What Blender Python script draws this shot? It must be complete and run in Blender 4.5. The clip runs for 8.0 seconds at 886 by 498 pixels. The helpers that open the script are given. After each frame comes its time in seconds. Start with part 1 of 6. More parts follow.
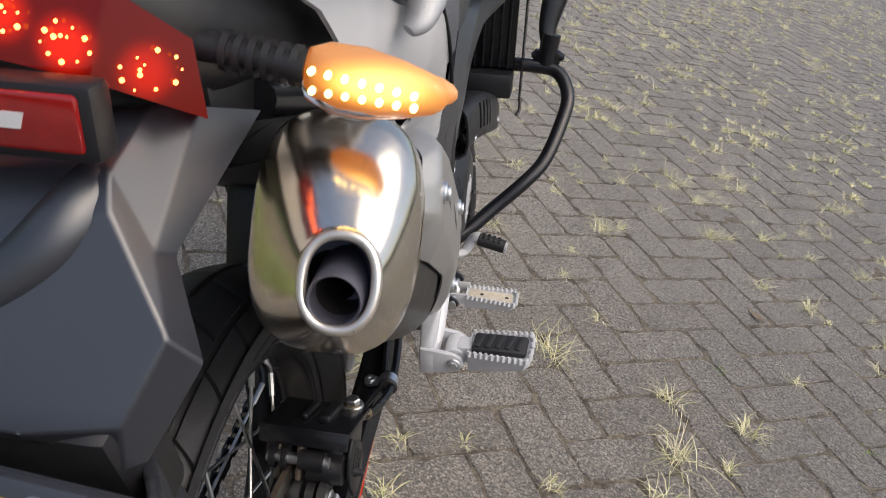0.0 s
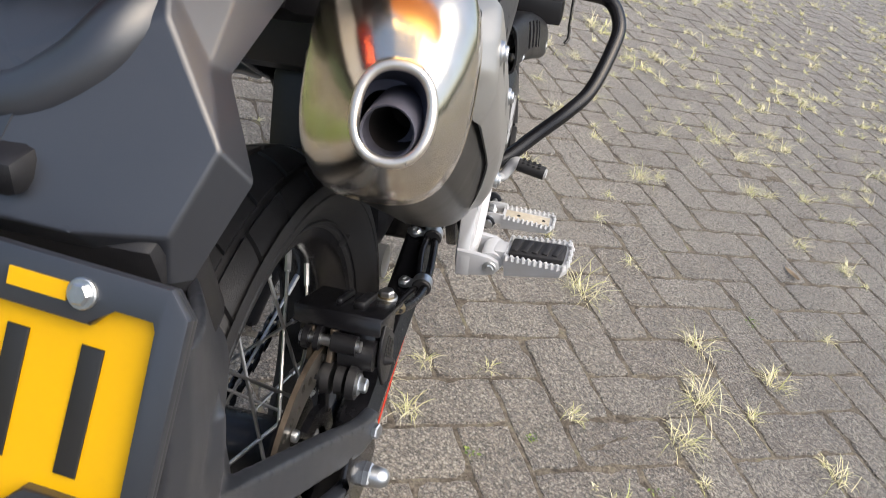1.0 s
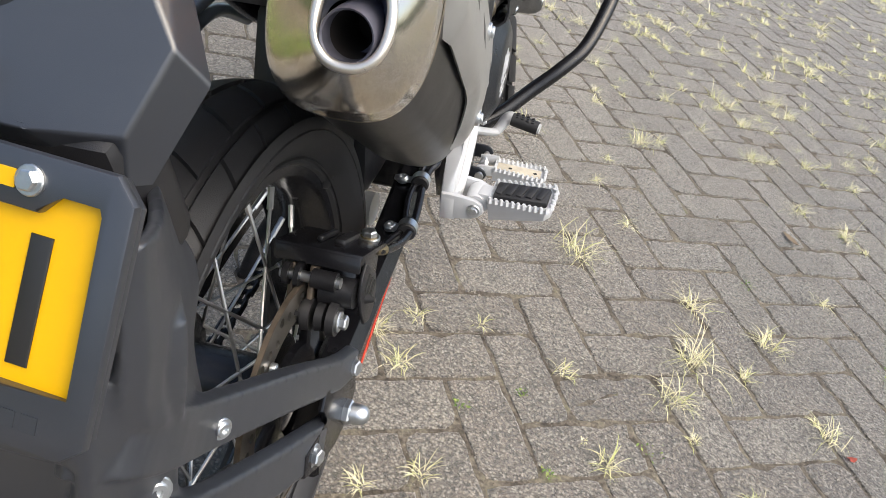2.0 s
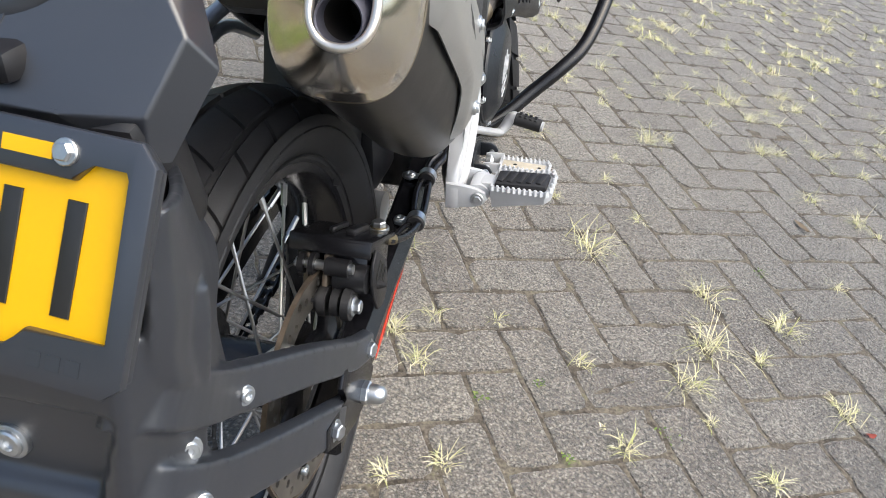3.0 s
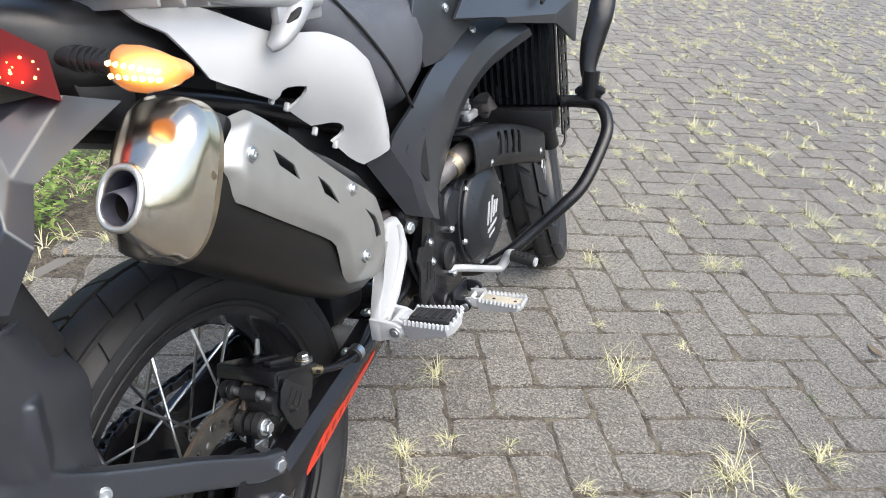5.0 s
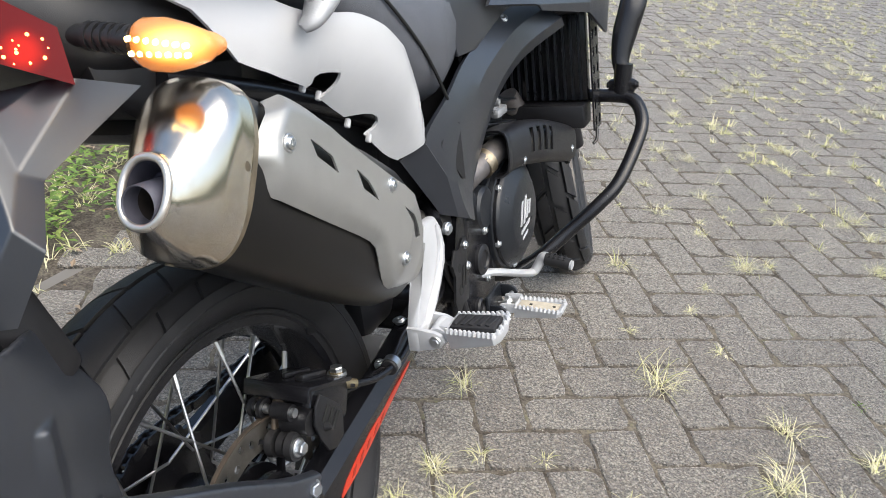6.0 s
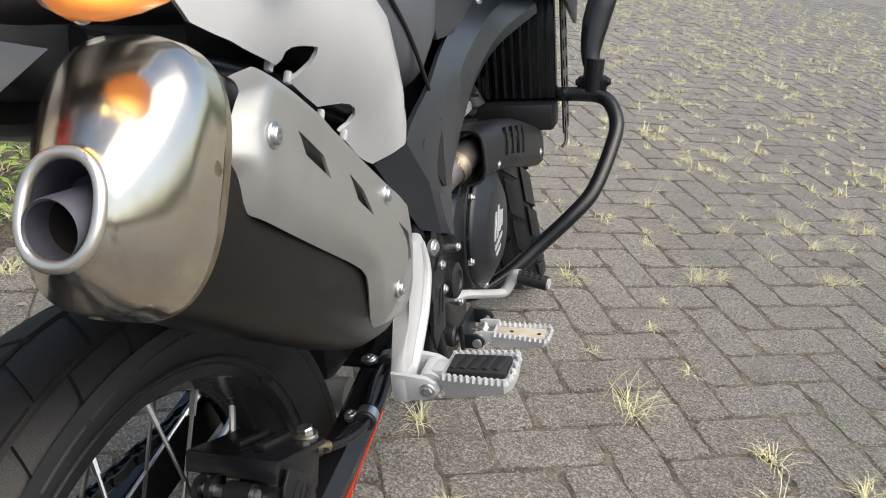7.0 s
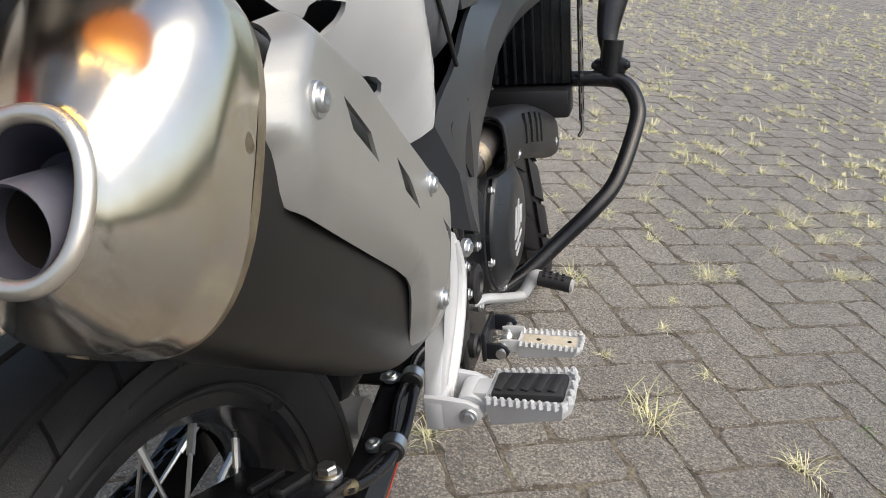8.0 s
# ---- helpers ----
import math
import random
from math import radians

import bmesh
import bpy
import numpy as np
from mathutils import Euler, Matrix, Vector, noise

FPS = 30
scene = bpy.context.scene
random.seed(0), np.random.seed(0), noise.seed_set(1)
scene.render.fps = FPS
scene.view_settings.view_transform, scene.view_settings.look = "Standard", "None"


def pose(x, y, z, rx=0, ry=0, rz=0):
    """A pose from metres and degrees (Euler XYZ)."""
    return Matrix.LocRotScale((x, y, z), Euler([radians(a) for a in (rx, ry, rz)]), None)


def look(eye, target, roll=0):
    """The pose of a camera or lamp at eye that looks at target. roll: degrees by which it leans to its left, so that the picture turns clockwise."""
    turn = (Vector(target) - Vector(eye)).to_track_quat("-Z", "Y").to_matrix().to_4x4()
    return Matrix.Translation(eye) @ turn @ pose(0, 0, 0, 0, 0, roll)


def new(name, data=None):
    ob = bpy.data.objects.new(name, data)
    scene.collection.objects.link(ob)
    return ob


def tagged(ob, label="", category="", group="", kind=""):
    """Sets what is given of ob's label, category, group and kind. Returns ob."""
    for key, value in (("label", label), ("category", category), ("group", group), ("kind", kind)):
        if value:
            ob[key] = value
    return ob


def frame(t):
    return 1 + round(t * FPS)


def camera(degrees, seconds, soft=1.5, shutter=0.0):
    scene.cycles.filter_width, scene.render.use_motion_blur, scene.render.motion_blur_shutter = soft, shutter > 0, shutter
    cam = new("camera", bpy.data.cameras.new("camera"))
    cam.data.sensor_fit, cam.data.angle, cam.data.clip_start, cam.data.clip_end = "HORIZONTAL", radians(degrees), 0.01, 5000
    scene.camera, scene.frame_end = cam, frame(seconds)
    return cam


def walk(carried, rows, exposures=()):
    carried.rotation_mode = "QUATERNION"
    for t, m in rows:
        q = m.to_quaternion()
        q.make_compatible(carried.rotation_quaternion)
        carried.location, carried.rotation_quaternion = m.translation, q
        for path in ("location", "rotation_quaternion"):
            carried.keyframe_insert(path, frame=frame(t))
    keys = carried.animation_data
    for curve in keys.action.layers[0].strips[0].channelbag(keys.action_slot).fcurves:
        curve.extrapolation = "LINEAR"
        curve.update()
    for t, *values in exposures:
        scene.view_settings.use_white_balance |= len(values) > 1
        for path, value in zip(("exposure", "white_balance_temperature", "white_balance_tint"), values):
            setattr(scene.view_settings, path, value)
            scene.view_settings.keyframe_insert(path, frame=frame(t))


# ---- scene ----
cam = camera(56.7, 8.0, 0.8, 0.25)
PATH = [
    (0, (0.066, -0.512, 1.021), (0.045, 1.216, 0.013), 17.0),
    (0.5, (0.069, -0.527, 0.986), (0.013, 1.174, -0.064), 18.5),
    (1, (0.075, -0.539, 0.962), (0.021, 1.126, -0.144), 20.2),
    (1.5, (0.095, -0.546, 0.941), (0.055, 1.078, -0.225), 21.2),
    (3, (0.141, -0.603, 0.943), (0.025, 1.041, -0.19), 16.5),
    (3.5, (0.181, -0.644, 0.953), (0.021, 0.99, -0.189), 12.7),
    (4, (0.286, -0.635, 0.998), (0.08, 1.023, -0.103), 11.5),
    (4.5, (0.398, -0.605, 1.05), (-0.037, 1.071, 0.049), 9.8),
    (5, (0.463, -0.609, 1.073), (-0.156, 1.042, 0.129), 6.4),
    (5.2, (0.473, -0.616, 1.077), (-0.167, 1.034, 0.145), 6.0),
    (6.3, (0.352, -0.526, 0.991), (-0.265, 1.139, 0.071), 4.9),
    (6.5, (0.326, -0.501, 0.975), (-0.244, 1.185, 0.062), 5.6),
    (7, (0.251, -0.424, 0.937), (-0.167, 1.32, 0.053), 8.0),
    (7.5, (0.202, -0.372, 0.896), (-0.207, 1.376, 0.015), 7.8),
    (8, (0.173, -0.334, 0.879), (-0.183, 1.427, -0.001), 8.1),
]
EXPOSURES = [(0, 0.32, 6900, 12), (0.5, 0.57, 6900, 11), (1, 0.80, 6950, 10), (1.5, 0.93, 6950, 9), (3, 0.97, 6650, 7), (3.5, 0.98, 6550, 7), (4.5, 0.99, 6480, 7), (5.2, 0.94, 6480, 7), (6.5, 0.76, 6750, 7), (7, 0.64, 6900, 7), (7.5, 0.55, 6950, 8), (8, 0.60, 6950, 8)]
walk(cam, [(t, look(eye, target, roll)) for t, eye, target, roll in PATH], EXPOSURES)

# ---- light ----
world = bpy.data.worlds.new("overcast_sky")
scene.world = world
world.use_nodes = True
wn = world.node_tree
sky = wn.nodes.new("ShaderNodeTexSky")
sky.sky_type, sky.sun_disc = "NISHITA", False
SUN_UP, SUN_TURN = 58.0, 112.0
sky.sun_elevation, sky.sun_rotation = radians(SUN_UP), radians(SUN_TURN)
sky.air_density, sky.dust_density, sky.ozone_density = 1.0, 4.0, 1.5
wn.nodes["Background"].inputs["Strength"].default_value = 0.14
wn.links.new(sky.outputs[0], wn.nodes["Background"].inputs["Color"])
sun = new("sun", bpy.data.lights.new("sun", "SUN"))
sun.data.energy, sun.data.angle, sun.data.color = 1.75, radians(78), (1.0, 0.97, 0.91)
sun.matrix_world = look((0, 0, 0), (-math.sin(radians(SUN_TURN)) * math.cos(radians(SUN_UP)), -math.cos(radians(SUN_TURN)) * math.cos(radians(SUN_UP)), -math.sin(radians(SUN_UP))))


# ---- materials ----
def nodes_of(name):
    m = bpy.data.materials.new(name)
    m.use_nodes = True
    return m, m.node_tree, m.node_tree.nodes["Principled BSDF"]


def add(tree, kind, **values):
    n = tree.nodes.new(kind)
    for key, value in values.items():
        n.inputs[key].default_value = value
    return n


def ramp_of(tree, fac, *stops):
    r = tree.nodes.new("ShaderNodeValToRGB")
    while len(r.color_ramp.elements) < len(stops):
        r.color_ramp.elements.new(0.5)
    for e, (at, c) in zip(r.color_ramp.elements, stops):
        e.position, e.color = at, (*c, 1)
    tree.links.new(fac, r.inputs[0])
    return r.outputs[0]


def tint(c, k):
    return tuple(min(1.0, v * k) for v in c)


def mat(name, col, rough=0.5, metal=0.0, var=0.15, scale=25.0, bump=0.0, grain=600.0, rvar=0.1, coat=0.0, dust=0.0):
    """A surface with soft blotches, a fine grain and a little dust."""
    m, t, b = nodes_of(name)
    co = t.nodes.new("ShaderNodeTexCoord").outputs["Object"]
    big = add(t, "ShaderNodeTexNoise", Scale=scale, Detail=6.0, Roughness=0.65)
    fine = add(t, "ShaderNodeTexNoise", Scale=grain, Detail=3.0)
    for n in (big, fine):
        t.links.new(co, n.inputs["Vector"])
    c = ramp_of(t, big.outputs["Fac"], (0.3, tint(col, 1 - var)), (0.7, tint(col, 1 + var)))
    if dust:
        speck = add(t, "ShaderNodeTexNoise", Scale=scale * 3.1, Detail=8.0, Roughness=0.75)
        t.links.new(co, speck.inputs["Vector"])
        f = ramp_of(t, speck.outputs["Fac"], (0.5, (0, 0, 0)), (0.8, (dust, dust, dust)))
        mix = t.nodes.new("ShaderNodeMixRGB")
        t.links.new(f, mix.inputs[0])
        t.links.new(c, mix.inputs[1])
        mix.inputs[2].default_value = (0.3, 0.27, 0.22, 1)
        c = mix.outputs[0]
    t.links.new(c, b.inputs["Base Color"])
    rr = add(t, "ShaderNodeMapRange", **{"To Min": max(0.03, rough - rvar), "To Max": min(1.0, rough + rvar)})
    t.links.new(big.outputs["Fac"], rr.inputs["Value"])
    t.links.new(rr.outputs[0], b.inputs["Roughness"])
    b.inputs["Metallic"].default_value, b.inputs["Coat Weight"].default_value = metal, coat
    if bump:
        bp = add(t, "ShaderNodeBump", Strength=bump, Distance=0.001)
        t.links.new(fine.outputs["Fac"], bp.inputs["Height"])
        t.links.new(bp.outputs[0], b.inputs["Normal"])
    return m


def glow(name, col, strength, base=(0.3, 0.02, 0.01)):
    m, t, b = nodes_of(name)
    b.inputs["Base Color"].default_value = (*base, 1)
    b.inputs["Emission Color"].default_value, b.inputs["Emission Strength"].default_value = (*col, 1), strength
    return m


def lens(name, col, rough=0.05):
    m, t, b = nodes_of(name)
    b.inputs["Base Color"].default_value = (*col, 1)
    b.inputs["Roughness"].default_value, b.inputs["Transmission Weight"].default_value, b.inputs["IOR"].default_value = rough, 1.0, 1.3
    return m


PLASTIC = mat("grey_moulded_plastic", (0.0185, 0.0215, 0.029), 0.36, var=0.06, bump=0.1, grain=2200, dust=0.012)
PLASTIC.node_tree.nodes["Principled BSDF"].inputs["Specular IOR Level"].default_value = 1.0
PLASTIC.node_tree.nodes["Principled BSDF"].inputs["Coat Weight"].default_value = 0.35
PLASTIC.node_tree.nodes["Principled BSDF"].inputs["Coat Roughness"].default_value = 0.4
COVER = mat("dark_matt_cover_plastic", (0.018, 0.021, 0.029), 0.34, var=0.08, bump=0.15, grain=2000, dust=0.012)
COVER.node_tree.nodes["Principled BSDF"].inputs["Specular IOR Level"].default_value = 0.9
COVER.node_tree.nodes["Principled BSDF"].inputs["Coat Weight"].default_value = 0.3
COVER.node_tree.nodes["Principled BSDF"].inputs["Coat Roughness"].default_value = 0.3
BLACK = mat("black_moulded_plastic", (0.010, 0.010, 0.012), 0.4, var=0.2, bump=0.2, grain=1500, dust=0.025)
PAINT_BLACK = mat("black_painted_steel", (0.008, 0.008, 0.010), 0.24, var=0.2, bump=0.1, grain=900, dust=0.012)
CANISTER = mat("matt_black_heat_paint", (0.006, 0.0054, 0.0054), 0.36, var=0.3, scale=14, bump=0.06, grain=1200, dust=0.008)
CANISTER.node_tree.nodes["Principled BSDF"].inputs["Specular IOR Level"].default_value = 0.45
RUBBER = mat("tyre_rubber", (0.019, 0.019, 0.021), 0.52, var=0.3, scale=18, bump=0.35, grain=900, dust=0.022)
RUBBER.node_tree.nodes["Principled BSDF"].inputs["Specular IOR Level"].default_value = 0.45
GRIP = mat("soft_black_rubber", (0.014, 0.014, 0.016), 0.55, var=0.2, bump=0.2, dust=0.04)
WHITE = mat("white_painted_panel", (0.51, 0.52, 0.54), 0.26, var=0.015, bump=0.0, rvar=0.03, coat=0.5)
SILVER = mat("silver_painted_steel", (0.38, 0.38, 0.37), 0.34, metal=0.6, var=0.06, bump=0.1, grain=1800)
LACQUER = mat("silver_lacquered_alloy", (0.52, 0.53, 0.55), 0.36, metal=0.25, var=0.05, bump=0.15, grain=900)
ALLOY = mat("cast_aluminium", (0.55, 0.56, 0.58), 0.42, metal=0.3, var=0.1, bump=0.3, grain=700)
RACK = mat("cast_rack_alloy", (0.36, 0.37, 0.39), 0.5, metal=0.4, var=0.12, bump=0.3, grain=500)
ZINC = mat("zinc_plated_steel", (0.62, 0.64, 0.66), 0.36, metal=1.0, var=0.12, scale=90)
CHROME = mat("bright_spoke_wire", (0.5, 0.5, 0.51), 0.33, metal=1.0, var=0.1, scale=60)
DISC = mat("machined_disc_steel", (0.24, 0.225, 0.205), 0.36, metal=0.9, var=0.25, scale=30)
RUST = mat("rusted_disc_edge", (0.17, 0.135, 0.105), 0.5, metal=0.7, var=0.3, scale=50)
ENGINE = mat("dark_engine_enamel", (0.011, 0.013, 0.017), 0.30, var=0.15, bump=0.3, grain=900, dust=0.03)
PIPE = mat("sooty_tail_pipe", (0.080, 0.080, 0.105), 0.5, metal=0.3, var=0.3, scale=50)
SOOT = mat("pipe_soot", (0.016, 0.011, 0.009), 0.9, var=0.3)
TUBE = mat("heat_stained_steel_tube", (0.15, 0.14, 0.14), 0.45, metal=0.6, var=0.3, scale=40)
HEADER = mat("heat_browned_steel", (0.36, 0.30, 0.22), 0.4, metal=0.9, var=0.4, scale=60)
YELLOW = mat("yellow_plate", (0.80, 0.44, 0.004), 0.35, var=0.03, scale=12, rvar=0.05)
MARK = mat("black_plate_paint", (0.02, 0.02, 0.02), 0.4, var=0.1)
INK = mat("dark_red_print", (0.3, 0.025, 0.012), 0.4, var=0.1)
ORANGE = mat("orange_red_sticker", (0.6, 0.045, 0.018), 0.35, var=0.08)
SEAT = mat("seat_vinyl", (0.085, 0.09, 0.105), 0.42, var=0.15, bump=0.5, grain=1600)
# black of the seat seam, and of painted shade in slots and holes
SEAM_AND_SHADE = mat("seam_and_shade_black", (0.008, 0.008, 0.008), 0.7)
REDLENS = mat("red_reflector", (0.24, 0.008, 0.008), 0.15, var=0.15, scale=80, coat=0.6)
LAMPS = ((0.018, -0.160, 0.882), (0.047, -0.155, 0.868), (0.078, -0.132, 0.850))


def lit_lens():
    """Red lens, brightest over the three groups of diodes behind it on each side."""
    m, t, b = nodes_of("lit_red_lens")
    b.inputs["Base Color"].default_value = (0.06, 0.002, 0.002, 1)
    b.inputs["Roughness"].default_value, b.inputs["Specular IOR Level"].default_value = 0.12, 0.3
    b.inputs["Emission Color"].default_value = (1.0, 0.022, 0.005, 1)
    co = t.nodes.new("ShaderNodeTexCoord").outputs["Object"]
    flip = t.nodes.new("ShaderNodeVectorMath")
    flip.operation = "ABSOLUTE"
    t.links.new(co, flip.inputs[0])
    total = None
    for (x, y, z), power in zip(LAMPS, (0.9, 0.8, 0.45)):
        d = t.nodes.new("ShaderNodeVectorMath")
        d.operation = "DISTANCE"
        t.links.new(flip.outputs[0], d.inputs[0])
        d.inputs[1].default_value = (x, -y, z)
        fall = add(t, "ShaderNodeMapRange", **{"From Min": 0.003, "From Max": 0.021, "To Min": power, "To Max": 0.02})
        fall.interpolation_type = "SMOOTHERSTEP"
        t.links.new(d.outputs["Value"], fall.inputs["Value"])
        if total is None:
            total = fall.outputs[0]
        else:
            more = t.nodes.new("ShaderNodeMath")
            t.links.new(total, more.inputs[0])
            t.links.new(fall.outputs[0], more.inputs[1])
            total = more.outputs[0]
    t.links.new(total, b.inputs["Emission Strength"])
    return m


DARKRED = lit_lens()
MARKWHITE = mat("white_print", (0.7, 0.7, 0.7), 0.5, var=0.03)
LED = glow("red_lamp_diode", (1.0, 0.20, 0.05), 9.0)


def lit_bowl():
    """Amber bowl, near white along the row of diodes and deep orange at its rim."""
    m, t, b = nodes_of("amber_lit_bowl")
    b.inputs["Base Color"].default_value = (0.4, 0.25, 0.12, 1)
    co = t.nodes.new("ShaderNodeTexCoord").outputs["Object"]
    mp = add(t, "ShaderNodeMapping", Location=(-0.0665, 0.103, -0.8435), Scale=(0.35, 1.0, 1.0))
    t.links.new(co, mp.inputs["Vector"])
    ln = t.nodes.new("ShaderNodeVectorMath")
    ln.operation = "LENGTH"
    t.links.new(mp.outputs[0], ln.inputs[0])
    near = add(t, "ShaderNodeMapRange", **{"From Min": 0.004, "From Max": 0.0165, "To Min": 1.0, "To Max": 0.0})
    near.interpolation_type = "SMOOTHSTEP"
    t.links.new(ln.outputs["Value"], near.inputs["Value"])
    t.links.new(ramp_of(t, near.outputs[0], (0.0, (1.0, 0.22, 0.01)), (0.5, (1.0, 0.42, 0.05)), (1.0, (1.0, 0.66, 0.2))), b.inputs["Emission Color"])
    power = add(t, "ShaderNodeMapRange", **{"To Min": 0.30, "To Max": 1.2})
    t.links.new(near.outputs[0], power.inputs["Value"])
    t.links.new(power.outputs[0], b.inputs["Emission Strength"])
    return m


BOWL = lit_bowl()
AMBER = glow("amber_lamp_diode", (1.0, 0.70, 0.25), 5.0, (0.5, 0.3, 0.1))
CLEAR = lens("clear_lens", (0.95, 0.95, 0.95))
BRASS = mat("dull_brass", (0.20, 0.165, 0.10), 0.42, metal=0.8, var=0.35, scale=120)


def cap_steel():
    """Brushed stainless steel with a warm heat tint, brush lines round the shell and small scuffs."""
    m, t, b = nodes_of("brushed_stainless_steel")
    co = t.nodes.new("ShaderNodeTexCoord").outputs["Object"]
    mp = add(t, "ShaderNodeMapping", Scale=(8.0, 60.0, 8.0), Rotation=(radians(29), 0, 0))
    t.links.new(co, mp.inputs["Vector"])
    brush = add(t, "ShaderNodeTexNoise", Scale=14.0, Detail=8.0, Roughness=0.7)
    t.links.new(mp.outputs[0], brush.inputs["Vector"])
    big = add(t, "ShaderNodeTexNoise", Scale=22.0, Detail=4.0)
    t.links.new(co, big.inputs["Vector"])
    c = ramp_of(t, big.outputs["Fac"], (0.3, (0.80, 0.71, 0.57)), (0.52, (0.88, 0.82, 0.72)), (0.75, (0.86, 0.77, 0.62)))
    # short scratches and scuffed patches
    ms = add(t, "ShaderNodeMapping", Scale=(260.0, 22.0, 40.0), Rotation=(radians(29), radians(20), 0))
    t.links.new(co, ms.inputs["Vector"])
    scratch = add(t, "ShaderNodeTexNoise", Scale=1.0, Detail=2.0)
    t.links.new(ms.outputs[0], scratch.inputs["Vector"])
    patch = add(t, "ShaderNodeTexNoise", Scale=38.0, Detail=2.0)
    t.links.new(co, patch.inputs["Vector"])
    both = t.nodes.new("ShaderNodeMixRGB")
    both.blend_type, both.inputs[0].default_value = "MULTIPLY", 1.0
    t.links.new(ramp_of(t, scratch.outputs["Fac"], (0.62, (0, 0, 0)), (0.68, (0.7, 0.7, 0.7))), both.inputs[1])
    t.links.new(ramp_of(t, patch.outputs["Fac"], (0.66, (0, 0, 0)), (0.72, (1, 1, 1))), both.inputs[2])
    worn = t.nodes.new("ShaderNodeMixRGB")
    t.links.new(both.outputs[0], worn.inputs[0])
    t.links.new(c, worn.inputs[1])
    worn.inputs[2].default_value = (0.2, 0.16, 0.12, 1)
    t.links.new(worn.outputs[0], b.inputs["Base Color"])
    rr = add(t, "ShaderNodeMapRange", **{"To Min": 0.14, "To Max": 0.22})
    t.links.new(brush.outputs["Fac"], rr.inputs["Value"])
    t.links.new(rr.outputs[0], b.inputs["Roughness"])
    b.inputs["Metallic"].default_value = 1.0
    bp = add(t, "ShaderNodeBump", Strength=0.02, Distance=0.0005)
    t.links.new(brush.outputs["Fac"], bp.inputs["Height"])
    t.links.new(bp.outputs[0], b.inputs["Normal"])
    return m


STEEL = cap_steel()
CUP = mat("grey_outlet_cup", (0.10, 0.10, 0.135), 0.45, metal=0.3, var=0.15, scale=70)
LIP = mat("polished_outlet_lip", (0.74, 0.68, 0.60), 0.30, metal=0.85, var=0.06, scale=60)
TRAY = mat("cream_rubbed_tray", (0.5, 0.45, 0.36), 0.6, var=0.25, scale=60)


def paver_mat():
    m, t, b = nodes_of("worn_concrete_paver")
    co = t.nodes.new("ShaderNodeNewGeometry").outputs["Position"]
    rnd = t.nodes.new("ShaderNodeObjectInfo").outputs["Random"]
    isl = t.nodes.new("ShaderNodeNewGeometry").outputs["Random Per Island"]
    s = t.nodes.new("ShaderNodeMath")
    s.operation = "ADD"
    t.links.new(rnd, s.inputs[0])
    t.links.new(isl, s.inputs[1])
    fr = t.nodes.new("ShaderNodeMath")
    fr.operation = "FRACT"
    t.links.new(s.outputs[0], fr.inputs[0])
    base = ramp_of(t, fr.outputs[0], (0.0, (0.162, 0.139, 0.114)), (0.25, (0.188, 0.167, 0.143)), (0.7, (0.203, 0.184, 0.160)), (1.0, (0.226, 0.208, 0.184)))
    stain = add(t, "ShaderNodeTexNoise", Scale=3.0, Detail=6.0, Roughness=0.7)
    grit = add(t, "ShaderNodeTexNoise", Scale=130.0, Detail=7.0, Roughness=0.85)
    worn = add(t, "ShaderNodeTexNoise", Scale=14.0, Detail=8.0, Roughness=0.72)
    stones = add(t, "ShaderNodeTexVoronoi", Scale=200.0)
    for n in (stain, grit, stones, worn):
        t.links.new(co, n.inputs["Vector"])

    def mixed(kind, fac, a, bcol):
        x = t.nodes.new("ShaderNodeMixRGB")
        x.blend_type = kind
        x.inputs[0].default_value = fac
        t.links.new(a, x.inputs[1])
        t.links.new(bcol, x.inputs[2])
        return x.outputs[0]

    c = mixed("MULTIPLY", 0.8, base, ramp_of(t, stain.outputs["Fac"], (0.3, (0.68, 0.66, 0.62)), (0.65, (1.1, 1.08, 1.05))))
    c = mixed("MULTIPLY", 0.9, c, ramp_of(t, grit.outputs["Fac"], (0.42, (0.08, 0.075, 0.07)), (0.49, (0.72, 0.72, 0.71)), (0.57, (1.9, 1.9, 1.87))))
    c = mixed("MULTIPLY", 0.85, c, ramp_of(t, worn.outputs["Fac"], (0.34, (0.46, 0.41, 0.34)), (0.48, (0.95, 0.94, 0.92)), (0.68, (1.14, 1.13, 1.1))))
    pick = ramp_of(t, stones.outputs["Color"], (0.54, (0, 0, 0)), (0.80, (0.85, 0.85, 0.85)))
    near = ramp_of(t, stones.outputs["Distance"], (0.25, (1, 1, 1)), (0.5, (0, 0, 0)))
    both = mixed("MULTIPLY", 1.0, pick, near)
    # dark pores between the grains
    c = mixed("MULTIPLY", 0.8, c, ramp_of(t, stones.outputs["Distance"], (0.36, (1.12, 1.12, 1.12)), (0.64, (0.28, 0.25, 0.22))))
    x = t.nodes.new("ShaderNodeMixRGB")
    t.links.new(both, x.inputs[0])
    t.links.new(c, x.inputs[1])
    x.inputs[2].default_value = (0.42, 0.39, 0.345, 1)
    t.links.new(x.outputs[0], b.inputs["Base Color"])
    b.inputs["Roughness"].default_value, b.inputs["Diffuse Roughness"].default_value, b.inputs["Specular IOR Level"].default_value = 0.75, 1.0, 0.9
    b.inputs["Sheen Weight"].default_value, b.inputs["Sheen Roughness"].default_value = 0.45, 0.38
    bp = add(t, "ShaderNodeBump", Strength=1.0, Distance=0.006)
    t.links.new(grit.outputs["Fac"], bp.inputs["Height"])
    t.links.new(bp.outputs[0], b.inputs["Normal"])
    return m


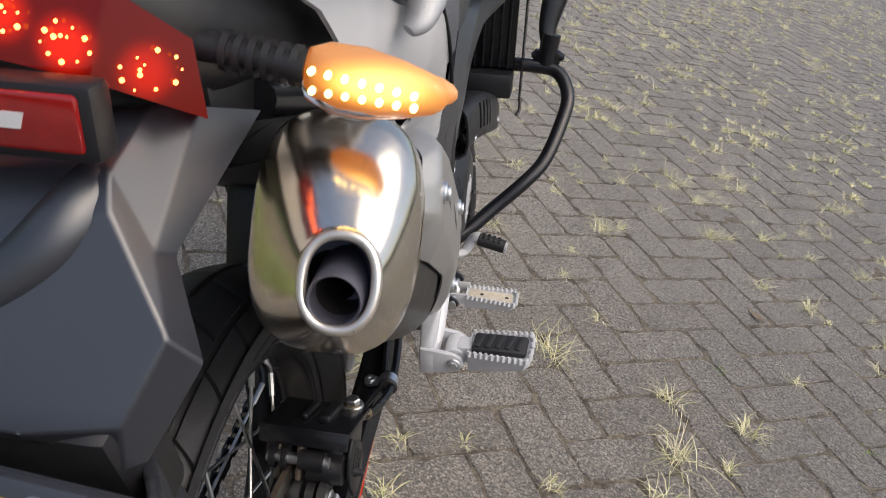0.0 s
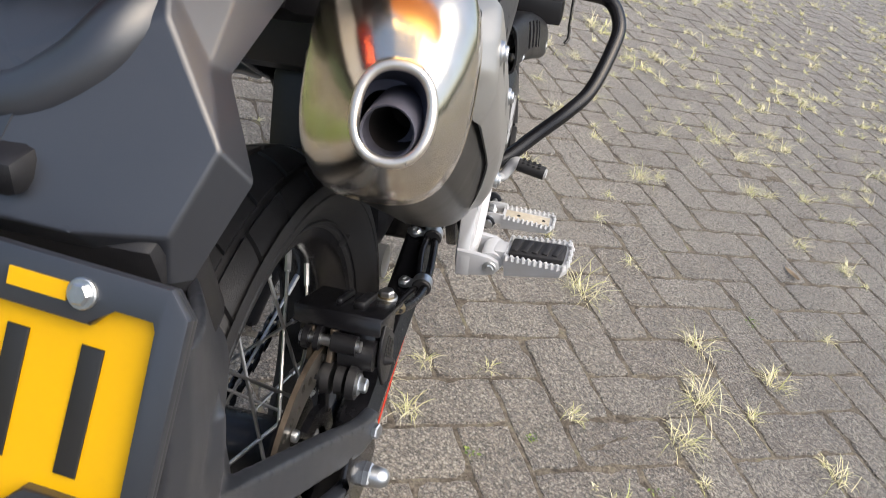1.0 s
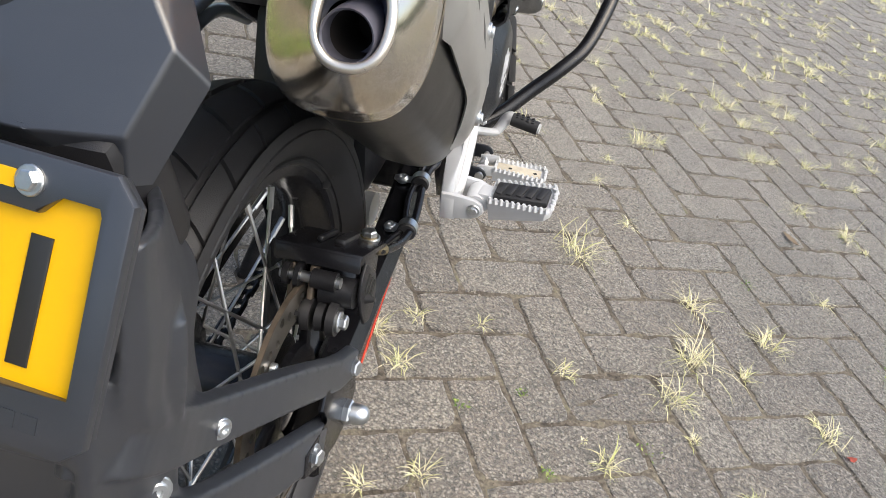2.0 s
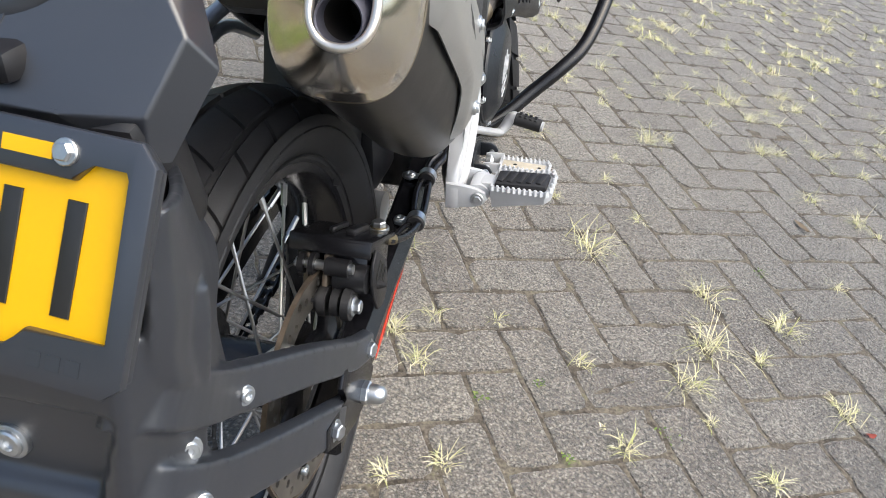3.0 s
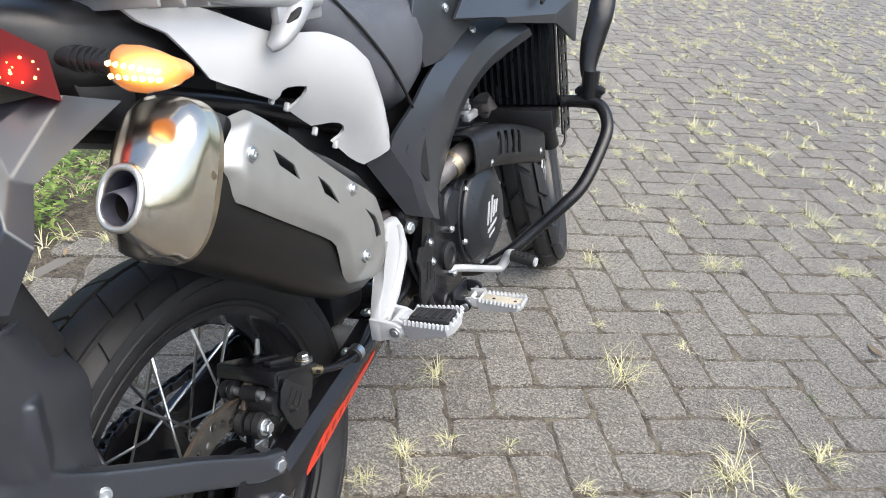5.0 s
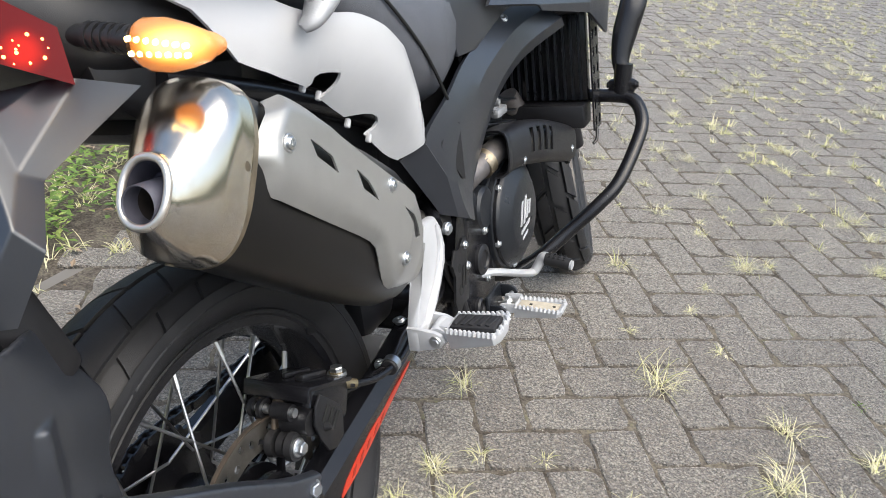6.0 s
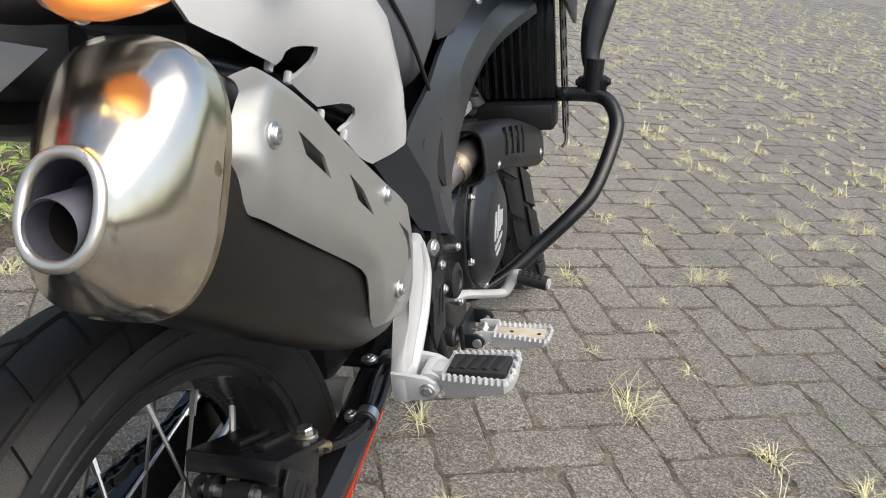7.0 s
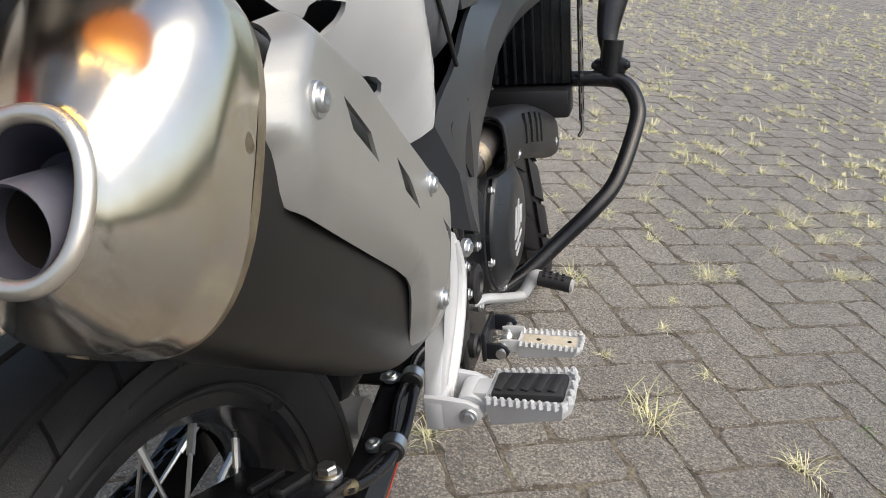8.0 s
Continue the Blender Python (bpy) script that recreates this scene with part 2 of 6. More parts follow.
def soil_mat():
    m, t, b = nodes_of("soil_and_moss")
    co = t.nodes.new("ShaderNodeNewGeometry").outputs["Position"]
    n1 = add(t, "ShaderNodeTexNoise", Scale=20.0, Detail=8.0, Roughness=0.7)
    n2 = add(t, "ShaderNodeTexNoise", Scale=160.0, Detail=4.0)
    for n in (n1, n2):
        t.links.new(co, n.inputs["Vector"])
    c1 = ramp_of(t, n1.outputs["Fac"], (0.35, (0.055, 0.045, 0.035)), (0.48, (0.125, 0.106, 0.084)), (0.6, (0.175, 0.152, 0.115)), (0.68, (0.14, 0.145, 0.07)), (0.78, (0.27, 0.235, 0.18)))
    x = t.nodes.new("ShaderNodeMixRGB")
    x.blend_type, x.inputs[0].default_value = "MULTIPLY", 0.8
    t.links.new(c1, x.inputs[1])
    t.links.new(ramp_of(t, n2.outputs["Fac"], (0.3, (0.4, 0.4, 0.4)), (0.7, (1.3, 1.3, 1.3))), x.inputs[2])
    t.links.new(x.outputs[0], b.inputs["Base Color"])
    b.inputs["Roughness"].default_value = 0.95
    bp = add(t, "ShaderNodeBump", Strength=0.8, Distance=0.006)
    t.links.new(n2.outputs["Fac"], bp.inputs["Height"])
    t.links.new(bp.outputs[0], b.inputs["Normal"])
    return m


def leaf_mat(name, *stops, through_light=0.25):
    m, t, b = nodes_of(name)
    isl = t.nodes.new("ShaderNodeNewGeometry").outputs["Random Per Island"]
    t.links.new(ramp_of(t, isl, *stops), b.inputs["Base Color"])
    b.inputs["Roughness"].default_value = 0.6
    b.inputs["Subsurface Weight"].default_value = 0.0
    return m


FAR_PAVING = mat("distant_weathered_paving", (0.20, 0.187, 0.17), 0.88, var=0.15, scale=1.5, bump=0.4, grain=60)
# for the added banks out of view that block low skylight
ADDED_HEDGE = mat("added_hedge_green", (0.05, 0.07, 0.035), 0.8, var=0.5, scale=3, bump=0.6, grain=40)
PAVER, SOIL = paver_mat(), soil_mat()
GRASS = leaf_mat("dry_grass_blade", (0.0, (0.72, 0.67, 0.48)), (0.5, (0.64, 0.60, 0.36)), (0.75, (0.46, 0.49, 0.18)), (1.0, (0.78, 0.74, 0.58)))
WEED = leaf_mat("green_weed_leaf", (0.0, (0.08, 0.15, 0.03)), (0.5, (0.16, 0.26, 0.05)), (1.0, (0.32, 0.38, 0.1)))
CRUMB = leaf_mat("sand_and_crumbs", (0.0, (0.42, 0.39, 0.34)), (0.4, (0.3, 0.27, 0.23)), (0.7, (0.08, 0.06, 0.045)), (1.0, (0.5, 0.47, 0.42)))
PETAL = mat("faded_red_petal", (0.45, 0.1, 0.07), 0.6, var=0.3, scale=120)
DEAD = leaf_mat("dead_leaf", (0.0, (0.3, 0.2, 0.12)), (1.0, (0.42, 0.34, 0.25)))


# ---- building helpers ----
def part(name, bm, material, parent=None, label="", sharp=35.0):
    """Links a bmesh as one mesh object, smooth but for its sharp edges."""
    bmesh.ops.recalc_face_normals(bm, faces=bm.faces)
    lim = radians(sharp)
    for f in bm.faces:
        f.smooth = True
    for e in bm.edges:
        e.smooth = len(e.link_faces) == 2 and e.calc_face_angle(0) < lim
    me = bpy.data.meshes.new(name)
    bm.to_mesh(me)
    bm.free()
    me.materials.append(material)
    ob = new(name, me)
    if parent:
        ob.parent = parent
    if label:
        tagged(ob, label)
    return ob


def crisp(ob):
    """Keeps large faces flat between rounded edges."""
    n = ob.modifiers.new("flat_faces", "WEIGHTED_NORMAL")
    n.keep_sharp, n.weight = True, 80
    return ob


def V(*p):
    return Vector(p)


def axes_for(d):
    d = d.normalized()
    side = d.cross(V(0, 0, 1))
    if side.length < 0.01:
        side = d.cross(V(1, 0, 0))
    side.normalize()
    return side, d.cross(side)


def skin(bm, rings, closed=True, caps=True):
    rows = [[bm.verts.new(p) for p in ring] for ring in rings]
    n = len(rows[0])
    for a, b in zip(rows, rows[1:]):
        for i in range(n if closed else n - 1):
            bm.faces.new((a[i], a[(i + 1) % n], b[(i + 1) % n], b[i]))
    if caps and closed:
        bm.faces.new(rows[0][::-1])
        bm.faces.new(rows[-1])
    return rows


def cone(bm, a, b, ra, rb=None, n=14, inner=None):
    a, b = V(*a), V(*b)
    s, u = axes_for(b - a)
    rb = ra if rb is None else rb
    ring = lambda c, r: [c + (s * math.cos(2 * math.pi * i / n) + u * math.sin(2 * math.pi * i / n)) * r for i in range(n)]
    if inner:
        skin(bm, [ring(a, inner), ring(a, ra), ring(b, rb), ring(b, inner), ring(a, inner)], caps=False)
    else:
        skin(bm, [ring(a, ra), ring(b, rb)])
    return bm


def curve_pts(pts, steps=6):
    pts = [V(*p) for p in pts]
    out = []
    for i in range(len(pts) - 1):
        p0, p1, p2, p3 = pts[max(i - 1, 0)], pts[i], pts[i + 1], pts[min(i + 2, len(pts) - 1)]
        for k in range(steps):
            t = k / steps
            out.append(0.5 * (2 * p1 + (p2 - p0) * t + (2 * p0 - 5 * p1 + 4 * p2 - p3) * t * t + (3 * p1 - p0 - 3 * p2 + p3) * t ** 3))
    return out + [pts[-1]]


def tube(bm, pts, r, n=12, steps=6, flat=1.0):
    """A round bar along a smooth line; r may be a list."""
    line = curve_pts(pts, steps) if steps else [V(*p) for p in pts]
    rings = []
    s, u = axes_for(line[1] - line[0])
    for i, p in enumerate(line):
        d = (line[min(i + 1, len(line) - 1)] - line[max(i - 1, 0)]).normalized()
        s = (s - d * s.dot(d)).normalized()
        u = d.cross(s)
        k = i / (len(line) - 1) * (len(r) - 1) if isinstance(r, (list, tuple)) else 0
        rr = r[int(k)] + (r[min(int(k) + 1, len(r) - 1)] - r[int(k)]) * (k - int(k)) if isinstance(r, (list, tuple)) else r
        rings.append([p + (s * math.cos(2 * math.pi * j / n) + u * flat * math.sin(2 * math.pi * j / n)) * rr for j in range(n)])
    skin(bm, rings)
    return bm


def box(bm, c, size, bevel=0.002, turn=None, segments=2):
    b2 = bmesh.new()
    bmesh.ops.create_cube(b2, size=1.0, matrix=Matrix.Diagonal((*size, 1)))
    if bevel:
        bmesh.ops.bevel(b2, geom=list(b2.edges), offset=min(bevel, min(size) * 0.45), segments=segments, affect="EDGES", profile=0.5)
    m = Matrix.Translation(c) @ (turn if turn else Matrix())
    bmesh.ops.transform(b2, matrix=m, verts=b2.verts)
    join(bm, b2)
    return bm


def join(bm, other):
    me = bpy.data.meshes.new("piece")
    other.to_mesh(me)
    other.free()
    bm.from_mesh(me)
    bpy.data.meshes.remove(me)


def sheet(outline, thick, axis="x", lean=None, bevel=0.0015, bow=0.0):
    """A flat plate: outline of two coordinates in the plane across axis, extruded by thick, its edges rounded."""
    bm = bmesh.new()
    where = {"x": lambda a, b: V(0, a, b), "y": lambda a, b: V(a, 0, b), "z": lambda a, b: V(a, b, 0)}[axis]
    d = {"x": V(1, 0, 0), "y": V(0, 1, 0), "z": V(0, 0, 1)}[axis] * thick
    base = [bm.verts.new(where(*p)) for p in outline]
    top = [bm.verts.new(v.co + d) for v in base]
    n = len(base)
    bm.faces.new(base[::-1])
    bm.faces.new(top)
    for i in range(n):
        bm.faces.new((base[i], base[(i + 1) % n], top[(i + 1) % n], top[i]))
    if bevel:
        es = [e for e in bm.edges if all(v in base for v in e.verts) or all(v in top for v in e.verts)]
        bmesh.ops.bevel(bm, geom=es, offset=bevel, segments=2, affect="EDGES", profile=0.5)
    return bm


def moved(bm, m):
    bmesh.ops.transform(bm, matrix=m, verts=bm.verts)
    return bm


def shell(verts, faces, thick, bevel=0.0, soft=0, inside=None):
    """A moulded panel from a few corners: faces thickened inwards, edges rounded."""
    bm = bmesh.new()
    vs = [bm.verts.new(v) for v in verts]
    for f in faces:
        bm.faces.new([vs[i] for i in f])
    bmesh.ops.recalc_face_normals(bm, faces=bm.faces)
    if inside is not None:
        f = max(bm.faces, key=lambda q: q.calc_area())
        if f.normal.dot(f.calc_center_median() - V(*inside)) < 0:
            bmesh.ops.reverse_faces(bm, faces=bm.faces)
    if soft:
        bmesh.ops.subdivide_edges(bm, edges=bm.edges, cuts=soft, use_grid_fill=True, smooth=0.0)
        for k in range(soft + 1):
            bmesh.ops.smooth_vert(bm, verts=[v for v in bm.verts if not v.is_boundary], factor=0.5, use_axis_x=True, use_axis_y=True, use_axis_z=True)
    if bevel:
        inner = [e for e in bm.edges if len(e.link_faces) == 2 and e.calc_face_angle(0) > 0.15]
        bmesh.ops.bevel(bm, geom=inner, offset=bevel, segments=2, affect="EDGES", profile=0.5)
    bmesh.ops.recalc_face_normals(bm, faces=bm.faces)
    if inside is not None:
        f = max(bm.faces, key=lambda q: q.calc_area())
        if f.normal.dot(f.calc_center_median() - V(*inside)) < 0:
            bmesh.ops.reverse_faces(bm, faces=bm.faces)
    bmesh.ops.solidify(bm, geom=list(bm.faces), thickness=thick)
    return bm


def ngon(c, r, n, axis="x", turn=0.0):
    out = []
    for i in range(n):
        a = 2 * math.pi * i / n + turn
        ca, sa = r * math.cos(a), r * math.sin(a)
        out.append(V(*c) + {"x": V(0, ca, sa), "y": V(ca, 0, sa), "z": V(ca, sa, 0)}[axis])
    return out


def bolt(at, out, r=0.006, h=0.006, parent=None, material=None, flange=1.45, socket=False, name="bolt"):
    """A hex or socket-headed bolt with a flange, its head standing out along out."""
    bm = bmesh.new()
    at, d = V(*at), V(*out).normalized()
    s, u = axes_for(d)
    def ring(z, k, n):
        return [at + d * z + (s * math.cos(2 * math.pi * i / n) + u * math.sin(2 * math.pi * i / n)) * k for i in range(n)]
    skin(bm, [ring(-0.003, r * flange, 16), ring(0.0015, r * flange, 16), ring(0.0022, r * flange * 0.92, 16)])
    if socket:
        skin(bm, [ring(0, r, 16), ring(h * 0.8, r, 16), ring(h, r * 0.86, 16), ring(h, r * 0.5, 16), ring(h * 0.5, r * 0.45, 16)])
    else:
        skin(bm, [ring(0, r, 6), ring(h * 0.85, r, 6), ring(h, r * 0.84, 6)])
    return part(name, bm, material or ZINC, parent)


def lathe_x(bm, profile, n=72, c=(0, 0, 0), closed=False):
    """Turns a profile of (x, radius) round the wheel's axle."""
    rings = []
    for i in range(n):
        a = 2 * math.pi * i / n
        rings.append([V(c[0] + x, c[1] + r * math.cos(a), c[2] + r * math.sin(a)) for x, r in profile])
    skin(bm, rings + [rings[0]], closed=closed, caps=False)
    bmesh.ops.remove_doubles(bm, verts=bm.verts, dist=1e-6)
    return bm


def drilled_ring(bm, c, x0, x1, cells, r0, r1, hole, n=10, wave=0.0):
    """A flat ring with one round hole in each of its cells, from x0 to x1 thick."""
    def face(x):
        rows = []
        for k in range(cells):
            a0, a1 = 2 * math.pi * k / cells, 2 * math.pi * (k + 1) / cells
            am, rm = (a0 + a1) / 2, (r0 + r1) / 2 + (0.2 * (r1 - r0)) * (k % 3 - 1)
            w = lambda a, r: r + (wave * math.sin(a * 12) if r == r1 else 0)
            edge = [(a0, r0), (am, r0), (a1, r0), (a1, rm), (a1, r1), (am, r1), (a0, r1), (a0, rm)]
            o = [bm.verts.new((c[0] + x, c[1] + w(a, r) * math.cos(a), c[2] + w(a, r) * math.sin(a))) for a, r in edge]
            base = V(c[0] + x, c[1] + rm * math.cos(am), c[2] + rm * math.sin(am))
            tang, rad = V(0, -math.sin(am), math.cos(am)), V(0, math.cos(am), math.sin(am))
            h = []
            for i in range(8):
                q = math.radians(-135 + 45 * i)
                h.append(bm.verts.new(base + tang * hole * math.cos(q) + rad * hole * math.sin(q)))
            rows.append((o, h))
        return rows
    A, B = face(x0), face(x1)
    for (o, h), (p, g) in zip(A, B):
        for i in range(8):
            j = (i + 1) % 8
            bm.faces.new((o[i], o[j], h[j], h[i]))
            bm.faces.new((p[i], g[i], g[j], p[j]))
            bm.faces.new((h[i], h[j], g[j], g[i]))
        for i in (0, 1, 4, 5):
            bm.faces.new((o[i], p[i], p[i + 1], o[i + 1]))
    bmesh.ops.remove_doubles(bm, verts=bm.verts, dist=1e-6)
    return bm


# ---- ground ----
def ground_sheet():
    bm = bmesh.new()
    xs = [-400, -30, -6, -2.2, -1.6, -1.25, -1.1, 6, 30, 400]
    ys = [-400, -30, -6, -1, 0, 1, 2, 3, 6, 30, 400]
    grid = [[bm.verts.new((x, y, -0.009)) for x in xs] for y in ys]
    for a, b in zip(grid, grid[1:]):
        for i in range(len(xs) - 1):
            bm.faces.new((a[i], a[i + 1], b[i + 1], b[i]))
    return tagged(part("ground", bm, FAR_PAVING), "weathered grey paved ground", "ground", kind="structure")


ground = ground_sheet()


def verge_strip():
    """Uneven soil beside the edge of the paving."""
    rnd = random.Random(2)
    bm = bmesh.new()
    grid = [[bm.verts.new((-3.6 + 0.06 * i, -2.5 + 0.12 * j, (0.002 + 0.02 * min(1, max(0, 38 - i) / 8)) * rnd.uniform(0.3, 1) - 0.006 if i < 43 else -0.012)) for i in range(45)] for j in range(70)]
    for a, b in zip(grid, grid[1:]):
        for i in range(44):
            bm.faces.new((a[i], a[i + 1], b[i + 1], b[i]))
    return tagged(part("verge", bm, SOIL), "bare soil and moss beside the paving", "soil", kind="structure")


verge_strip()

# ---- motorcycle ----
LEAN = -12.5
moto = tagged(new("motorcycle"), "white and black adventure motorcycle leaning on its side stand", "motorcycle")
moto.matrix_world = pose(0, 0, 0, 0, LEAN, 0)


def tread_blocks(c, prof, pitches, lift, slant, cuts, parent, gap):
    """Rows of raised tread blocks that follow the tyre's crown; cuts are (u0, u1, shift) across the profile, u from -1 to 1."""
    def on(u, a, up):
        k = (u + 1) / 2 * (len(prof) - 1)
        i = min(int(k), len(prof) - 2)
        f = k - i
        x, r = prof[i][0] + (prof[i + 1][0] - prof[i][0]) * f, prof[i][1] + (prof[i + 1][1] - prof[i][1]) * f
        tx, tr = prof[i + 1][0] - prof[i][0], prof[i + 1][1] - prof[i][1]
        ln = math.hypot(tx, tr)
        x, r = x - tr / ln * up, r + tx / ln * up
        return V(c[0] + x, c[1] + r * math.cos(a), c[2] + r * math.sin(a))
    step = 2 * math.pi / pitches
    for k in range(pitches):
        for u0, u1, sh in cuts:
            a0 = (k + sh) * step
            bm = bmesh.new()
            us = [u0 + (u1 - u0) * i / 3 for i in range(4)]
            def ang(u, t):
                return a0 + step * (gap + (1 - 2 * gap) * t) + slant * step * abs(u) * (1 if u0 >= 0 else 1)
            lo = [[on(u, ang(u, t / 3), -0.001) for u in us] for t in range(4)]
            hi = [[on(u + (0.012 if i == 0 else -0.012 if i == 3 else 0), ang(u, t / 3 * 0.96 + 0.02), lift) for i, u in enumerate(us)] for t in range(4)]
            L = [[bm.verts.new(p) for p in row] for row in lo]
            H = [[bm.verts.new(p) for p in row] for row in hi]
            for t in range(3):
                for i in range(3):
                    bm.faces.new((H[t][i], H[t][i + 1], H[t + 1][i + 1], H[t + 1][i]))
            for i in range(3):
                bm.faces.new((L[0][i], L[0][i + 1], H[0][i + 1], H[0][i]))
                bm.faces.new((L[3][i + 1], L[3][i], H[3][i], H[3][i + 1]))
                bm.faces.new((L[i + 1][0], L[i][0], H[i][0], H[i + 1][0]))
                bm.faces.new((L[i][3], L[i + 1][3], H[i + 1][3], H[i][3]))
            part("tread_block", bm, RUBBER, parent)


def wheel(name, c, R, half, rim_r, rim_half, spokes, pitches, hub_half, hub_r, parent_label, lift=0.004, gap=0.03):
    """A spoked wheel: rim with tyre, hub and wire spokes."""
    bm = bmesh.new()
    w = rim_half
    lathe_x(bm, [(-w, rim_r), (-w, rim_r - 0.012), (-w * 0.8, rim_r - 0.014), (-w * 0.5, rim_r - 0.026), (0, rim_r - 0.03), (w * 0.5, rim_r - 0.026), (w * 0.8, rim_r - 0.014), (w, rim_r - 0.012), (w, rim_r),
                 (w * 0.9, rim_r), (w * 0.8, rim_r - 0.008), (0, rim_r - 0.02), (-w * 0.8, rim_r - 0.008), (-w * 0.9, rim_r), (-w, rim_r)], 96, c)
    rim = part(name, bm, PAINT_BLACK, moto, parent_label)
    h = R - 0.005
    side = [(-w * 0.9, rim_r - 0.006), (-w * 1.08, rim_r + 0.001), (-w * 1.1, rim_r + 0.006), (-half * 0.93, rim_r + (R - rim_r) * 0.28), (-half, rim_r + (R - rim_r) * 0.5), (-half * 0.97, rim_r + (R - rim_r) * 0.66)]
    crown = [(half * math.sin(a) * 0.99, h - half * 0.98 * (1 - math.cos(a)) * 0.72) for a in [radians(q) for q in range(-78, 79, 13)]]
    full = side + crown + [(-x, r) for x, r in side[::-1]]
    bm = bmesh.new()
    lathe_x(bm, full, 112, c)
    part("tyre", bm, RUBBER, rim, "dusty black block-tread tyre")
    tread_blocks(c, crown, pitches, lift, 0.7, [(-0.98, -0.50 - gap, 0.5), (-0.50 + gap, -gap, 0.0), (gap, 0.50 - gap, 0.45), (0.50 + gap, 0.98, 0.95)], rim, gap)
    # raised line round the bead
    bm = bmesh.new()
    for sx in (-1, 1):
        lathe_x(bm, [(sx * (w * 1.1 + 0.002), rim_r + 0.004), (sx * (w * 1.1 + 0.0035), rim_r + 0.0055), (sx * (w * 1.1 + 0.002), rim_r + 0.007)], 96, c)
    part("bead_line", bm, RUBBER, rim)
    bm = bmesh.new()
    lathe_x(bm, [(-hub_half, 0.012), (-hub_half, hub_r * 1.25), (-hub_half + 0.006, hub_r * 1.25), (-hub_half + 0.012, hub_r * 0.7), (hub_half - 0.012, hub_r * 0.7), (hub_half - 0.006, hub_r * 1.25), (hub_half, hub_r * 1.25), (hub_half, 0.012)], 40, c)
    part("hub", bm, PAINT_BLACK, rim)
    C = V(*c)
    for k in range(spokes):
        sx = 1 if k % 2 else -1
        a = 2 * math.pi * k / spokes - radians(15.4)
        cross = radians(60) * (1 if (k // 2) % 2 else -1)
        a2 = a + cross
        p = C + V(sx * (hub_half - 0.003), hub_r * 1.12 * math.cos(a2), hub_r * 1.12 * math.sin(a2))
        q = C + V(sx * 0.009, (rim_r - 0.028) * math.cos(a), (rim_r - 0.028) * math.sin(a))
        bm = bmesh.new()
        cone(bm, p, q, 0.0019, n=7)
        cone(bm, q + (p - q) * 0.13, q - (p - q) * 0.02, 0.0034, n=7)
        part("spoke", bm, CHROME, rim)
    return rim


AX = (0.0, 0.0, 0.304)
rear = wheel("rear_wheel", AX, 0.303, 0.064, 0.230, 0.041, 36, 30, 0.055, 0.050, "black spoked rear wheel")

# brake disc with its carrier
bm = bmesh.new()
drilled_ring(bm, AX, 0.071, 0.075, 42, 0.088, 0.120, 0.0048, wave=0.0012)
disc = part("brake_disc", bm, DISC, moto, "drilled steel rear brake disc with rusty rim")
bm = bmesh.new()
lathe_x(bm, [(0.0708, 0.1198), (0.0705, 0.1222), (0.0755, 0.1222), (0.0752, 0.1198)], 90, AX)
part("disc_rim", bm, RUST, disc, "rust-brown disc edge")
bm = bmesh.new()
lathe_x(bm, [(0.07, 0.036), (0.07, 0.056), (0.078, 0.056), (0.078, 0.036)], 48, AX)
part("disc_carrier", bm, PAINT_BLACK, disc)
for k in range(6):
    a = 2 * math.pi * k / 6
    bm = tube(bmesh.new(), [V(AX[0] + 0.074, AX[1] + r * math.cos(a + s), AX[2] + r * math.sin(a + s)) for r, s in ((0.05, -0.25), (0.07, -0.1), (0.093, 0.0))], 0.006, 8, 3, 0.6)
    part("carrier_arm", bm, PAINT_BLACK, disc)
for k in range(6):
    a = 2 * math.pi * k / 6
    bolt((AX[0] + 0.079, AX[1] + 0.093 * math.cos(a), AX[2] + 0.093 * math.sin(a)), (1, 0, 0), 0.004, 0.003, disc, ZINC)

# sprocket and chain on the far side
bm = bmesh.new()
teeth = 42
rings = []
for x in (-0.078, -0.072):
    rings.append([V(AX[0] + x, (0.086 if i % 2 else 0.081) * math.cos(math.pi * i / teeth), AX[2] + (0.086 if i % 2 else 0.081) * math.sin(math.pi * i / teeth)) for i in range(2 * teeth)])
skin(bm, rings)
part("sprocket", bm, PAINT_BLACK, moto, "dark rear sprocket")
chain_line = [(-0.075, 0.0 + 0.086 * math.cos(radians(a)), 0.304 + 0.086 * math.sin(radians(a))) for a in range(270, 84, -8)]
chain_line += [(-0.075, 0.02 + 0.43 * k / 24, 0.390 - 0.021 * k / 24) for k in range(1, 25)]
chain_line2 = [(-0.075, 0.43 * k / 24, 0.218 + 0.05 * k / 24) for k in range(25)]
bm = bmesh.new()
for line in (chain_line, chain_line2):
    for i, (p, q) in enumerate(zip(line, line[1:])):
        p, q = V(*p), V(*q)
        w = 0.0045 if i % 2 else 0.007
        for sx in (-1, 1):
            d = (q - p)
            turn = d.to_track_quat("Y", "Z").to_matrix().to_4x4()
            box(bm, (p + q) / 2 + V(sx * w, 0, 0), (0.0018, d.length * 1.25, 0.011), 0.0, turn)
        cone(bm, p + V(-0.008, 0, 0), p + V(0.008, 0, 0), 0.004, n=8)
part("chain", bm, PAINT_BLACK, moto, "oily black drive chain")


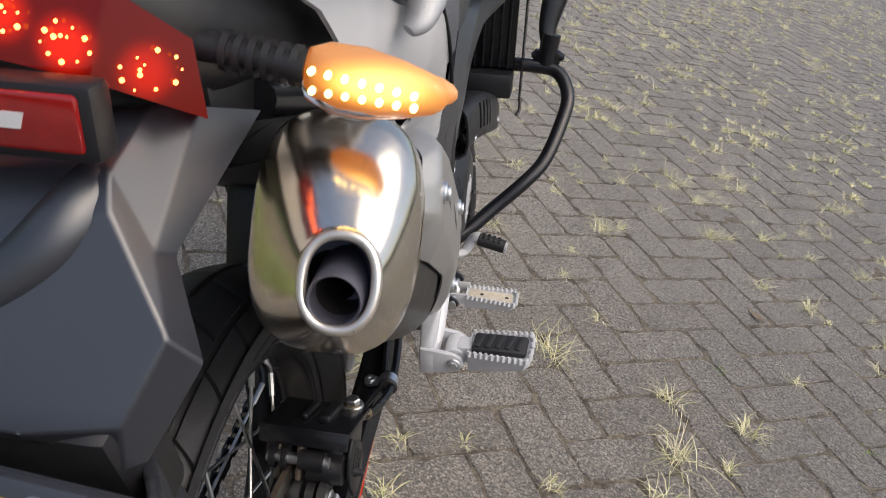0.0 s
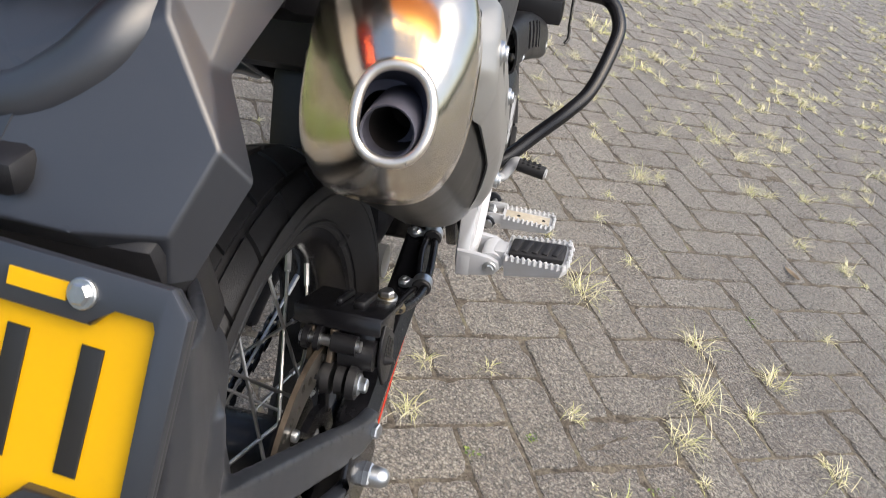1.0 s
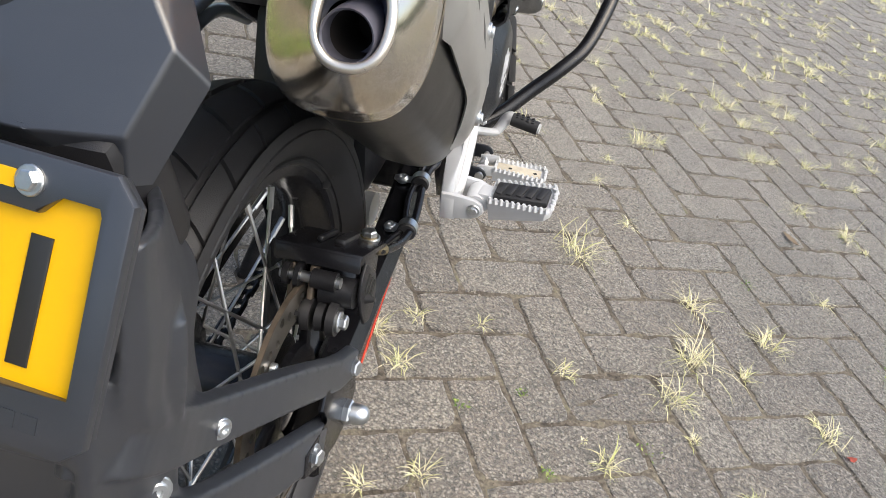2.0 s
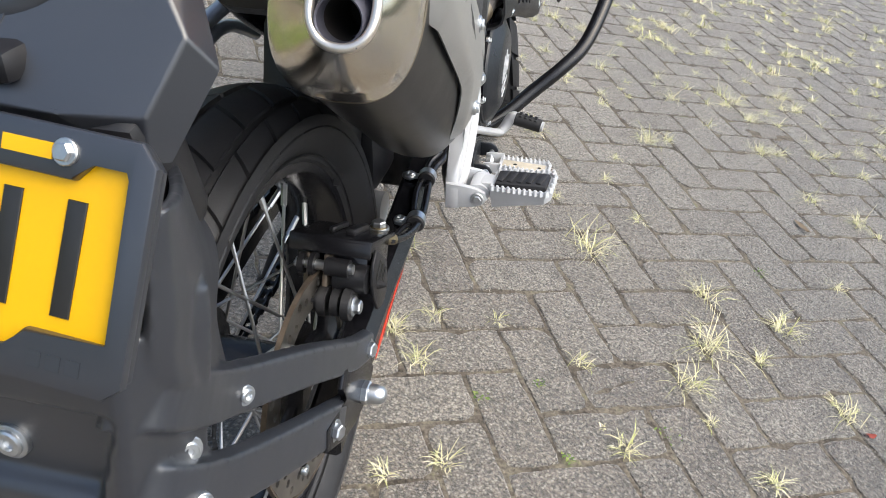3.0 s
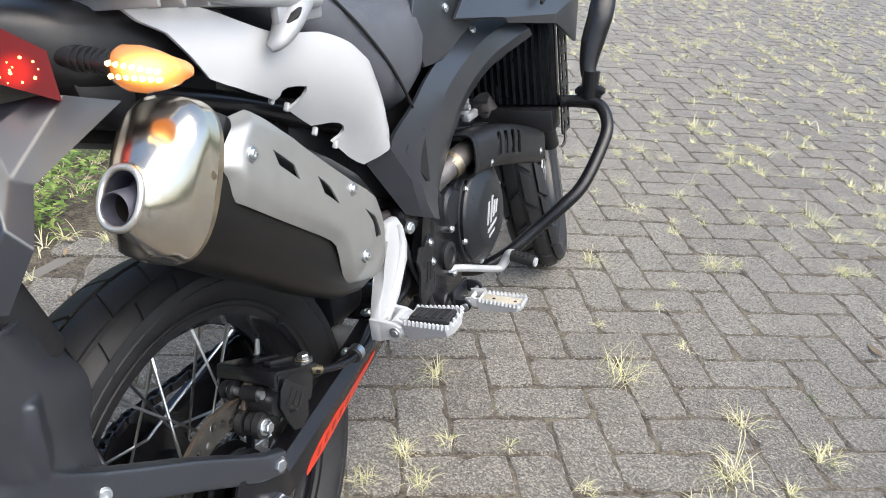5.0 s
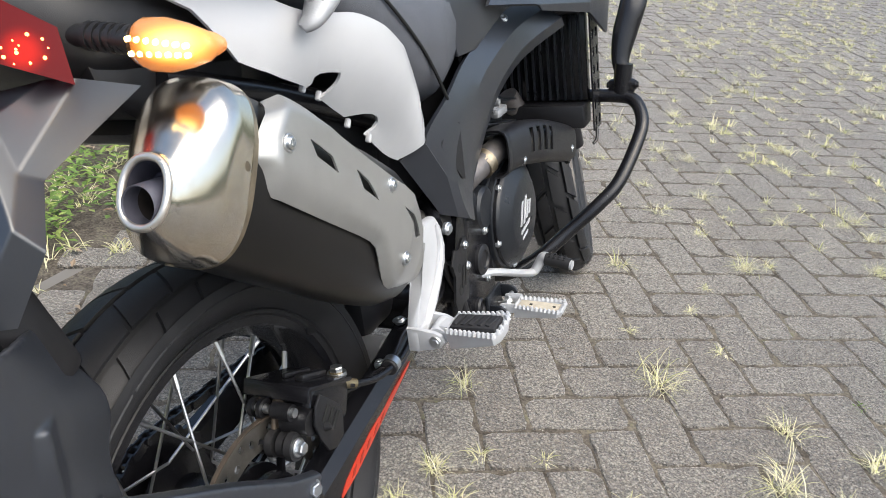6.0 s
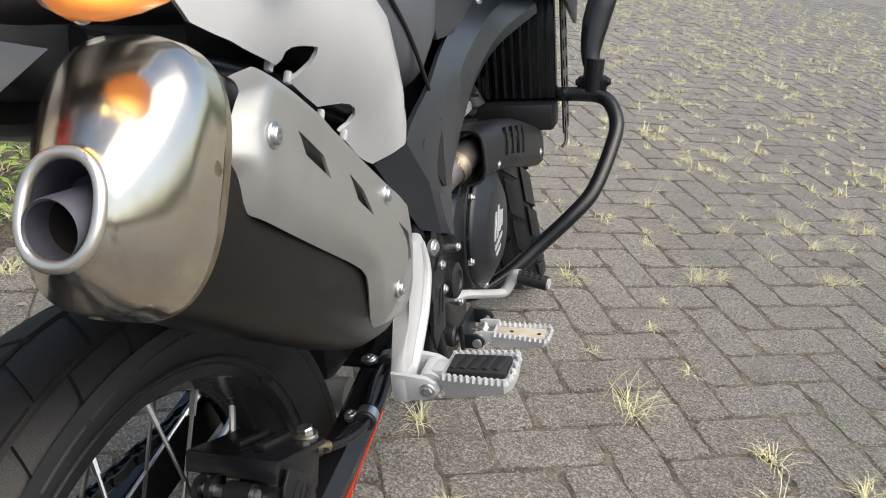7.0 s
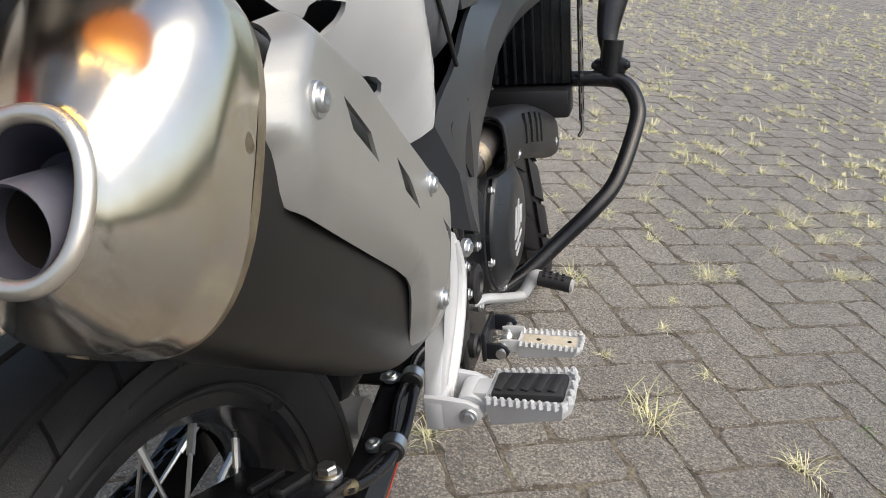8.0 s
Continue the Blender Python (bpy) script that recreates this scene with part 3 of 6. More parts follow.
# swing arm: stations of y, height of the middle, depth, taper, slope of the outer face
ARM = [(-0.055, 0.284, 0.040, 0, 0.0), (0.0, 0.300, 0.052, 0, 0.05), (0.08, 0.314, 0.058, 0, 0.12), (0.13, 0.3225, 0.059, 0.001, 0.16), (0.16, 0.328, 0.060, 0.001, 0.22), (0.235, 0.341, 0.062, 0.001, 0.34), (0.33, 0.358, 0.066, 0.004, 0.38), (0.46, 0.375, 0.07, 0.010, 0.35)]


def arm(sx, x0, x1):
    bm = bmesh.new()
    rings = []
    for y, z, h, taper, slope in ARM:
        a, b, c = x0 - taper, x1 - taper, 0.006
        r = [(a + c, -h / 2), (b - c - slope * h * 0.72, -h / 2), (b - slope * h * 0.62, -h / 2 + c), (b, h * 0.22), (b - c * 1.5, h / 2), (a + c, h / 2), (a, h / 2 - c), (a, -h / 2 + c)]
        rings.append([V(sx * x, y, z + q) for x, q in r])
    skin(bm, rings)
    return bm


def arm_face(y, z):
    """The outer face's distance from the middle of the machine."""
    for p, q in zip(ARM, ARM[1:]):
        if y <= q[0]:
            f = (y - p[0]) / (q[0] - p[0])
            zc, h, taper, slope = (u + (v - u) * f for u, v in zip(p[1:], q[1:]))
            return 0.124 - taper - slope * max(0.0, zc + 0.22 * h - z)


swing = part("swing_arm", arm(1, 0.086, 0.124), PAINT_BLACK, moto, "black steel swing arm with an orange-red sticker")
part("far_arm", arm(-1, 0.085, 0.116), PAINT_BLACK, swing)
bm = bmesh.new()
box(bm, (0, 0.40, 0.366), (0.19, 0.05, 0.055), 0.006)
cone(bm, (-0.125, 0.46, 0.375), (0.125, 0.46, 0.375), 0.03, n=20)
part("cross_member", bm, PAINT_BLACK, swing)
rows = []
bm = bmesh.new()
for y, hi, lo in ((0.076, 0.288, 0.2835), (0.092, 0.301, 0.2855), (0.12, 0.311, 0.289), (0.16, 0.321, 0.2965), (0.20, 0.328, 0.307), (0.25, 0.338, 0.322), (0.29, 0.345, 0.337)):
    x, x2 = arm_face(y, lo), arm_face(y, hi)
    rows.append([V(x, y, lo), V(x2, y, hi), V(x2 + 0.0012, y, hi), V(x + 0.0012, y, lo)])
skin(bm, rows)
part("side_sticker", bm, ORANGE, swing, "orange-red sticker stripe")
for k in range(5):
    y = 0.104 + 0.022 * k
    z = 0.293 + 0.20 * (y - 0.104)
    quad = [(y, z), (y + 0.008, z + 0.001), (y + 0.013, z + 0.011), (y + 0.005, z + 0.0095)]
    bm = bmesh.new()
    skin(bm, [[V(arm_face(p, q) + off, p, q) for p, q in quad] for off in (0.001, 0.0018)])
    part("sticker_mark", bm, INK, swing)
axle = bolt((0.124, 0, 0.304), (1, 0, 0), 0.0130, 0.014, moto, ZINC, 1.3, name="axle_nut")
bm = bmesh.new()
skin(bm, [ngon((x, 0, 0.304), r, 18) for x, r in ((0.120, 0.0105), (0.144, 0.0105), (0.150, 0.0095), (0.154, 0.0065), (0.1555, 0.002))])
part("axle_end", bm, ZINC, axle)

# brake caliper, its bracket and hose
def round_collar(r, n=20):
    """Offsets of a ring that stands across the swing arm."""
    return [V(r * math.cos(2 * math.pi * i / n), 0.1 * r * math.cos(2 * math.pi * i / n), r * math.sin(2 * math.pi * i / n)) for i in range(n)]


CT = pose(0, 0, 0, -23, 0, 0)
bm = bmesh.new()
box(bm, (0.083, 0.088, 0.410), (0.078, 0.080, 0.046), 0.006, CT)
caliper = part("brake_caliper", bm, PAINT_BLACK, moto, "black rear brake caliper")
bm = bmesh.new()
box(bm, (0.085, 0.088, 0.437), (0.088, 0.088, 0.006), 0.002, CT)
part("caliper_cover", bm, PAINT_BLACK, caliper, "glossy black caliper cover")
bm = bmesh.new()
box(bm, (0.085, 0.046, 0.447), (0.086, 0.005, 0.016), 0.002, CT)
part("cover_lip", bm, PAINT_BLACK, caliper)
bm = bmesh.new()
box(bm, (0.098, 0.094, 0.441), (0.012, 0.05, 0.008), 0.003, CT)
box(bm, (0.078, 0.094, 0.441), (0.006, 0.05, 0.006), 0.002, CT)
part("cover_ridge", bm, BLACK, caliper)
for x, r in ((0.060, 0.016), (0.070, 0.0135), (0.079, 0.017), (0.092, 0.0150), (0.104, 0.0175)):
    bm = cone(bmesh.new(), (x, 0.029, 0.392), (x + 0.008, 0.029, 0.392), r, r * 0.94, n=20)
    part("slide_boot", bm, GRIP, caliper, "black rubber slide boot" if x == 0.060 else "")
bolt((0.113, 0.027, 0.392), (1, 0, 0), 0.0075, 0.009, caliper)
bm = bmesh.new()
cone(bm, (0.052, 0.036, 0.430), (0.112, 0.036, 0.430), 0.0055, n=12)
part("pad_pin", bm, ZINC, caliper)
for x, r, w in ((0.056, 0.011, 0.006), (0.068, 0.012, 0.005), (0.084, 0.0095, 0.024)):
    bm = cone(bmesh.new(), (x, 0.036, 0.430), (x + w, 0.036, 0.430), r, n=16)
    part("pin_collar", bm, BLACK, caliper)
bm = bmesh.new()
for x in (0.062, 0.082):
    box(bm, (x, 0.042, 0.412), (0.006, 0.02, 0.05), 0.002, CT)
part("brake_pads", bm, RUST, caliper, "worn brake pad plates")
for y, z in ((0.048, 0.412), (0.085, 0.385)):
    bm = cone(bmesh.new(), (0.09, y, z), (0.123, y, z), 0.017, 0.015, n=20)
    part("piston_boss", bm, BLACK, caliper)
bm = sheet([(0.044, 0.411), (0.052, 0.430), (0.063, 0.439), (0.078, 0.424), (0.096, 0.405), (0.097, 0.385), (0.092, 0.367), (0.076, 0.360), (0.061, 0.366), (0.050, 0.388)], 0.004)
guard = part("caliper_guard", moved(bm, Matrix.Translation((0.125, 0, 0))), BLACK, caliper, "black slotted caliper guard")
# slots are not cut: black strips on the face stand for their shade
for k in range(3):
    y, z = 0.062 + 0.008 * k, 0.414 - 0.009 * k
    bm = sheet([(y - 0.007, z - 0.006), (y - 0.003, z - 0.010), (y + 0.013, z + 0.004), (y + 0.009, z + 0.008)], 0.001, bevel=0)
    part("guard_slot", moved(bm, Matrix.Translation((0.1291, 0, 0))), SEAM_AND_SHADE, guard)
bm = cone(bmesh.new(), (0.128, 0.062, 0.398), (0.139, 0.060, 0.400), 0.006, 0.002, n=12)
part("bleed_cap", bm, GRIP, caliper)
bm = cone(bmesh.new(), (0.111, 0.118, 0.40), (0.111, 0.126, 0.428), 0.0095, n=18)
part("banjo_fitting", bm, BRASS, caliper, "dull brass hose fitting")
bolt((0.111, 0.125, 0.426), (0, 0.1, 1), 0.008, 0.009, caliper)
bm = tube(bmesh.new(), [(0.113, 0.124, 0.414), (0.1225, 0.136, 0.406), (0.128, 0.164, 0.394), (0.1315, 0.192, 0.387), (0.1325, 0.22, 0.384), (0.1295, 0.25, 0.380), (0.1255, 0.285, 0.385), (0.1215, 0.315, 0.392), (0.123, 0.340, 0.397), (0.128, 0.362, 0.399), (0.118, 0.41, 0.40), (0.10, 0.45, 0.43)], 0.0047, 14)
hose = part("brake_hose", bm, PAINT_BLACK, moto, "glossy black rear brake hose")
bm = tube(bmesh.new(), [(0.106, 0.135, 0.392), (0.109, 0.165, 0.384), (0.117, 0.198, 0.383), (0.1235, 0.22, 0.383), (0.1175, 0.25, 0.381), (0.1120, 0.285, 0.388), (0.1140, 0.315, 0.394), (0.1155, 0.342, 0.402), (0.123, 0.366, 0.407), (0.112, 0.41, 0.405)], 0.0040, 12)
part("sensor_wire", bm, PAINT_BLACK, hose)
bm = cone(bmesh.new(), (0.113, 0.122, 0.414), (0.1235, 0.141, 0.404), 0.0066, 0.0060, n=14)
part("hose_ferrule", bm, BRASS, hose, "dull brass hose ferrule")
for p, e in (((0.128, 0.2200, 0.3835), (0.1050, 0.2300, 0.3755)), ((0.1180, 0.315, 0.3930), (0.0950, 0.3155, 0.3925))):
    d = V(-0.10, 0.99, 0.02).normalized()
    p, e = V(*p), V(*e)
    bm = bmesh.new()
    skin(bm, [[p - d * 0.0095 + c for c in round_collar(0.0100)], [p - d * 0.0080 + c for c in round_collar(0.0112)], [p + d * 0.0080 + c for c in round_collar(0.0112)], [p + d * 0.0095 + c for c in round_collar(0.0100)]])
    part("rubber_sleeve", bm, GRIP, hose, "black rubber sleeve round the hoses")
    bm = bmesh.new()
    cone(bm, p - d * 0.0058, p + d * 0.0058, 0.0117, n=28)
    tab = (e - p).normalized()
    n = tab.cross(d).normalized()
    skin(bm, [[p + tab * (0.006 + 0.0145 * f) + d * (w * k) + n * h for k, h in ((-1, -0.001), (1, -0.001), (1, 0.001), (-1, 0.001))] for f, w in ((0.0, 0.0055), (0.5, 0.0060), (1.0, 0.0085), (1.5, 0.0080), (1.9, 0.0040))])
    part("hose_clip", bm, ZINC, hose, "zinc hose clip")
    bolt(e, (-0.05, -0.1, 1), 0.0062, 0.0045, hose, ZINC, 1.25, socket=True)

# shock absorber seen behind the wheel
bm = cone(bmesh.new(), (0.02, 0.33, 0.33), (0.055, 0.33, 0.33), 0.022, n=22)
link = part("suspension_link", bm, ALLOY, moto, "bare aluminium suspension link")
bm = bmesh.new()
tube(bm, [(0.0 + 0.033 * math.cos(k * 0.7), 0.335 + 0.003 * k * 0.4 + 0.033 * math.sin(k * 0.7), 0.36 + 0.004 * k) for k in range(54)], 0.005, 6, 0)
part("shock_spring", bm, PAINT_BLACK, moto)
bm = bmesh.new()
box(bm, (0, 0.33, 0.50), (0.12, 0.10, 0.26), 0.02)
box(bm, (0, 0.24, 0.52), (0.1, 0.10, 0.2), 0.02, pose(0, 0, 0, -15, 0, 0))
part("air_box", bm, BLACK, moto, "black air box in the frame")

# ---- exhaust ----
OUT = V(0.180, -0.149, 0.751)
AXD = V(-0.055, 0.874, -0.485).normalized()
NUP = V(0, 0.485, 0.874)
NUP = (NUP - AXD * NUP.dot(AXD)).normalized()
RGT = AXD.cross(NUP).normalized()
NC = 0.022


def ex(s, side, n):
    return OUT + AXD * s + RGT * side + NUP * n


def section(s, hw, hh, nc, power=2.5, n=40, side=0.0):
    ring = []
    for i in range(n):
        a = 2 * math.pi * i / n
        c, q = math.cos(a), math.sin(a)
        ring.append(ex(s, side - 0.018 * min(1.0, max(0.0, s / 0.06)) + hw * math.copysign(abs(c) ** (2 / power), c), nc + hh * math.copysign(abs(q) ** (2 / power), q)))
    return ring


HW, HH = 0.052, 0.078
SEAM_S = 0.072
HB, NB = 0.0748, 0.0252
bm = bmesh.new()
skin(bm, [section(SEAM_S - 0.004, HW * 0.97, HB * 0.97, NB), section(0.16, HW, HH, NC - 0.001), section(0.24, HW, HH + 0.003, NC - 0.004), section(0.32, HW, HH + 0.006, NC - 0.008), section(0.385, HW * 0.98, HH + 0.004, NC - 0.011), section(0.425, HW * 0.92, HH * 0.92, NC - 0.013),
          section(0.452, HW * 0.76, HH * 0.74, NC - 0.014), section(0.468, HW * 0.5, HH * 0.48, NC - 0.014), section(0.474, HW * 0.25, HH * 0.25, NC - 0.014)])
muffler = part("exhaust_silencer", bm, CANISTER, moto, "matt black silencer with a brushed steel end cap")
bm = bmesh.new()
O_W, O_H, O_N, O_S = 0.0192, 0.0245, -0.0015, 0.0008
prof = [(-0.006, O_W, O_H, O_N), (0.0, O_W + 0.002, O_H + 0.002, O_N), (0.004, 0.0238, 0.0302, 0.0), (0.010, 0.0285, 0.0385, 0.005), (0.026, 0.0385, 0.0545, 0.014), (0.040, 0.0465, 0.0675, 0.021), (0.049, 0.0500, 0.0725, 0.0245), (0.057, HW * 0.992, HB * 0.985, NB), (0.066, HW * 1.01, HB * 1.01, NB), (SEAM_S, HW * 1.012, HB * 1.012, NB), (SEAM_S + 0.001, HW * 0.96, HB * 0.96, NB)]
skin(bm, [section(s, a, b, c, 2.2 + 0.7 * min(1, s / 0.05), 48) for s, a, b, c in prof], caps=False)
cap = part("end_cap", bm, STEEL, muffler, "brushed stainless end cap with heat tint and scuffs", 50)
bm = bmesh.new()
loop = section(-0.005, O_W + 0.001, O_H + 0.001, O_N, 2.3, 48, O_S)
mid = sum(loop, V(0, 0, 0)) / len(loop)
rings = [[p + ((p - mid).normalized() * math.cos(2 * math.pi * k / 16) - AXD * math.sin(2 * math.pi * k / 16)) * 0.0031 for k in range(16)] for p in loop]
skin(bm, rings + [rings[0]], caps=False)
bmesh.ops.remove_doubles(bm, verts=bm.verts, dist=1e-6)
part("outlet_ring", bm, LIP, muffler, "rolled steel lip round the outlet")
bm = bmesh.new()
skin(bm, [section(-0.005, O_W - 0.001, O_H - 0.001, O_N, 2.3, side=O_S), section(0.012, O_W - 0.002, O_H - 0.002, O_N), section(0.03, O_W - 0.002, O_H - 0.004, 0.0), section(0.031, 0.0145, 0.0145, 0.0)], caps=False)
part("outlet_cup", bm, CUP, muffler, "sooty recessed outlet cup")
bm = bmesh.new()
p0, p1, p2 = ex(-0.008, 0.0, -0.0115), ex(0.014, 0.0, -0.005), ex(0.036, 0.0, 0.002)
s_, u_ = axes_for(p1 - p0)
def pr(c, r, n=28):
    return [c + (s_ * math.cos(2 * math.pi * i / n) + u_ * math.sin(2 * math.pi * i / n)) * r for i in range(n)]
skin(bm, [pr(p1 + (p2 - p1) * 1.0, 0.0180), pr(p1, 0.0170), pr(p0, 0.0150), pr(p0 - (p1 - p0) * 0.05, 0.0145), pr(p0, 0.0134), pr(p1, 0.0134)], caps=False)
part("tail_pipe", bm, PIPE, muffler, "angled grey tail pipe")
bm = bmesh.new()
skin(bm, [pr(p0 + (p1 - p0) * 0.1, 0.0137), pr(p1, 0.0132), pr(p2 + (p2 - p1), 0.0118), pr(p2 + (p2 - p1), 0.0005)], caps=False)
part("pipe_bore", bm, SOOT, muffler, "soot-brown pipe bore")
bm = bmesh.new()
skin(bm, [section(SEAM_S - 0.001, HW * 1.016, HB * 1.016, NB, 2.7, 48), section(SEAM_S + 0.006, HW * 1.016, HB * 1.016, NB, 2.7, 48), section(SEAM_S + 0.006, HW * 0.98, HB * 0.98, NB, 2.7, 48)], caps=False)
part("cap_band", bm, HEADER, muffler, "heat-browned band at the seam")
for ang in (2, 178, 264):
    a = radians(ang)
    c, q = math.cos(a), math.sin(a)
    side, n = -0.018 + HW * 1.0 * math.copysign(abs(c) ** 0.74, c), NB + HB * math.copysign(abs(q) ** 0.74, q)
    out = RGT * c + NUP * q
    bolt(ex(SEAM_S - 0.006, side, n) - out * 0.0017, out, 0.0036, 0.0022, muffler, HEADER, 1.3, socket=True, name="rivet")
# dimple in the cap: a dark disc whose colour stands for its shade
bolt(ex(0.036, 0.020, 0.042), RGT * 0.5 + NUP * 0.6 - AXD * 0.6, 0.0045, 0.0005, muffler, PIPE, 1.3, socket=True, name="cap_dimple")


# heat shield over the silencer: a sheet cut out flat, with slots, then bent round the shell
def inside(p, poly):
    odd = False
    for (x0, y0), (x1, y1) in zip(poly, poly[1:] + poly[:1]):
        if (y0 > p[1]) != (y1 > p[1]) and p[0] < x0 + (p[1] - y0) * (x1 - x0) / (y1 - y0):
            odd = not odd
    return odd


def cut_sheet(outline, holes, nx, ny):
    """A flat grid in two coordinates, cut along the outline and the holes."""
    xs, ys = [p[0] for p in outline], [p[1] for p in outline]
    bm = bmesh.new()
    grid = [[bm.verts.new((min(xs) + (max(xs) - min(xs)) * i / nx, min(ys) + (max(ys) - min(ys)) * j / ny, 0)) for i in range(nx + 1)] for j in range(ny + 1)]
    for r0, r1 in zip(grid, grid[1:]):
        for i in range(nx):
            bm.faces.new((r0[i], r0[i + 1], r1[i + 1], r1[i]))
    for poly in [outline] + holes:
        for a, b in zip(poly, poly[1:] + poly[:1]):
            d = V(b[0] - a[0], b[1] - a[1], 0)
            lo, hi = min(a[0], b[0]) - 0.02, max(a[0], b[0]) + 0.02
            lo2, hi2 = min(a[1], b[1]) - 0.02, max(a[1], b[1]) + 0.02
            near = [f for f in bm.faces if any(lo < v.co.x < hi for v in f.verts) and any(lo2 < v.co.y < hi2 for v in f.verts)]
            geom = set(near)
            for f in near:
                geom.update(f.edges)
                geom.update(f.verts)
            bmesh.ops.bisect_plane(bm, geom=list(geom), dist=1e-6, plane_co=(*a, 0), plane_no=V(-d.y, d.x, 0))
    def middle(f):
        c = f.calc_center_median()
        return c.x, c.y
    out = [f for f in bm.faces if not inside(middle(f), outline) or any(inside(middle(f), h) for h in holes)]
    bmesh.ops.delete(bm, geom=out, context="FACES")
    return bm


REAR = ((-70, 0.11), (-4.5, 0.096), (0, 0.089), (5, 0.083), (11, 0.0795), (18, 0.079), (25, 0.079), (37, 0.086), (50, 0.094), (68, 0.106), (74, 0.115), (88, 0.13))


def rear_edge(q):
    for (q0, s0), (q1, s1) in zip(REAR, REAR[1:]):
        if q <= q1:
            return s0 + (s1 - s0) * (q - q0) / (q1 - q0)
    return 0.124


def to_line(x, y, p, r):
    """How far a point of the flat sheet lies from the line p to r."""
    dx, dy = r[0] - p[0], r[1] - p[1]
    f = min(1.0, max(0.0, ((x - p[0]) * dx + (y - p[1]) * dy) / (dx * dx + dy * dy)))
    return math.hypot(x - p[0] - f * dx, y - p[1] - f * dy)


def shield():
    k = 600.0      # degrees to a metre of the flat sheet
    outline = [(0.087, 1.5), (0.083, 5), (0.0795, 11), (0.079, 18), (0.079, 25), (0.086, 37), (0.094, 50), (0.106, 68), (0.115, 74), (0.128, 64), (0.16, 50), (0.198, 41), (0.25, 33), (0.302, 27), (0.345, 23.5), (0.375, 19), (0.402, 12), (0.425, 2), (0.437, -10), (0.442, -24),
               (0.441, -38), (0.432, -49), (0.415, -55), (0.392, -55.5), (0.370, -52), (0.352, -46), (0.338, -40), (0.324, -32), (0.310, -23), (0.298, -16), (0.284, -13), (0.258, -11), (0.17, -7), (0.106, -4), (0.092, -1.5)]
    holes = [[(0.140, 28), (0.180, 22.5), (0.192, 13.5), (0.152, 18.5)], [(0.228, 20.5), (0.254, 16), (0.278, 6.5), (0.243, 10)], [(0.342, 8.5), (0.376, 5), (0.410, -1), (0.388, -4)]]
    flat = lambda poly: [(s, q / k) for s, q in poly]
    bm = cut_sheet(flat(outline), [flat(h) for h in holes], 84, 50)
    lower = flat(outline[22:] + outline[:1])
    for v in bm.verts:
        s, q = v.co.x, v.co.y * k
        a = radians(q)
        f = min(1.0, max(0.0, (s - 0.37) / 0.06))
        hw, hh = HW + 0.012 - 0.012 * f, HH + 0.009 - 0.014 * f
        c, g = math.cos(a), math.sin(a)
        rear = max(0.0, s - rear_edge(q))
        lip = 0.0105 * max(0.0, 1 - rear / 0.016) + 0.002 * max(0.0, 1 - rear / 0.04) ** 2
        near = min(to_line(v.co.x, v.co.y, p, r) for p, r in zip(lower, lower[1:]))
        edge = 0.0075 * max(0.0, 1 - near / 0.013)
        out = abs(c) ** 0.8
        if q > 18:
            q2 = 18 + (q - 18) * 0.45 if q < 45 else 30 + (q - 45) * 1.35
            out = max(0.0, math.cos(radians(q2))) ** 0.8
        v.co = ex(s, (hw - lip - edge) * out - 0.018, NC + (hh - lip) * math.copysign(abs(g) ** 0.8, g) - 0.004 * f)
    bmesh.ops.recalc_face_normals(bm, faces=bm.faces)
    bmesh.ops.solidify(bm, geom=list(bm.faces), thickness=0.0022)
    return bm


part("heat_shield", shield(), SILVER, muffler, "silver-painted heat shield with slots", 55)
for p in (ex(0.105, HW - 0.009, 0.058), ex(0.308, HW - 0.009, 0.058), ex(0.362, HW - 0.009, -0.014)):
    bolt(p, RGT, 0.0054, 0.005, muffler, ZINC, 1.5, socket=True)
bm = tube(bmesh.new(), [ex(0.42, -0.01, 0.0), ex(0.49, -0.02, 0.02), (0.11, 0.42, 0.50), (0.09, 0.50, 0.47), (0.10, 0.56, 0.505), (0.118, 0.62, 0.525), (0.125, 0.68, 0.53)], 0.021, 16)
header = part("header_pipe", bm, TUBE, moto, "heat-stained exhaust header pipe")
bm = cone(bmesh.new(), (0.114, 0.608, 0.519), (0.119, 0.626, 0.5245), 0.0235, n=24)
part("pipe_clamp", bm, HEADER, header, "browned clamp ring")
bm = tube(bmesh.new(), [(0.125, 0.68, 0.53), (0.128, 0.80, 0.505), (0.135, 0.93, 0.455), (0.12, 0.985, 0.44), (0.07, 1.0, 0.47), (0.04, 0.96, 0.55)], 0.022, 16)
part("front_pipe", bm, TUBE, header)


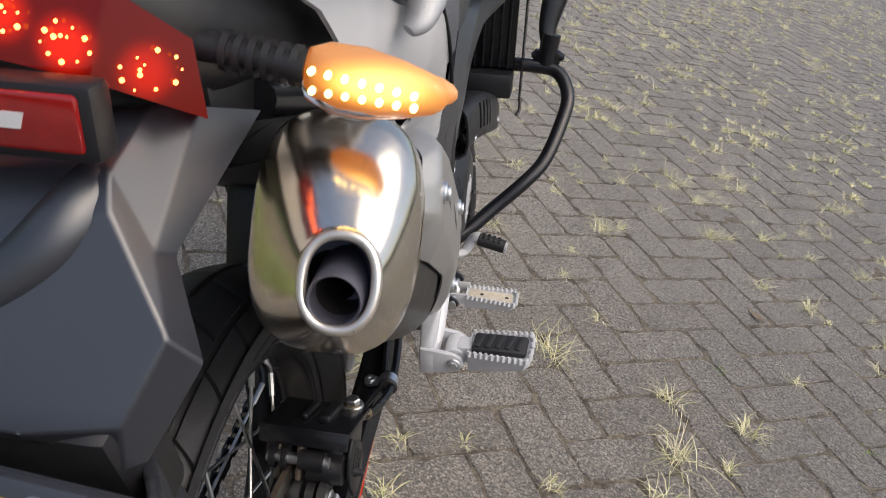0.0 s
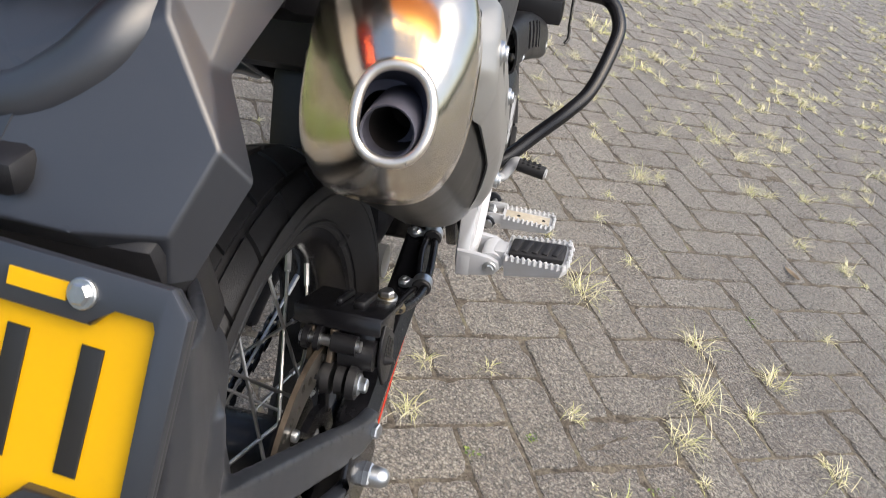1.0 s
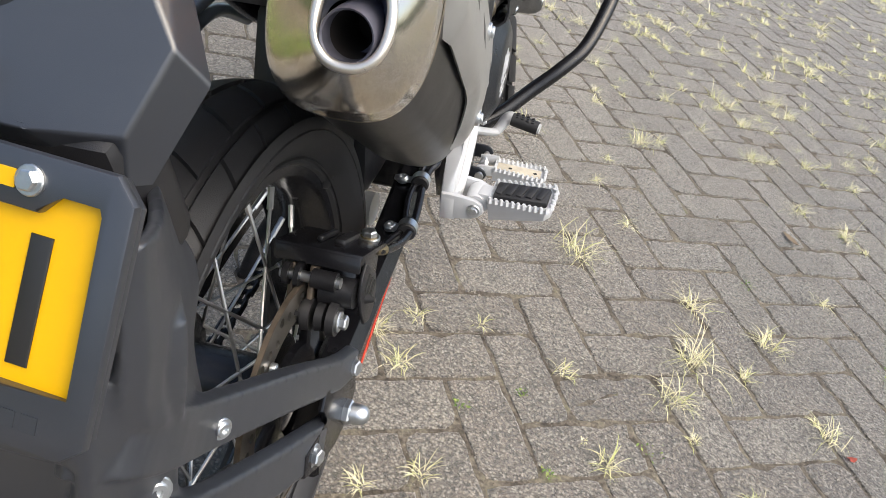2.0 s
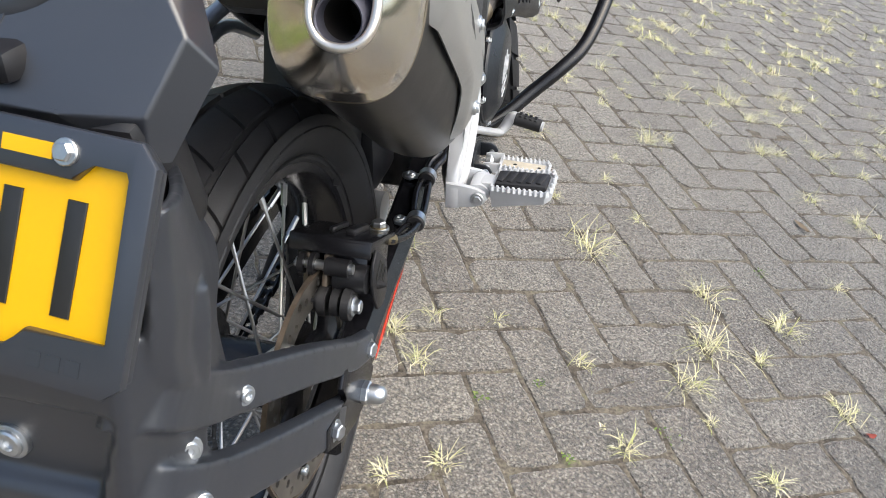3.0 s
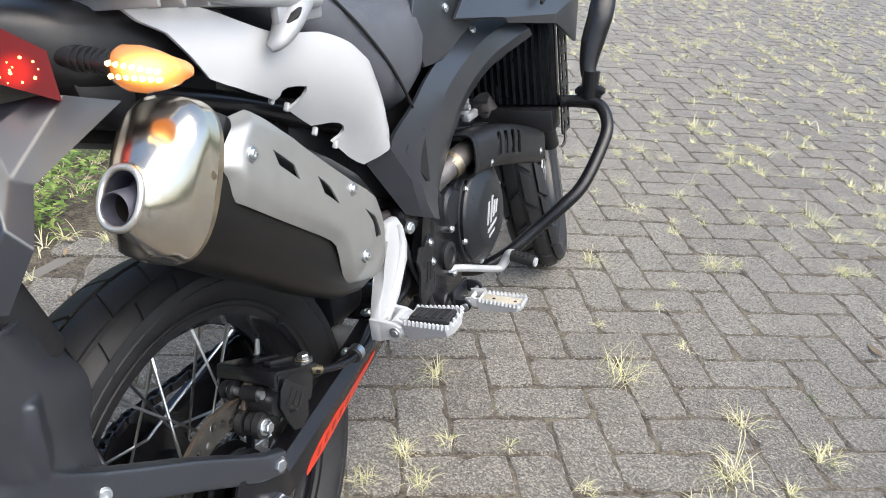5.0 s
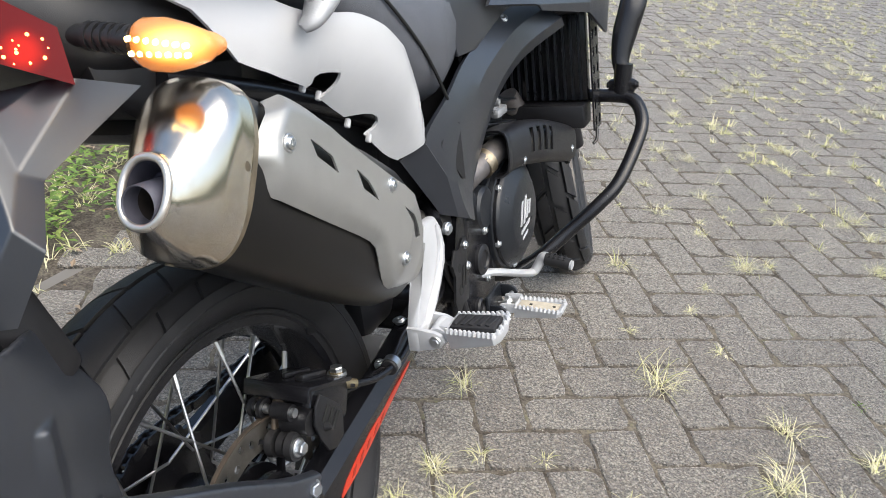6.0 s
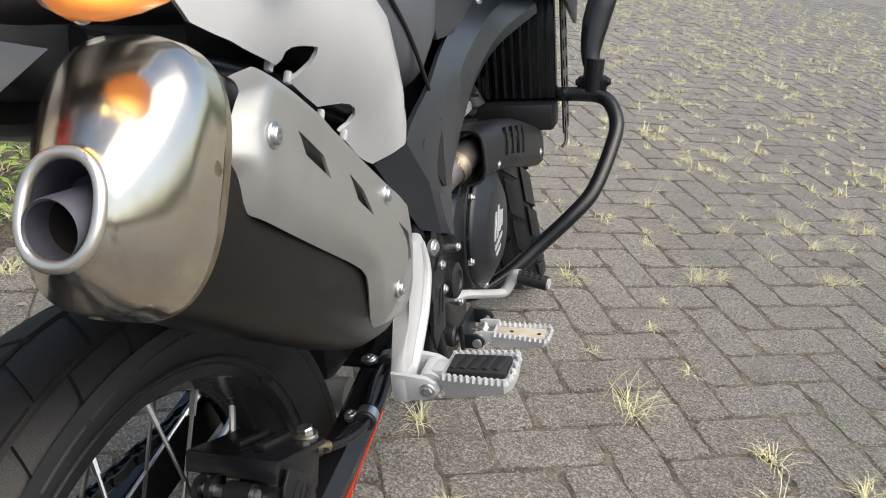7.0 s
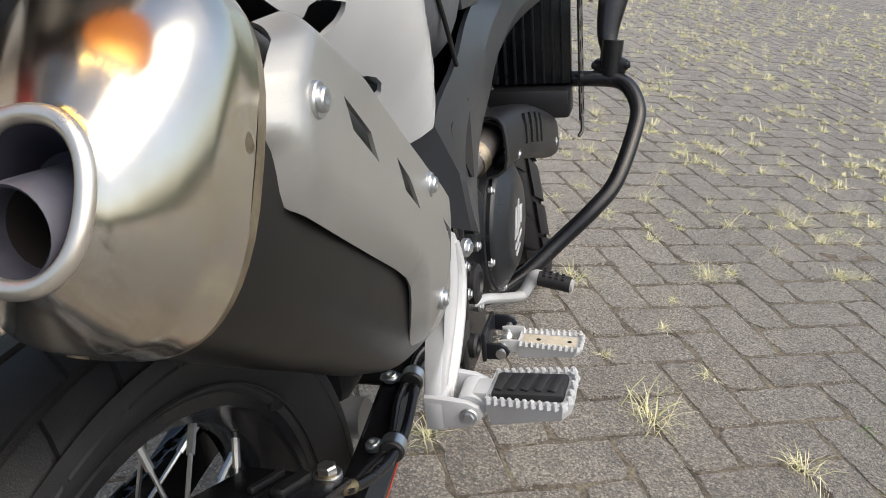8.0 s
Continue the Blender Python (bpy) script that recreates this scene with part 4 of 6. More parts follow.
def header_guard():
    """A half-round black guard along the header, with four slanted slots near its front."""
    bm = bmesh.new()
    line = curve_pts([(0.120, 0.634, 0.529), (0.128, 0.74, 0.518), (0.136, 0.85, 0.488), (0.142, 0.955, 0.452)], 16)
    qs = [-70, -50, -34, -16, 4, 24, 42, 53, 64, 82, 105, 130]
    rows = []
    for i, p in enumerate(line):
        d = (line[min(i + 1, len(line) - 1)] - line[max(i - 1, 0)]).normalized()
        up = (V(0, 0, 1) - d * d.z).normalized()
        rt = d.cross(up)
        r = 0.0395 - 0.004 * abs(i - 24) / 24 + (0.003 if i < 3 else 0.0)
        rows.append([bm.verts.new(p + (rt * math.cos(radians(q)) + up * math.sin(radians(q))) * (r * (math.cos(radians(q - 8)) ** 4 + math.sin(radians(q - 8)) ** 4) ** -0.25) + d * 0.00012 * (q - 10)) for q in qs])
    for i in range(len(line) - 1):
        for j in range(len(qs) - 1):
            if i in (14, 15, 18, 19, 22, 23, 26, 27) and j in (3, 4, 5):
                continue
            bm.faces.new((rows[i][j], rows[i][j + 1], rows[i + 1][j + 1], rows[i + 1][j]))
    bmesh.ops.recalc_face_normals(bm, faces=bm.faces)
    bmesh.ops.solidify(bm, geom=list(bm.faces), thickness=0.003)
    return bm


part("header_guard", header_guard(), BLACK, header, "matt black slotted header guard", 50)
bolt((0.158, 0.695, 0.503), (0.9, 0, -0.4), 0.006, 0.005, header, ZINC, 1.5, socket=True)
bolt((0.174, 0.925, 0.452), (0.9, 0, -0.3), 0.006, 0.005, header, ZINC, 1.5, socket=True)


# ---- foot rests and pedal ----
def peg(c, length, width, drop, rubber, turn, label):
    """A cast foot rest: tray with toothed edges, an optional rubber pad, pointing to the right."""
    m = Matrix.Translation(c) @ turn
    bm = bmesh.new()
    hw = width / 2
    out = [(0.0, -hw * 0.8), (length * 0.9, -hw), (length * 0.99, -hw * 0.6), (length, 0.0), (length * 0.99, hw * 0.6), (length * 0.9, hw), (0.0, hw * 0.8)]
    low = [(x * 0.96, y * 0.8) for x, y in out]
    skin(bm, [[V(x, y, -drop * (0.55 + 0.45 * (1 - x / length))) for x, y in low], [V(x, y, -0.006) for x, y in out], [V(x, y, -0.001) for x, y in out], [V(x * 0.97 + 0.001, y * 0.86, -0.001) for x, y in out], [V(x * 0.97 + 0.001, y * 0.85, -0.005) for x, y in out]])
    body = part("foot_rest", moved(bm, m), ALLOY, moto, label)
    k = 11
    for sy in (-1, 1):
        for i in range(k):
            x = length * (0.04 + 0.88 * i / (k - 1))
            y = sy * hw * (0.76 + 0.2 * i / (k - 1))
            bm = cone(bmesh.new(), (x, y, -0.004), (x, y, 0.0018), 0.0038, 0.0016, 6)
            part("tooth", moved(bm, m), ALLOY, body)
    for i in range(4):
        a = radians(-50 + 100 * i / 3)
        bm = cone(bmesh.new(), (length * 0.965, hw * math.sin(a) * 0.8, -0.004), (length * 0.965, hw * math.sin(a) * 0.8, 0.0018), 0.0038, 0.0016, 6)
        part("tooth", moved(bm, m), ALLOY, body)
    if rubber:
        bm = bmesh.new()
        box(bm, (length * 0.48, 0, -0.0015), (length * 0.84, width * 0.62, 0.008), 0.003)
        pad = part("rubber_pad", moved(bm, m), GRIP, body, "black ribbed rubber pad")
        for i in range(5):
            bm = bmesh.new()
            x = length * (0.17 + 0.155 * i)
            box(bm, (x, 0, 0.0028), (length * 0.1, width * 0.46, 0.0035), 0.0016, pose(0, 0, 0, 0, 0, -12))
            part("rib", moved(bm, m), GRIP, pad)
    else:
        # black discs in the tray floor stand for the dark of its openings
        bm = bmesh.new()
        for x in (0.3, 0.78):
            cone(bm, (length * x, 0.0, -0.006), (length * x, 0.0, -0.0035), 0.003, n=8)
        part("tray_slot", moved(bm, m), SEAM_AND_SHADE, body)
        bm = bmesh.new()
        box(bm, (length * 0.47, 0, -0.0052), (length * 0.84, width * 0.60, 0.003), 0.001)
        part("tray_floor", moved(bm, m), TRAY, body, "cream worn tray floor")
    return body


pp = peg((0.218, 0.224, 0.453), 0.071, 0.048, 0.030, True, pose(0, 0, 0, 6, -5, -4), "cast aluminium passenger foot rest with rubber pad")
bm = bmesh.new()
cone(bm, (0.2035, 0.212, 0.436), (0.2035, 0.2395, 0.439), 0.0125, n=22)
box(bm, (0.213, 0.226, 0.441), (0.018, 0.025, 0.020), 0.004)
part("hinge_block", bm, ALLOY, pp)
bolt((0.2036, 0.2045, 0.4335), (0.05, -1, 0), 0.005, 0.004, pp, ZINC, 1.5)

bm = sheet([(0.266, 0.560), (0.296, 0.558), (0.309, 0.540), (0.315, 0.512), (0.309, 0.490), (0.288, 0.474), (0.267, 0.457), (0.256, 0.438), (0.243, 0.424), (0.230, 0.416), (0.212, 0.420), (0.205, 0.434), (0.212, 0.456), (0.230, 0.484), (0.247, 0.510), (0.254, 0.540)], 0.016, bevel=0.005)
hanger = part("foot_rest_hanger", moved(bm, Matrix.Translation((0.164, 0, 0))), LACQUER, moto, "curved silver passenger foot rest hanger")
bm = tube(bmesh.new(), [(0.180, 0.292, 0.550), (0.1815, 0.294, 0.520), (0.1815, 0.276, 0.485), (0.1815, 0.242, 0.452), (0.180, 0.218, 0.428)], [0.003, 0.005, 0.006, 0.006, 0.004], 10, flat=1.0)
part("hanger_ridge", bm, LACQUER, hanger)
bm = bmesh.new()
for y, dz in ((0.2045, 0.0), (0.2400, 0.005)):
    lug = sheet([(0.166, 0.416 + dz), (0.198, 0.421 + dz), (0.209, 0.425 + dz), (0.2145, 0.4325 + dz), (0.212, 0.441 + dz), (0.203, 0.4455 + dz), (0.185, 0.447 + dz), (0.166, 0.448 + dz)], 0.0065, "y", bevel=0.002)
    join(bm, moved(lug, Matrix.Translation((0, y, 0))))
box(bm, (0.175, 0.224, 0.431), (0.018, 0.040, 0.030), 0.004)
part("hinge_fork", bm, LACQUER, hanger)
bm = tube(bmesh.new(), [(0.158, 0.335, 0.53), (0.13, 0.38, 0.53), (0.10, 0.42, 0.54)], 0.010, 12)
part("hanger_tube", bm, PAINT_BLACK, hanger)
bolt((0.180, 0.325, 0.53), (1, -0.2, 0), 0.006, 0.005, hanger, ZINC)

rp = peg((0.178, 0.552, 0.312), 0.080, 0.042, 0.024, False, pose(0, 0, 0, 0, 2, 0), "cast aluminium rider foot rest with toothed edge")
bm = bmesh.new()
box(bm, (0.138, 0.553, 0.308), (0.006, 0.062, 0.040), 0.002)
for y, z0 in ((0.526, 0.290), (0.580, 0.302)):
    lug = sheet([(0.138, z0), (0.158, z0), (0.166, z0 + 0.004), (0.170, z0 + 0.011), (0.166, z0 + 0.018), (0.158, z0 + 0.022), (0.138, z0 + 0.022)], 0.005, "y", bevel=0.0015)
    join(bm, moved(lug, Matrix.Translation((0, y, 0))))
bracket = part("peg_bracket", bm, ENGINE, rp, "dark grey foot rest bracket")
bm = cone(bmesh.new(), (0.160, 0.521, 0.302), (0.160, 0.588, 0.312), 0.0042, n=12)
part("hinge_pin", bm, ZINC, rp)
bm = cone(bmesh.new(), (0.160, 0.519, 0.3017), (0.160, 0.5215, 0.302), 0.0066, n=20)
part("pin_washer", bm, ZINC, rp)
for y, z in ((0.537, 0.304), (0.566, 0.308)):
    bm = sheet([(0.153, z - 0.007), (0.160, z - 0.009), (0.180, z - 0.008), (0.182, z + 0.008), (0.160, z + 0.008), (0.153, z + 0.006)], 0.005, "y", bevel=0.0018)
    part("hinge_finger", moved(bm, Matrix.Translation((0, y, 0))), ALLOY, rp)
bm = tube(bmesh.new(), [(0.160 + 0.0062 * math.cos(k * 1.05), 0.543 + 0.00072 * k, 0.306 + 0.0062 * math.sin(k * 1.05)) for k in range(26)] + [(0.150, 0.562, 0.303), (0.142, 0.561, 0.302)], 0.0013, 6, 1)
part("return_spring", bm, ZINC, rp, "zinc return spring")

bm = tube(bmesh.new(), [(0.118, 0.545, 0.356), (0.128, 0.580, 0.346), (0.138, 0.640, 0.318), (0.149, 0.708, 0.287), (0.156, 0.720, 0.290), (0.165, 0.724, 0.306), (0.172, 0.722, 0.313), (0.184, 0.720, 0.312)], [0.0085, 0.0085, 0.0085, 0.009, 0.0095, 0.010, 0.010, 0.009], 12, flat=0.8)
pedal = part("brake_pedal", bm, ALLOY, moto, "silver brake pedal with black rubber tip")
bm = bmesh.new()
cone(bm, (0.176, 0.721, 0.311), (0.222, 0.716, 0.304), 0.0115, 0.0115, 16)
part("pedal_rubber", bm, GRIP, pedal, "black knurled rubber")
for k in range(4):
    for j in range(3):
        a = V(0.185 + 0.009 * k, 0.7205 - 0.001 * k, 0.3095 - 0.0014 * k)
        bm = bmesh.new()
        box(bm, a + V(0.0, -0.008 + 0.005 * j, 0.010 + 0.0012 * j), (0.005, 0.0035, 0.003), 0.0008)
        part("knurl", bm, GRIP, pedal)
bm = cone(bmesh.new(), (0.221, 0.716, 0.304), (0.2255, 0.7155, 0.3034), 0.0085, n=14)
part("pedal_end", bm, ALLOY, pedal)

# ---- engine, frame and side plates ----
EC = (0.0, 0.688, 0.412)
bm = bmesh.new()
box(bm, (0.0, 0.69, 0.37), (0.13, 0.33, 0.19), 0.02)
box(bm, (0.0, 0.66, 0.29), (0.15, 0.26, 0.06), 0.02)
engine = part("engine", bm, ENGINE, moto, "dark painted single-cylinder engine")
bm = bmesh.new()
lathe_x(bm, [(0.05, 0.0), (0.05, 0.107), (0.084, 0.107), (0.0855, 0.103), (0.100, 0.103), (0.1015, 0.0985), (0.110, 0.0985), (0.1115, 0.1055), (0.1205, 0.1055), (0.122, 0.1000), (0.131, 0.0990), (0.1335, 0.094), (0.140, 0.091), (0.1425, 0.087), (0.1545, 0.064), (0.1562, 0.060), (0.1572, 0.03), (0.1572, 0.0)], 64, EC)
cover = part("clutch_cover", bm, ENGINE, engine, "round dark clutch cover with a pale emblem")
bm = bmesh.new()
lathe_x(bm, [(0.1325, 0.0955), (0.1375, 0.0955), (0.1375, 0.088), (0.1325, 0.088)], 64, EC)
part("cover_flange", bm, PAINT_BLACK, cover)
for k in range(6):
    a = 2 * math.pi * k / 6 + 0.25
    bolt((0.1365, EC[1] + 0.091 * math.cos(a), EC[2] + 0.091 * math.sin(a)), (1, 0, 0), 0.0045, 0.005, cover, ZINC)
bm = bmesh.new()
box(bm, (0.090, EC[1] - 0.097, EC[2] + 0.022), (0.026, 0.02, 0.052), 0.005, segments=3)
part("barrel_boss", bm, ENGINE, cover)
# emblem as plain slanted bars
for out in ([(0.656, 0.397), (0.663, 0.397), (0.679, 0.436), (0.672, 0.436)], [(0.671, 0.397), (0.678, 0.397), (0.697, 0.441), (0.690, 0.441)], [(0.686, 0.402), (0.693, 0.402), (0.705, 0.430), (0.698, 0.430)],
            [(0.700, 0.405), (0.706, 0.405), (0.716, 0.427), (0.710, 0.427)], [(0.657, 0.382), (0.700, 0.390), (0.703, 0.396), (0.660, 0.388)], [(0.662, 0.371), (0.688, 0.376), (0.690, 0.380), (0.664, 0.375)]):
    bm = sheet(out, 0.0015)
    part("emblem_bar", moved(bm, Matrix.Translation((0.1568, 0, 0))), ALLOY, cover, "pale metal emblem bar")
bm = bmesh.new()
lathe_x(bm, [(0.08, 0.0), (0.08, 0.036), (0.125, 0.036), (0.130, 0.030), (0.131, 0.0)], 36, (0, 0.583, 0.458))
part("filter_cap", bm, ENGINE, engine)
bm = bmesh.new()
lathe_x(bm, [(0.10, 0.0), (0.10, 0.013), (0.15, 0.013), (0.152, 0.010), (0.152, 0.0)], 20, (0, 0.715, 0.515))
part("oil_filler", bm, PAINT_BLACK, engine)
bm = bmesh.new()
box(bm, (0, 0.80, 0.52), (0.13, 0.13, 0.14), 0.012, pose(0, 0, 0, -12, 0, 0))
cyl = part("cylinder", bm, ENGINE, engine)
for k in range(6):
    bm = bmesh.new()
    box(bm, (0, 0.80 + 0.005 * k, 0.475 + 0.02 * k), (0.16, 0.16, 0.005), 0.002, pose(0, 0, 0, -12, 0, 0))
    part("cooling_fin", bm, ENGINE, cyl)
bm = bmesh.new()
box(bm, (0, 0.83, 0.625), (0.14, 0.14, 0.05), 0.015, pose(0, 0, 0, -12, 0, 0))
part("cylinder_head", bm, ENGINE, engine)
bm = bmesh.new()
box(bm, (0.070, 0.775, 0.585), (0.026, 0.06, 0.035), 0.006, pose(0, 0, 0, -12, 0, 0))
box(bm, (0.082, 0.80, 0.560), (0.016, 0.05, 0.016), 0.004)
cone(bm, (0.08, 0.765, 0.585), (0.098, 0.765, 0.585), 0.008, 0.006, 10)
part("head_cover", bm, RACK, engine, "bare cast cylinder head cover")
bm = bmesh.new()
box(bm, (0.0, 0.47, 0.62), (0.22, 0.28, 0.20), 0.03)
box(bm, (0.0, 0.75, 0.70), (0.18, 0.34, 0.12), 0.03)
part("inner_cover", bm, BLACK, moto, "black inner cover under the seat and tank")
bm = sheet([(0.455, 0.295), (0.50, 0.275), (0.59, 0.285), (0.60, 0.33), (0.585, 0.40), (0.575, 0.47), (0.53, 0.52), (0.485, 0.525), (0.47, 0.47), (0.44, 0.42), (0.43, 0.34)], 0.016, bevel=0.004)
plate = part("frame_plate", moved(bm, Matrix.Translation((0.110, 0, 0))), PAINT_BLACK, moto, "black frame side plate with round caps")
for y, z, r in ((0.545, 0.385, 0.025), (0.515, 0.315, 0.015), (0.46, 0.375, 0.018)):
    bm = bmesh.new()
    lathe_x(bm, [(0.125, 0.0), (0.125, r), (0.131, r), (0.134, r * 0.8), (0.134, r * 0.62), (0.131, r * 0.55), (0.131, 0.0)], 30, (0, y, z))
    part("round_cap", bm, BLACK, plate)
for y, z in ((0.570, 0.425), (0.563, 0.345)):
    bolt((0.127, y, z), (1, 0, 0), 0.005, 0.005, plate, ZINC)
bm = sheet([(0.410, 0.354), (0.432, 0.368), (0.450, 0.364), (0.458, 0.398), (0.446, 0.410), (0.462, 0.430), (0.464, 0.460), (0.448, 0.464), (0.434, 0.450), (0.418, 0.456), (0.404, 0.436), (0.414, 0.416), (0.402, 0.382)], 0.004)
heel = part("heel_guard", moved(bm, Matrix.Translation((0.138, 0, 0))), BLACK, moto, "black cut-out heel guard plate")
# holes drawn as black discs on the whole plate, shade put in as colour
for y, z, r in ((0.426, 0.390, 0.009), (0.428, 0.424, 0.007)):
    bm = bmesh.new()
    lathe_x(bm, [(0.1422, 0.0), (0.1422, r)], 16, (0, y, z))
    part("heel_guard_hole", bm, SEAM_AND_SHADE, heel)
# likewise black strips for the shade in the slots
for y in (0.434, 0.445):
    bm = sheet([(y - 0.006, 0.392), (y, 0.390), (y + 0.012, 0.422), (y + 0.006, 0.424)], 0.001, bevel=0)
    part("heel_guard_slot", moved(bm, Matrix.Translation((0.1422, 0, 0))), SEAM_AND_SHADE, heel)
for y, z in ((0.454, 0.450), (0.456, 0.416)):
    bolt((0.142, y, z), (1, 0, 0), 0.0045, 0.005, heel, ZINC)
bm = bmesh.new()
tube(bm, [(0.125, 0.43, 0.43), (0.132, 0.44, 0.38), (0.130, 0.46, 0.33), (0.120, 0.50, 0.29)], 0.006, 10)
tube(bm, [(0.120, 0.41, 0.47), (0.124, 0.42, 0.42), (0.128, 0.45, 0.36), (0.118, 0.49, 0.31)], 0.005, 10)
part("rubber_hoses", bm, GRIP, moto, "black rubber hoses")
bm = bmesh.new()
for sx in (-1, 1):
    tube(bm, [(sx * 0.09, -0.02, 0.80), (sx * 0.095, 0.15, 0.745), (sx * 0.10, 0.34, 0.665), (sx * 0.105, 0.44, 0.60), (sx * 0.11, 0.50, 0.50)], 0.014, 12)
    tube(bm, [(sx * 0.11, 0.50, 0.44), (sx * 0.12, 0.55, 0.62), (sx * 0.11, 0.68, 0.72), (sx * 0.05, 0.95, 0.78)], 0.018, 12)
    tube(bm, [(sx * 0.095, 0.10, 0.745), (sx * 0.10, 0.28, 0.60), (sx * 0.105, 0.42, 0.52)], 0.011, 12)
part("main_frame", bm, PAINT_BLACK, moto, "black tubular frame")
bm = bmesh.new()
box(bm, (0.0, 0.10, 0.745), (0.17, 0.30, 0.07), 0.02, pose(0, 0, 0, -18, 0, 0))
box(bm, (0.0, 0.28, 0.66), (0.18, 0.16, 0.12), 0.02, pose(0, 0, 0, -18, 0, 0))
part("inner_fender", bm, BLACK, moto, "black inner fender under the seat")

def band(pairs, rows, bulge, thick, inside, crease=1.0):
    """A moulded panel swept between two edges, bowed outwards in the middle."""
    bm = bmesh.new()
    grid = []
    for a, b in pairs:
        a, b = V(*a), V(*b)
        grid.append([bm.verts.new(a.lerp(b, k / rows) + V(bulge * math.sin(math.pi * (k / rows) ** crease), 0, 0)) for k in range(rows + 1)])
    for p, q in zip(grid, grid[1:]):
        for k in range(rows):
            bm.faces.new((p[k], p[k + 1], q[k + 1], q[k]))
    bmesh.ops.recalc_face_normals(bm, faces=bm.faces)
    f = max(bm.faces, key=lambda q: q.calc_area())
    if f.normal.dot(f.calc_center_median() - V(*inside)) < 0:
        bmesh.ops.reverse_faces(bm, faces=bm.faces)
    bmesh.ops.solidify(bm, geom=list(bm.faces), thickness=thick)
    return bm


def finer(pairs, steps):
    """Rounds a run of edge pairs off with smooth curves through both edges."""
    return list(zip(curve_pts([a for a, b in pairs], steps), curve_pts([b for a, b in pairs], steps)))


# grey cover over the frame
fc = [((0.146, 0.80, 0.752), (0.192, 0.87, 0.694)), ((0.140, 0.690, 0.742), (0.158, 0.765, 0.668)), ((0.146, 0.58, 0.724), (0.146, 0.700, 0.646)), ((0.152, 0.495, 0.706), (0.141, 0.645, 0.621)), ((0.158, 0.42, 0.678), (0.140, 0.600, 0.592)),
      ((0.154, 0.352, 0.645), (0.140, 0.560, 0.563)), ((0.152, 0.358, 0.600), (0.140, 0.522, 0.530)), ((0.154, 0.380, 0.550), (0.140, 0.500, 0.500)), ((0.156, 0.410, 0.512), (0.140, 0.487, 0.475))]


def facet(t):
    return 0.014 * min(1.0, t / 0.32) * (1.0 if t < 0.72 else (1 - t) / 0.28)


def cover_body():
    bm = bmesh.new()
    ts = (0.0, 0.16, 0.32, 0.52, 0.72, 0.86, 1.0)
    grid = [[bm.verts.new(a.lerp(b, t) + V(facet(t), 0, 0)) for t in ts] for a, b in finer(fc, 4)]
    for p, q in zip(grid, grid[1:]):
        for k in range(len(ts) - 1):
            bm.faces.new((p[k], p[k + 1], q[k + 1], q[k]))
    bmesh.ops.recalc_face_normals(bm, faces=bm.faces)
    f = max(bm.faces, key=lambda q: q.calc_area())
    if f.normal.dot(f.calc_center_median() - V(0, 0.5, 0.6)) < 0:
        bmesh.ops.reverse_faces(bm, faces=bm.faces)
    bmesh.ops.solidify(bm, geom=list(bm.faces), thickness=0.006)
    return bm


frame_cover = part("frame_cover", cover_body(), COVER, moto, "matt grey moulded frame cover", 18)
bolt((0.143, 0.695, 0.737), (0.5, -0.5, 0.8), 0.006, 0.004, frame_cover, ZINC, 1.4, socket=True)
bm = bmesh.new()
inset = [V(0.1642, 0.436, 0.640), V(0.1625, 0.426, 0.643), V(0.1590, 0.384, 0.628), V(0.1585, 0.382, 0.621), V(0.1640, 0.428, 0.562), V(0.1645, 0.434, 0.560)]
skin(bm, [[p - V(0.008, 0, 0) for p in inset], inset])
part("cover_inset", bm, BLACK, frame_cover, "dark sunken inset")
bm = sheet([(0.46, 0.79), (0.485, 0.718), (0.55, 0.715), (0.62, 0.735), (0.71, 0.755), (0.72, 0.86), (0.50, 0.87)], 0.006, bevel=0.002)
tank_side = part("tank_side_panel", moved(bm, Matrix.Translation((0.146, 0, 0))), COVER, moto, "dark grey panel between seat and tank shroud")
for y, z in ((0.575, 0.79), (0.60, 0.835)):
    bolt((0.153, y, z), (1, 0, 0.1), 0.005, 0.004, tank_side, ZINC, socket=True)
fl = [(0.122, 0.330, 0.618), (0.153, 0.342, 0.643), (0.166, 0.372, 0.585), (0.170, 0.385, 0.522), (0.150, 0.372, 0.530), (0.138, 0.352, 0.570)]
part("cover_flank", shell(fl, [(0, 1, 2, 5), (5, 2, 3, 4)], 0.008, 0.002, inside=(0, 0.6, 0.6)), COVER, frame_cover)
# tank shroud above the radiator
tv = [(0.165, 0.582, 0.772), (0.205, 0.690, 0.756), (0.236, 0.882, 0.730), (0.230, 1.060, 0.740), (0.205, 0.99, 0.83), (0.17, 0.66, 0.835), (0.203, 0.715, 0.742), (0.232, 0.893, 0.710), (0.226, 1.040, 0.650)]
tf = [(0, 1, 2, 3, 4, 5), (1, 6, 7, 2), (2, 7, 8, 3)]
shroud = crisp(part("tank_shroud", shell(tv, tf, 0.006, 0.003, inside=(0, 0.85, 0.75)), COVER, moto, "grey vented tank shroud", 60))
# vents are closed: black bars imitate the shade inside them
for k in range(3):
    bm = bmesh.new()
    box(bm, (0.226 - 0.004 * k, 0.86 + 0.03 * k, 0.765 + 0.006 * k), (0.006, 0.07, 0.008), 0.002, pose(0, 0, 0, 14, 0, 0))
    part("shroud_vent", bm, SEAM_AND_SHADE, shroud)
bm = bmesh.new()
rings = []
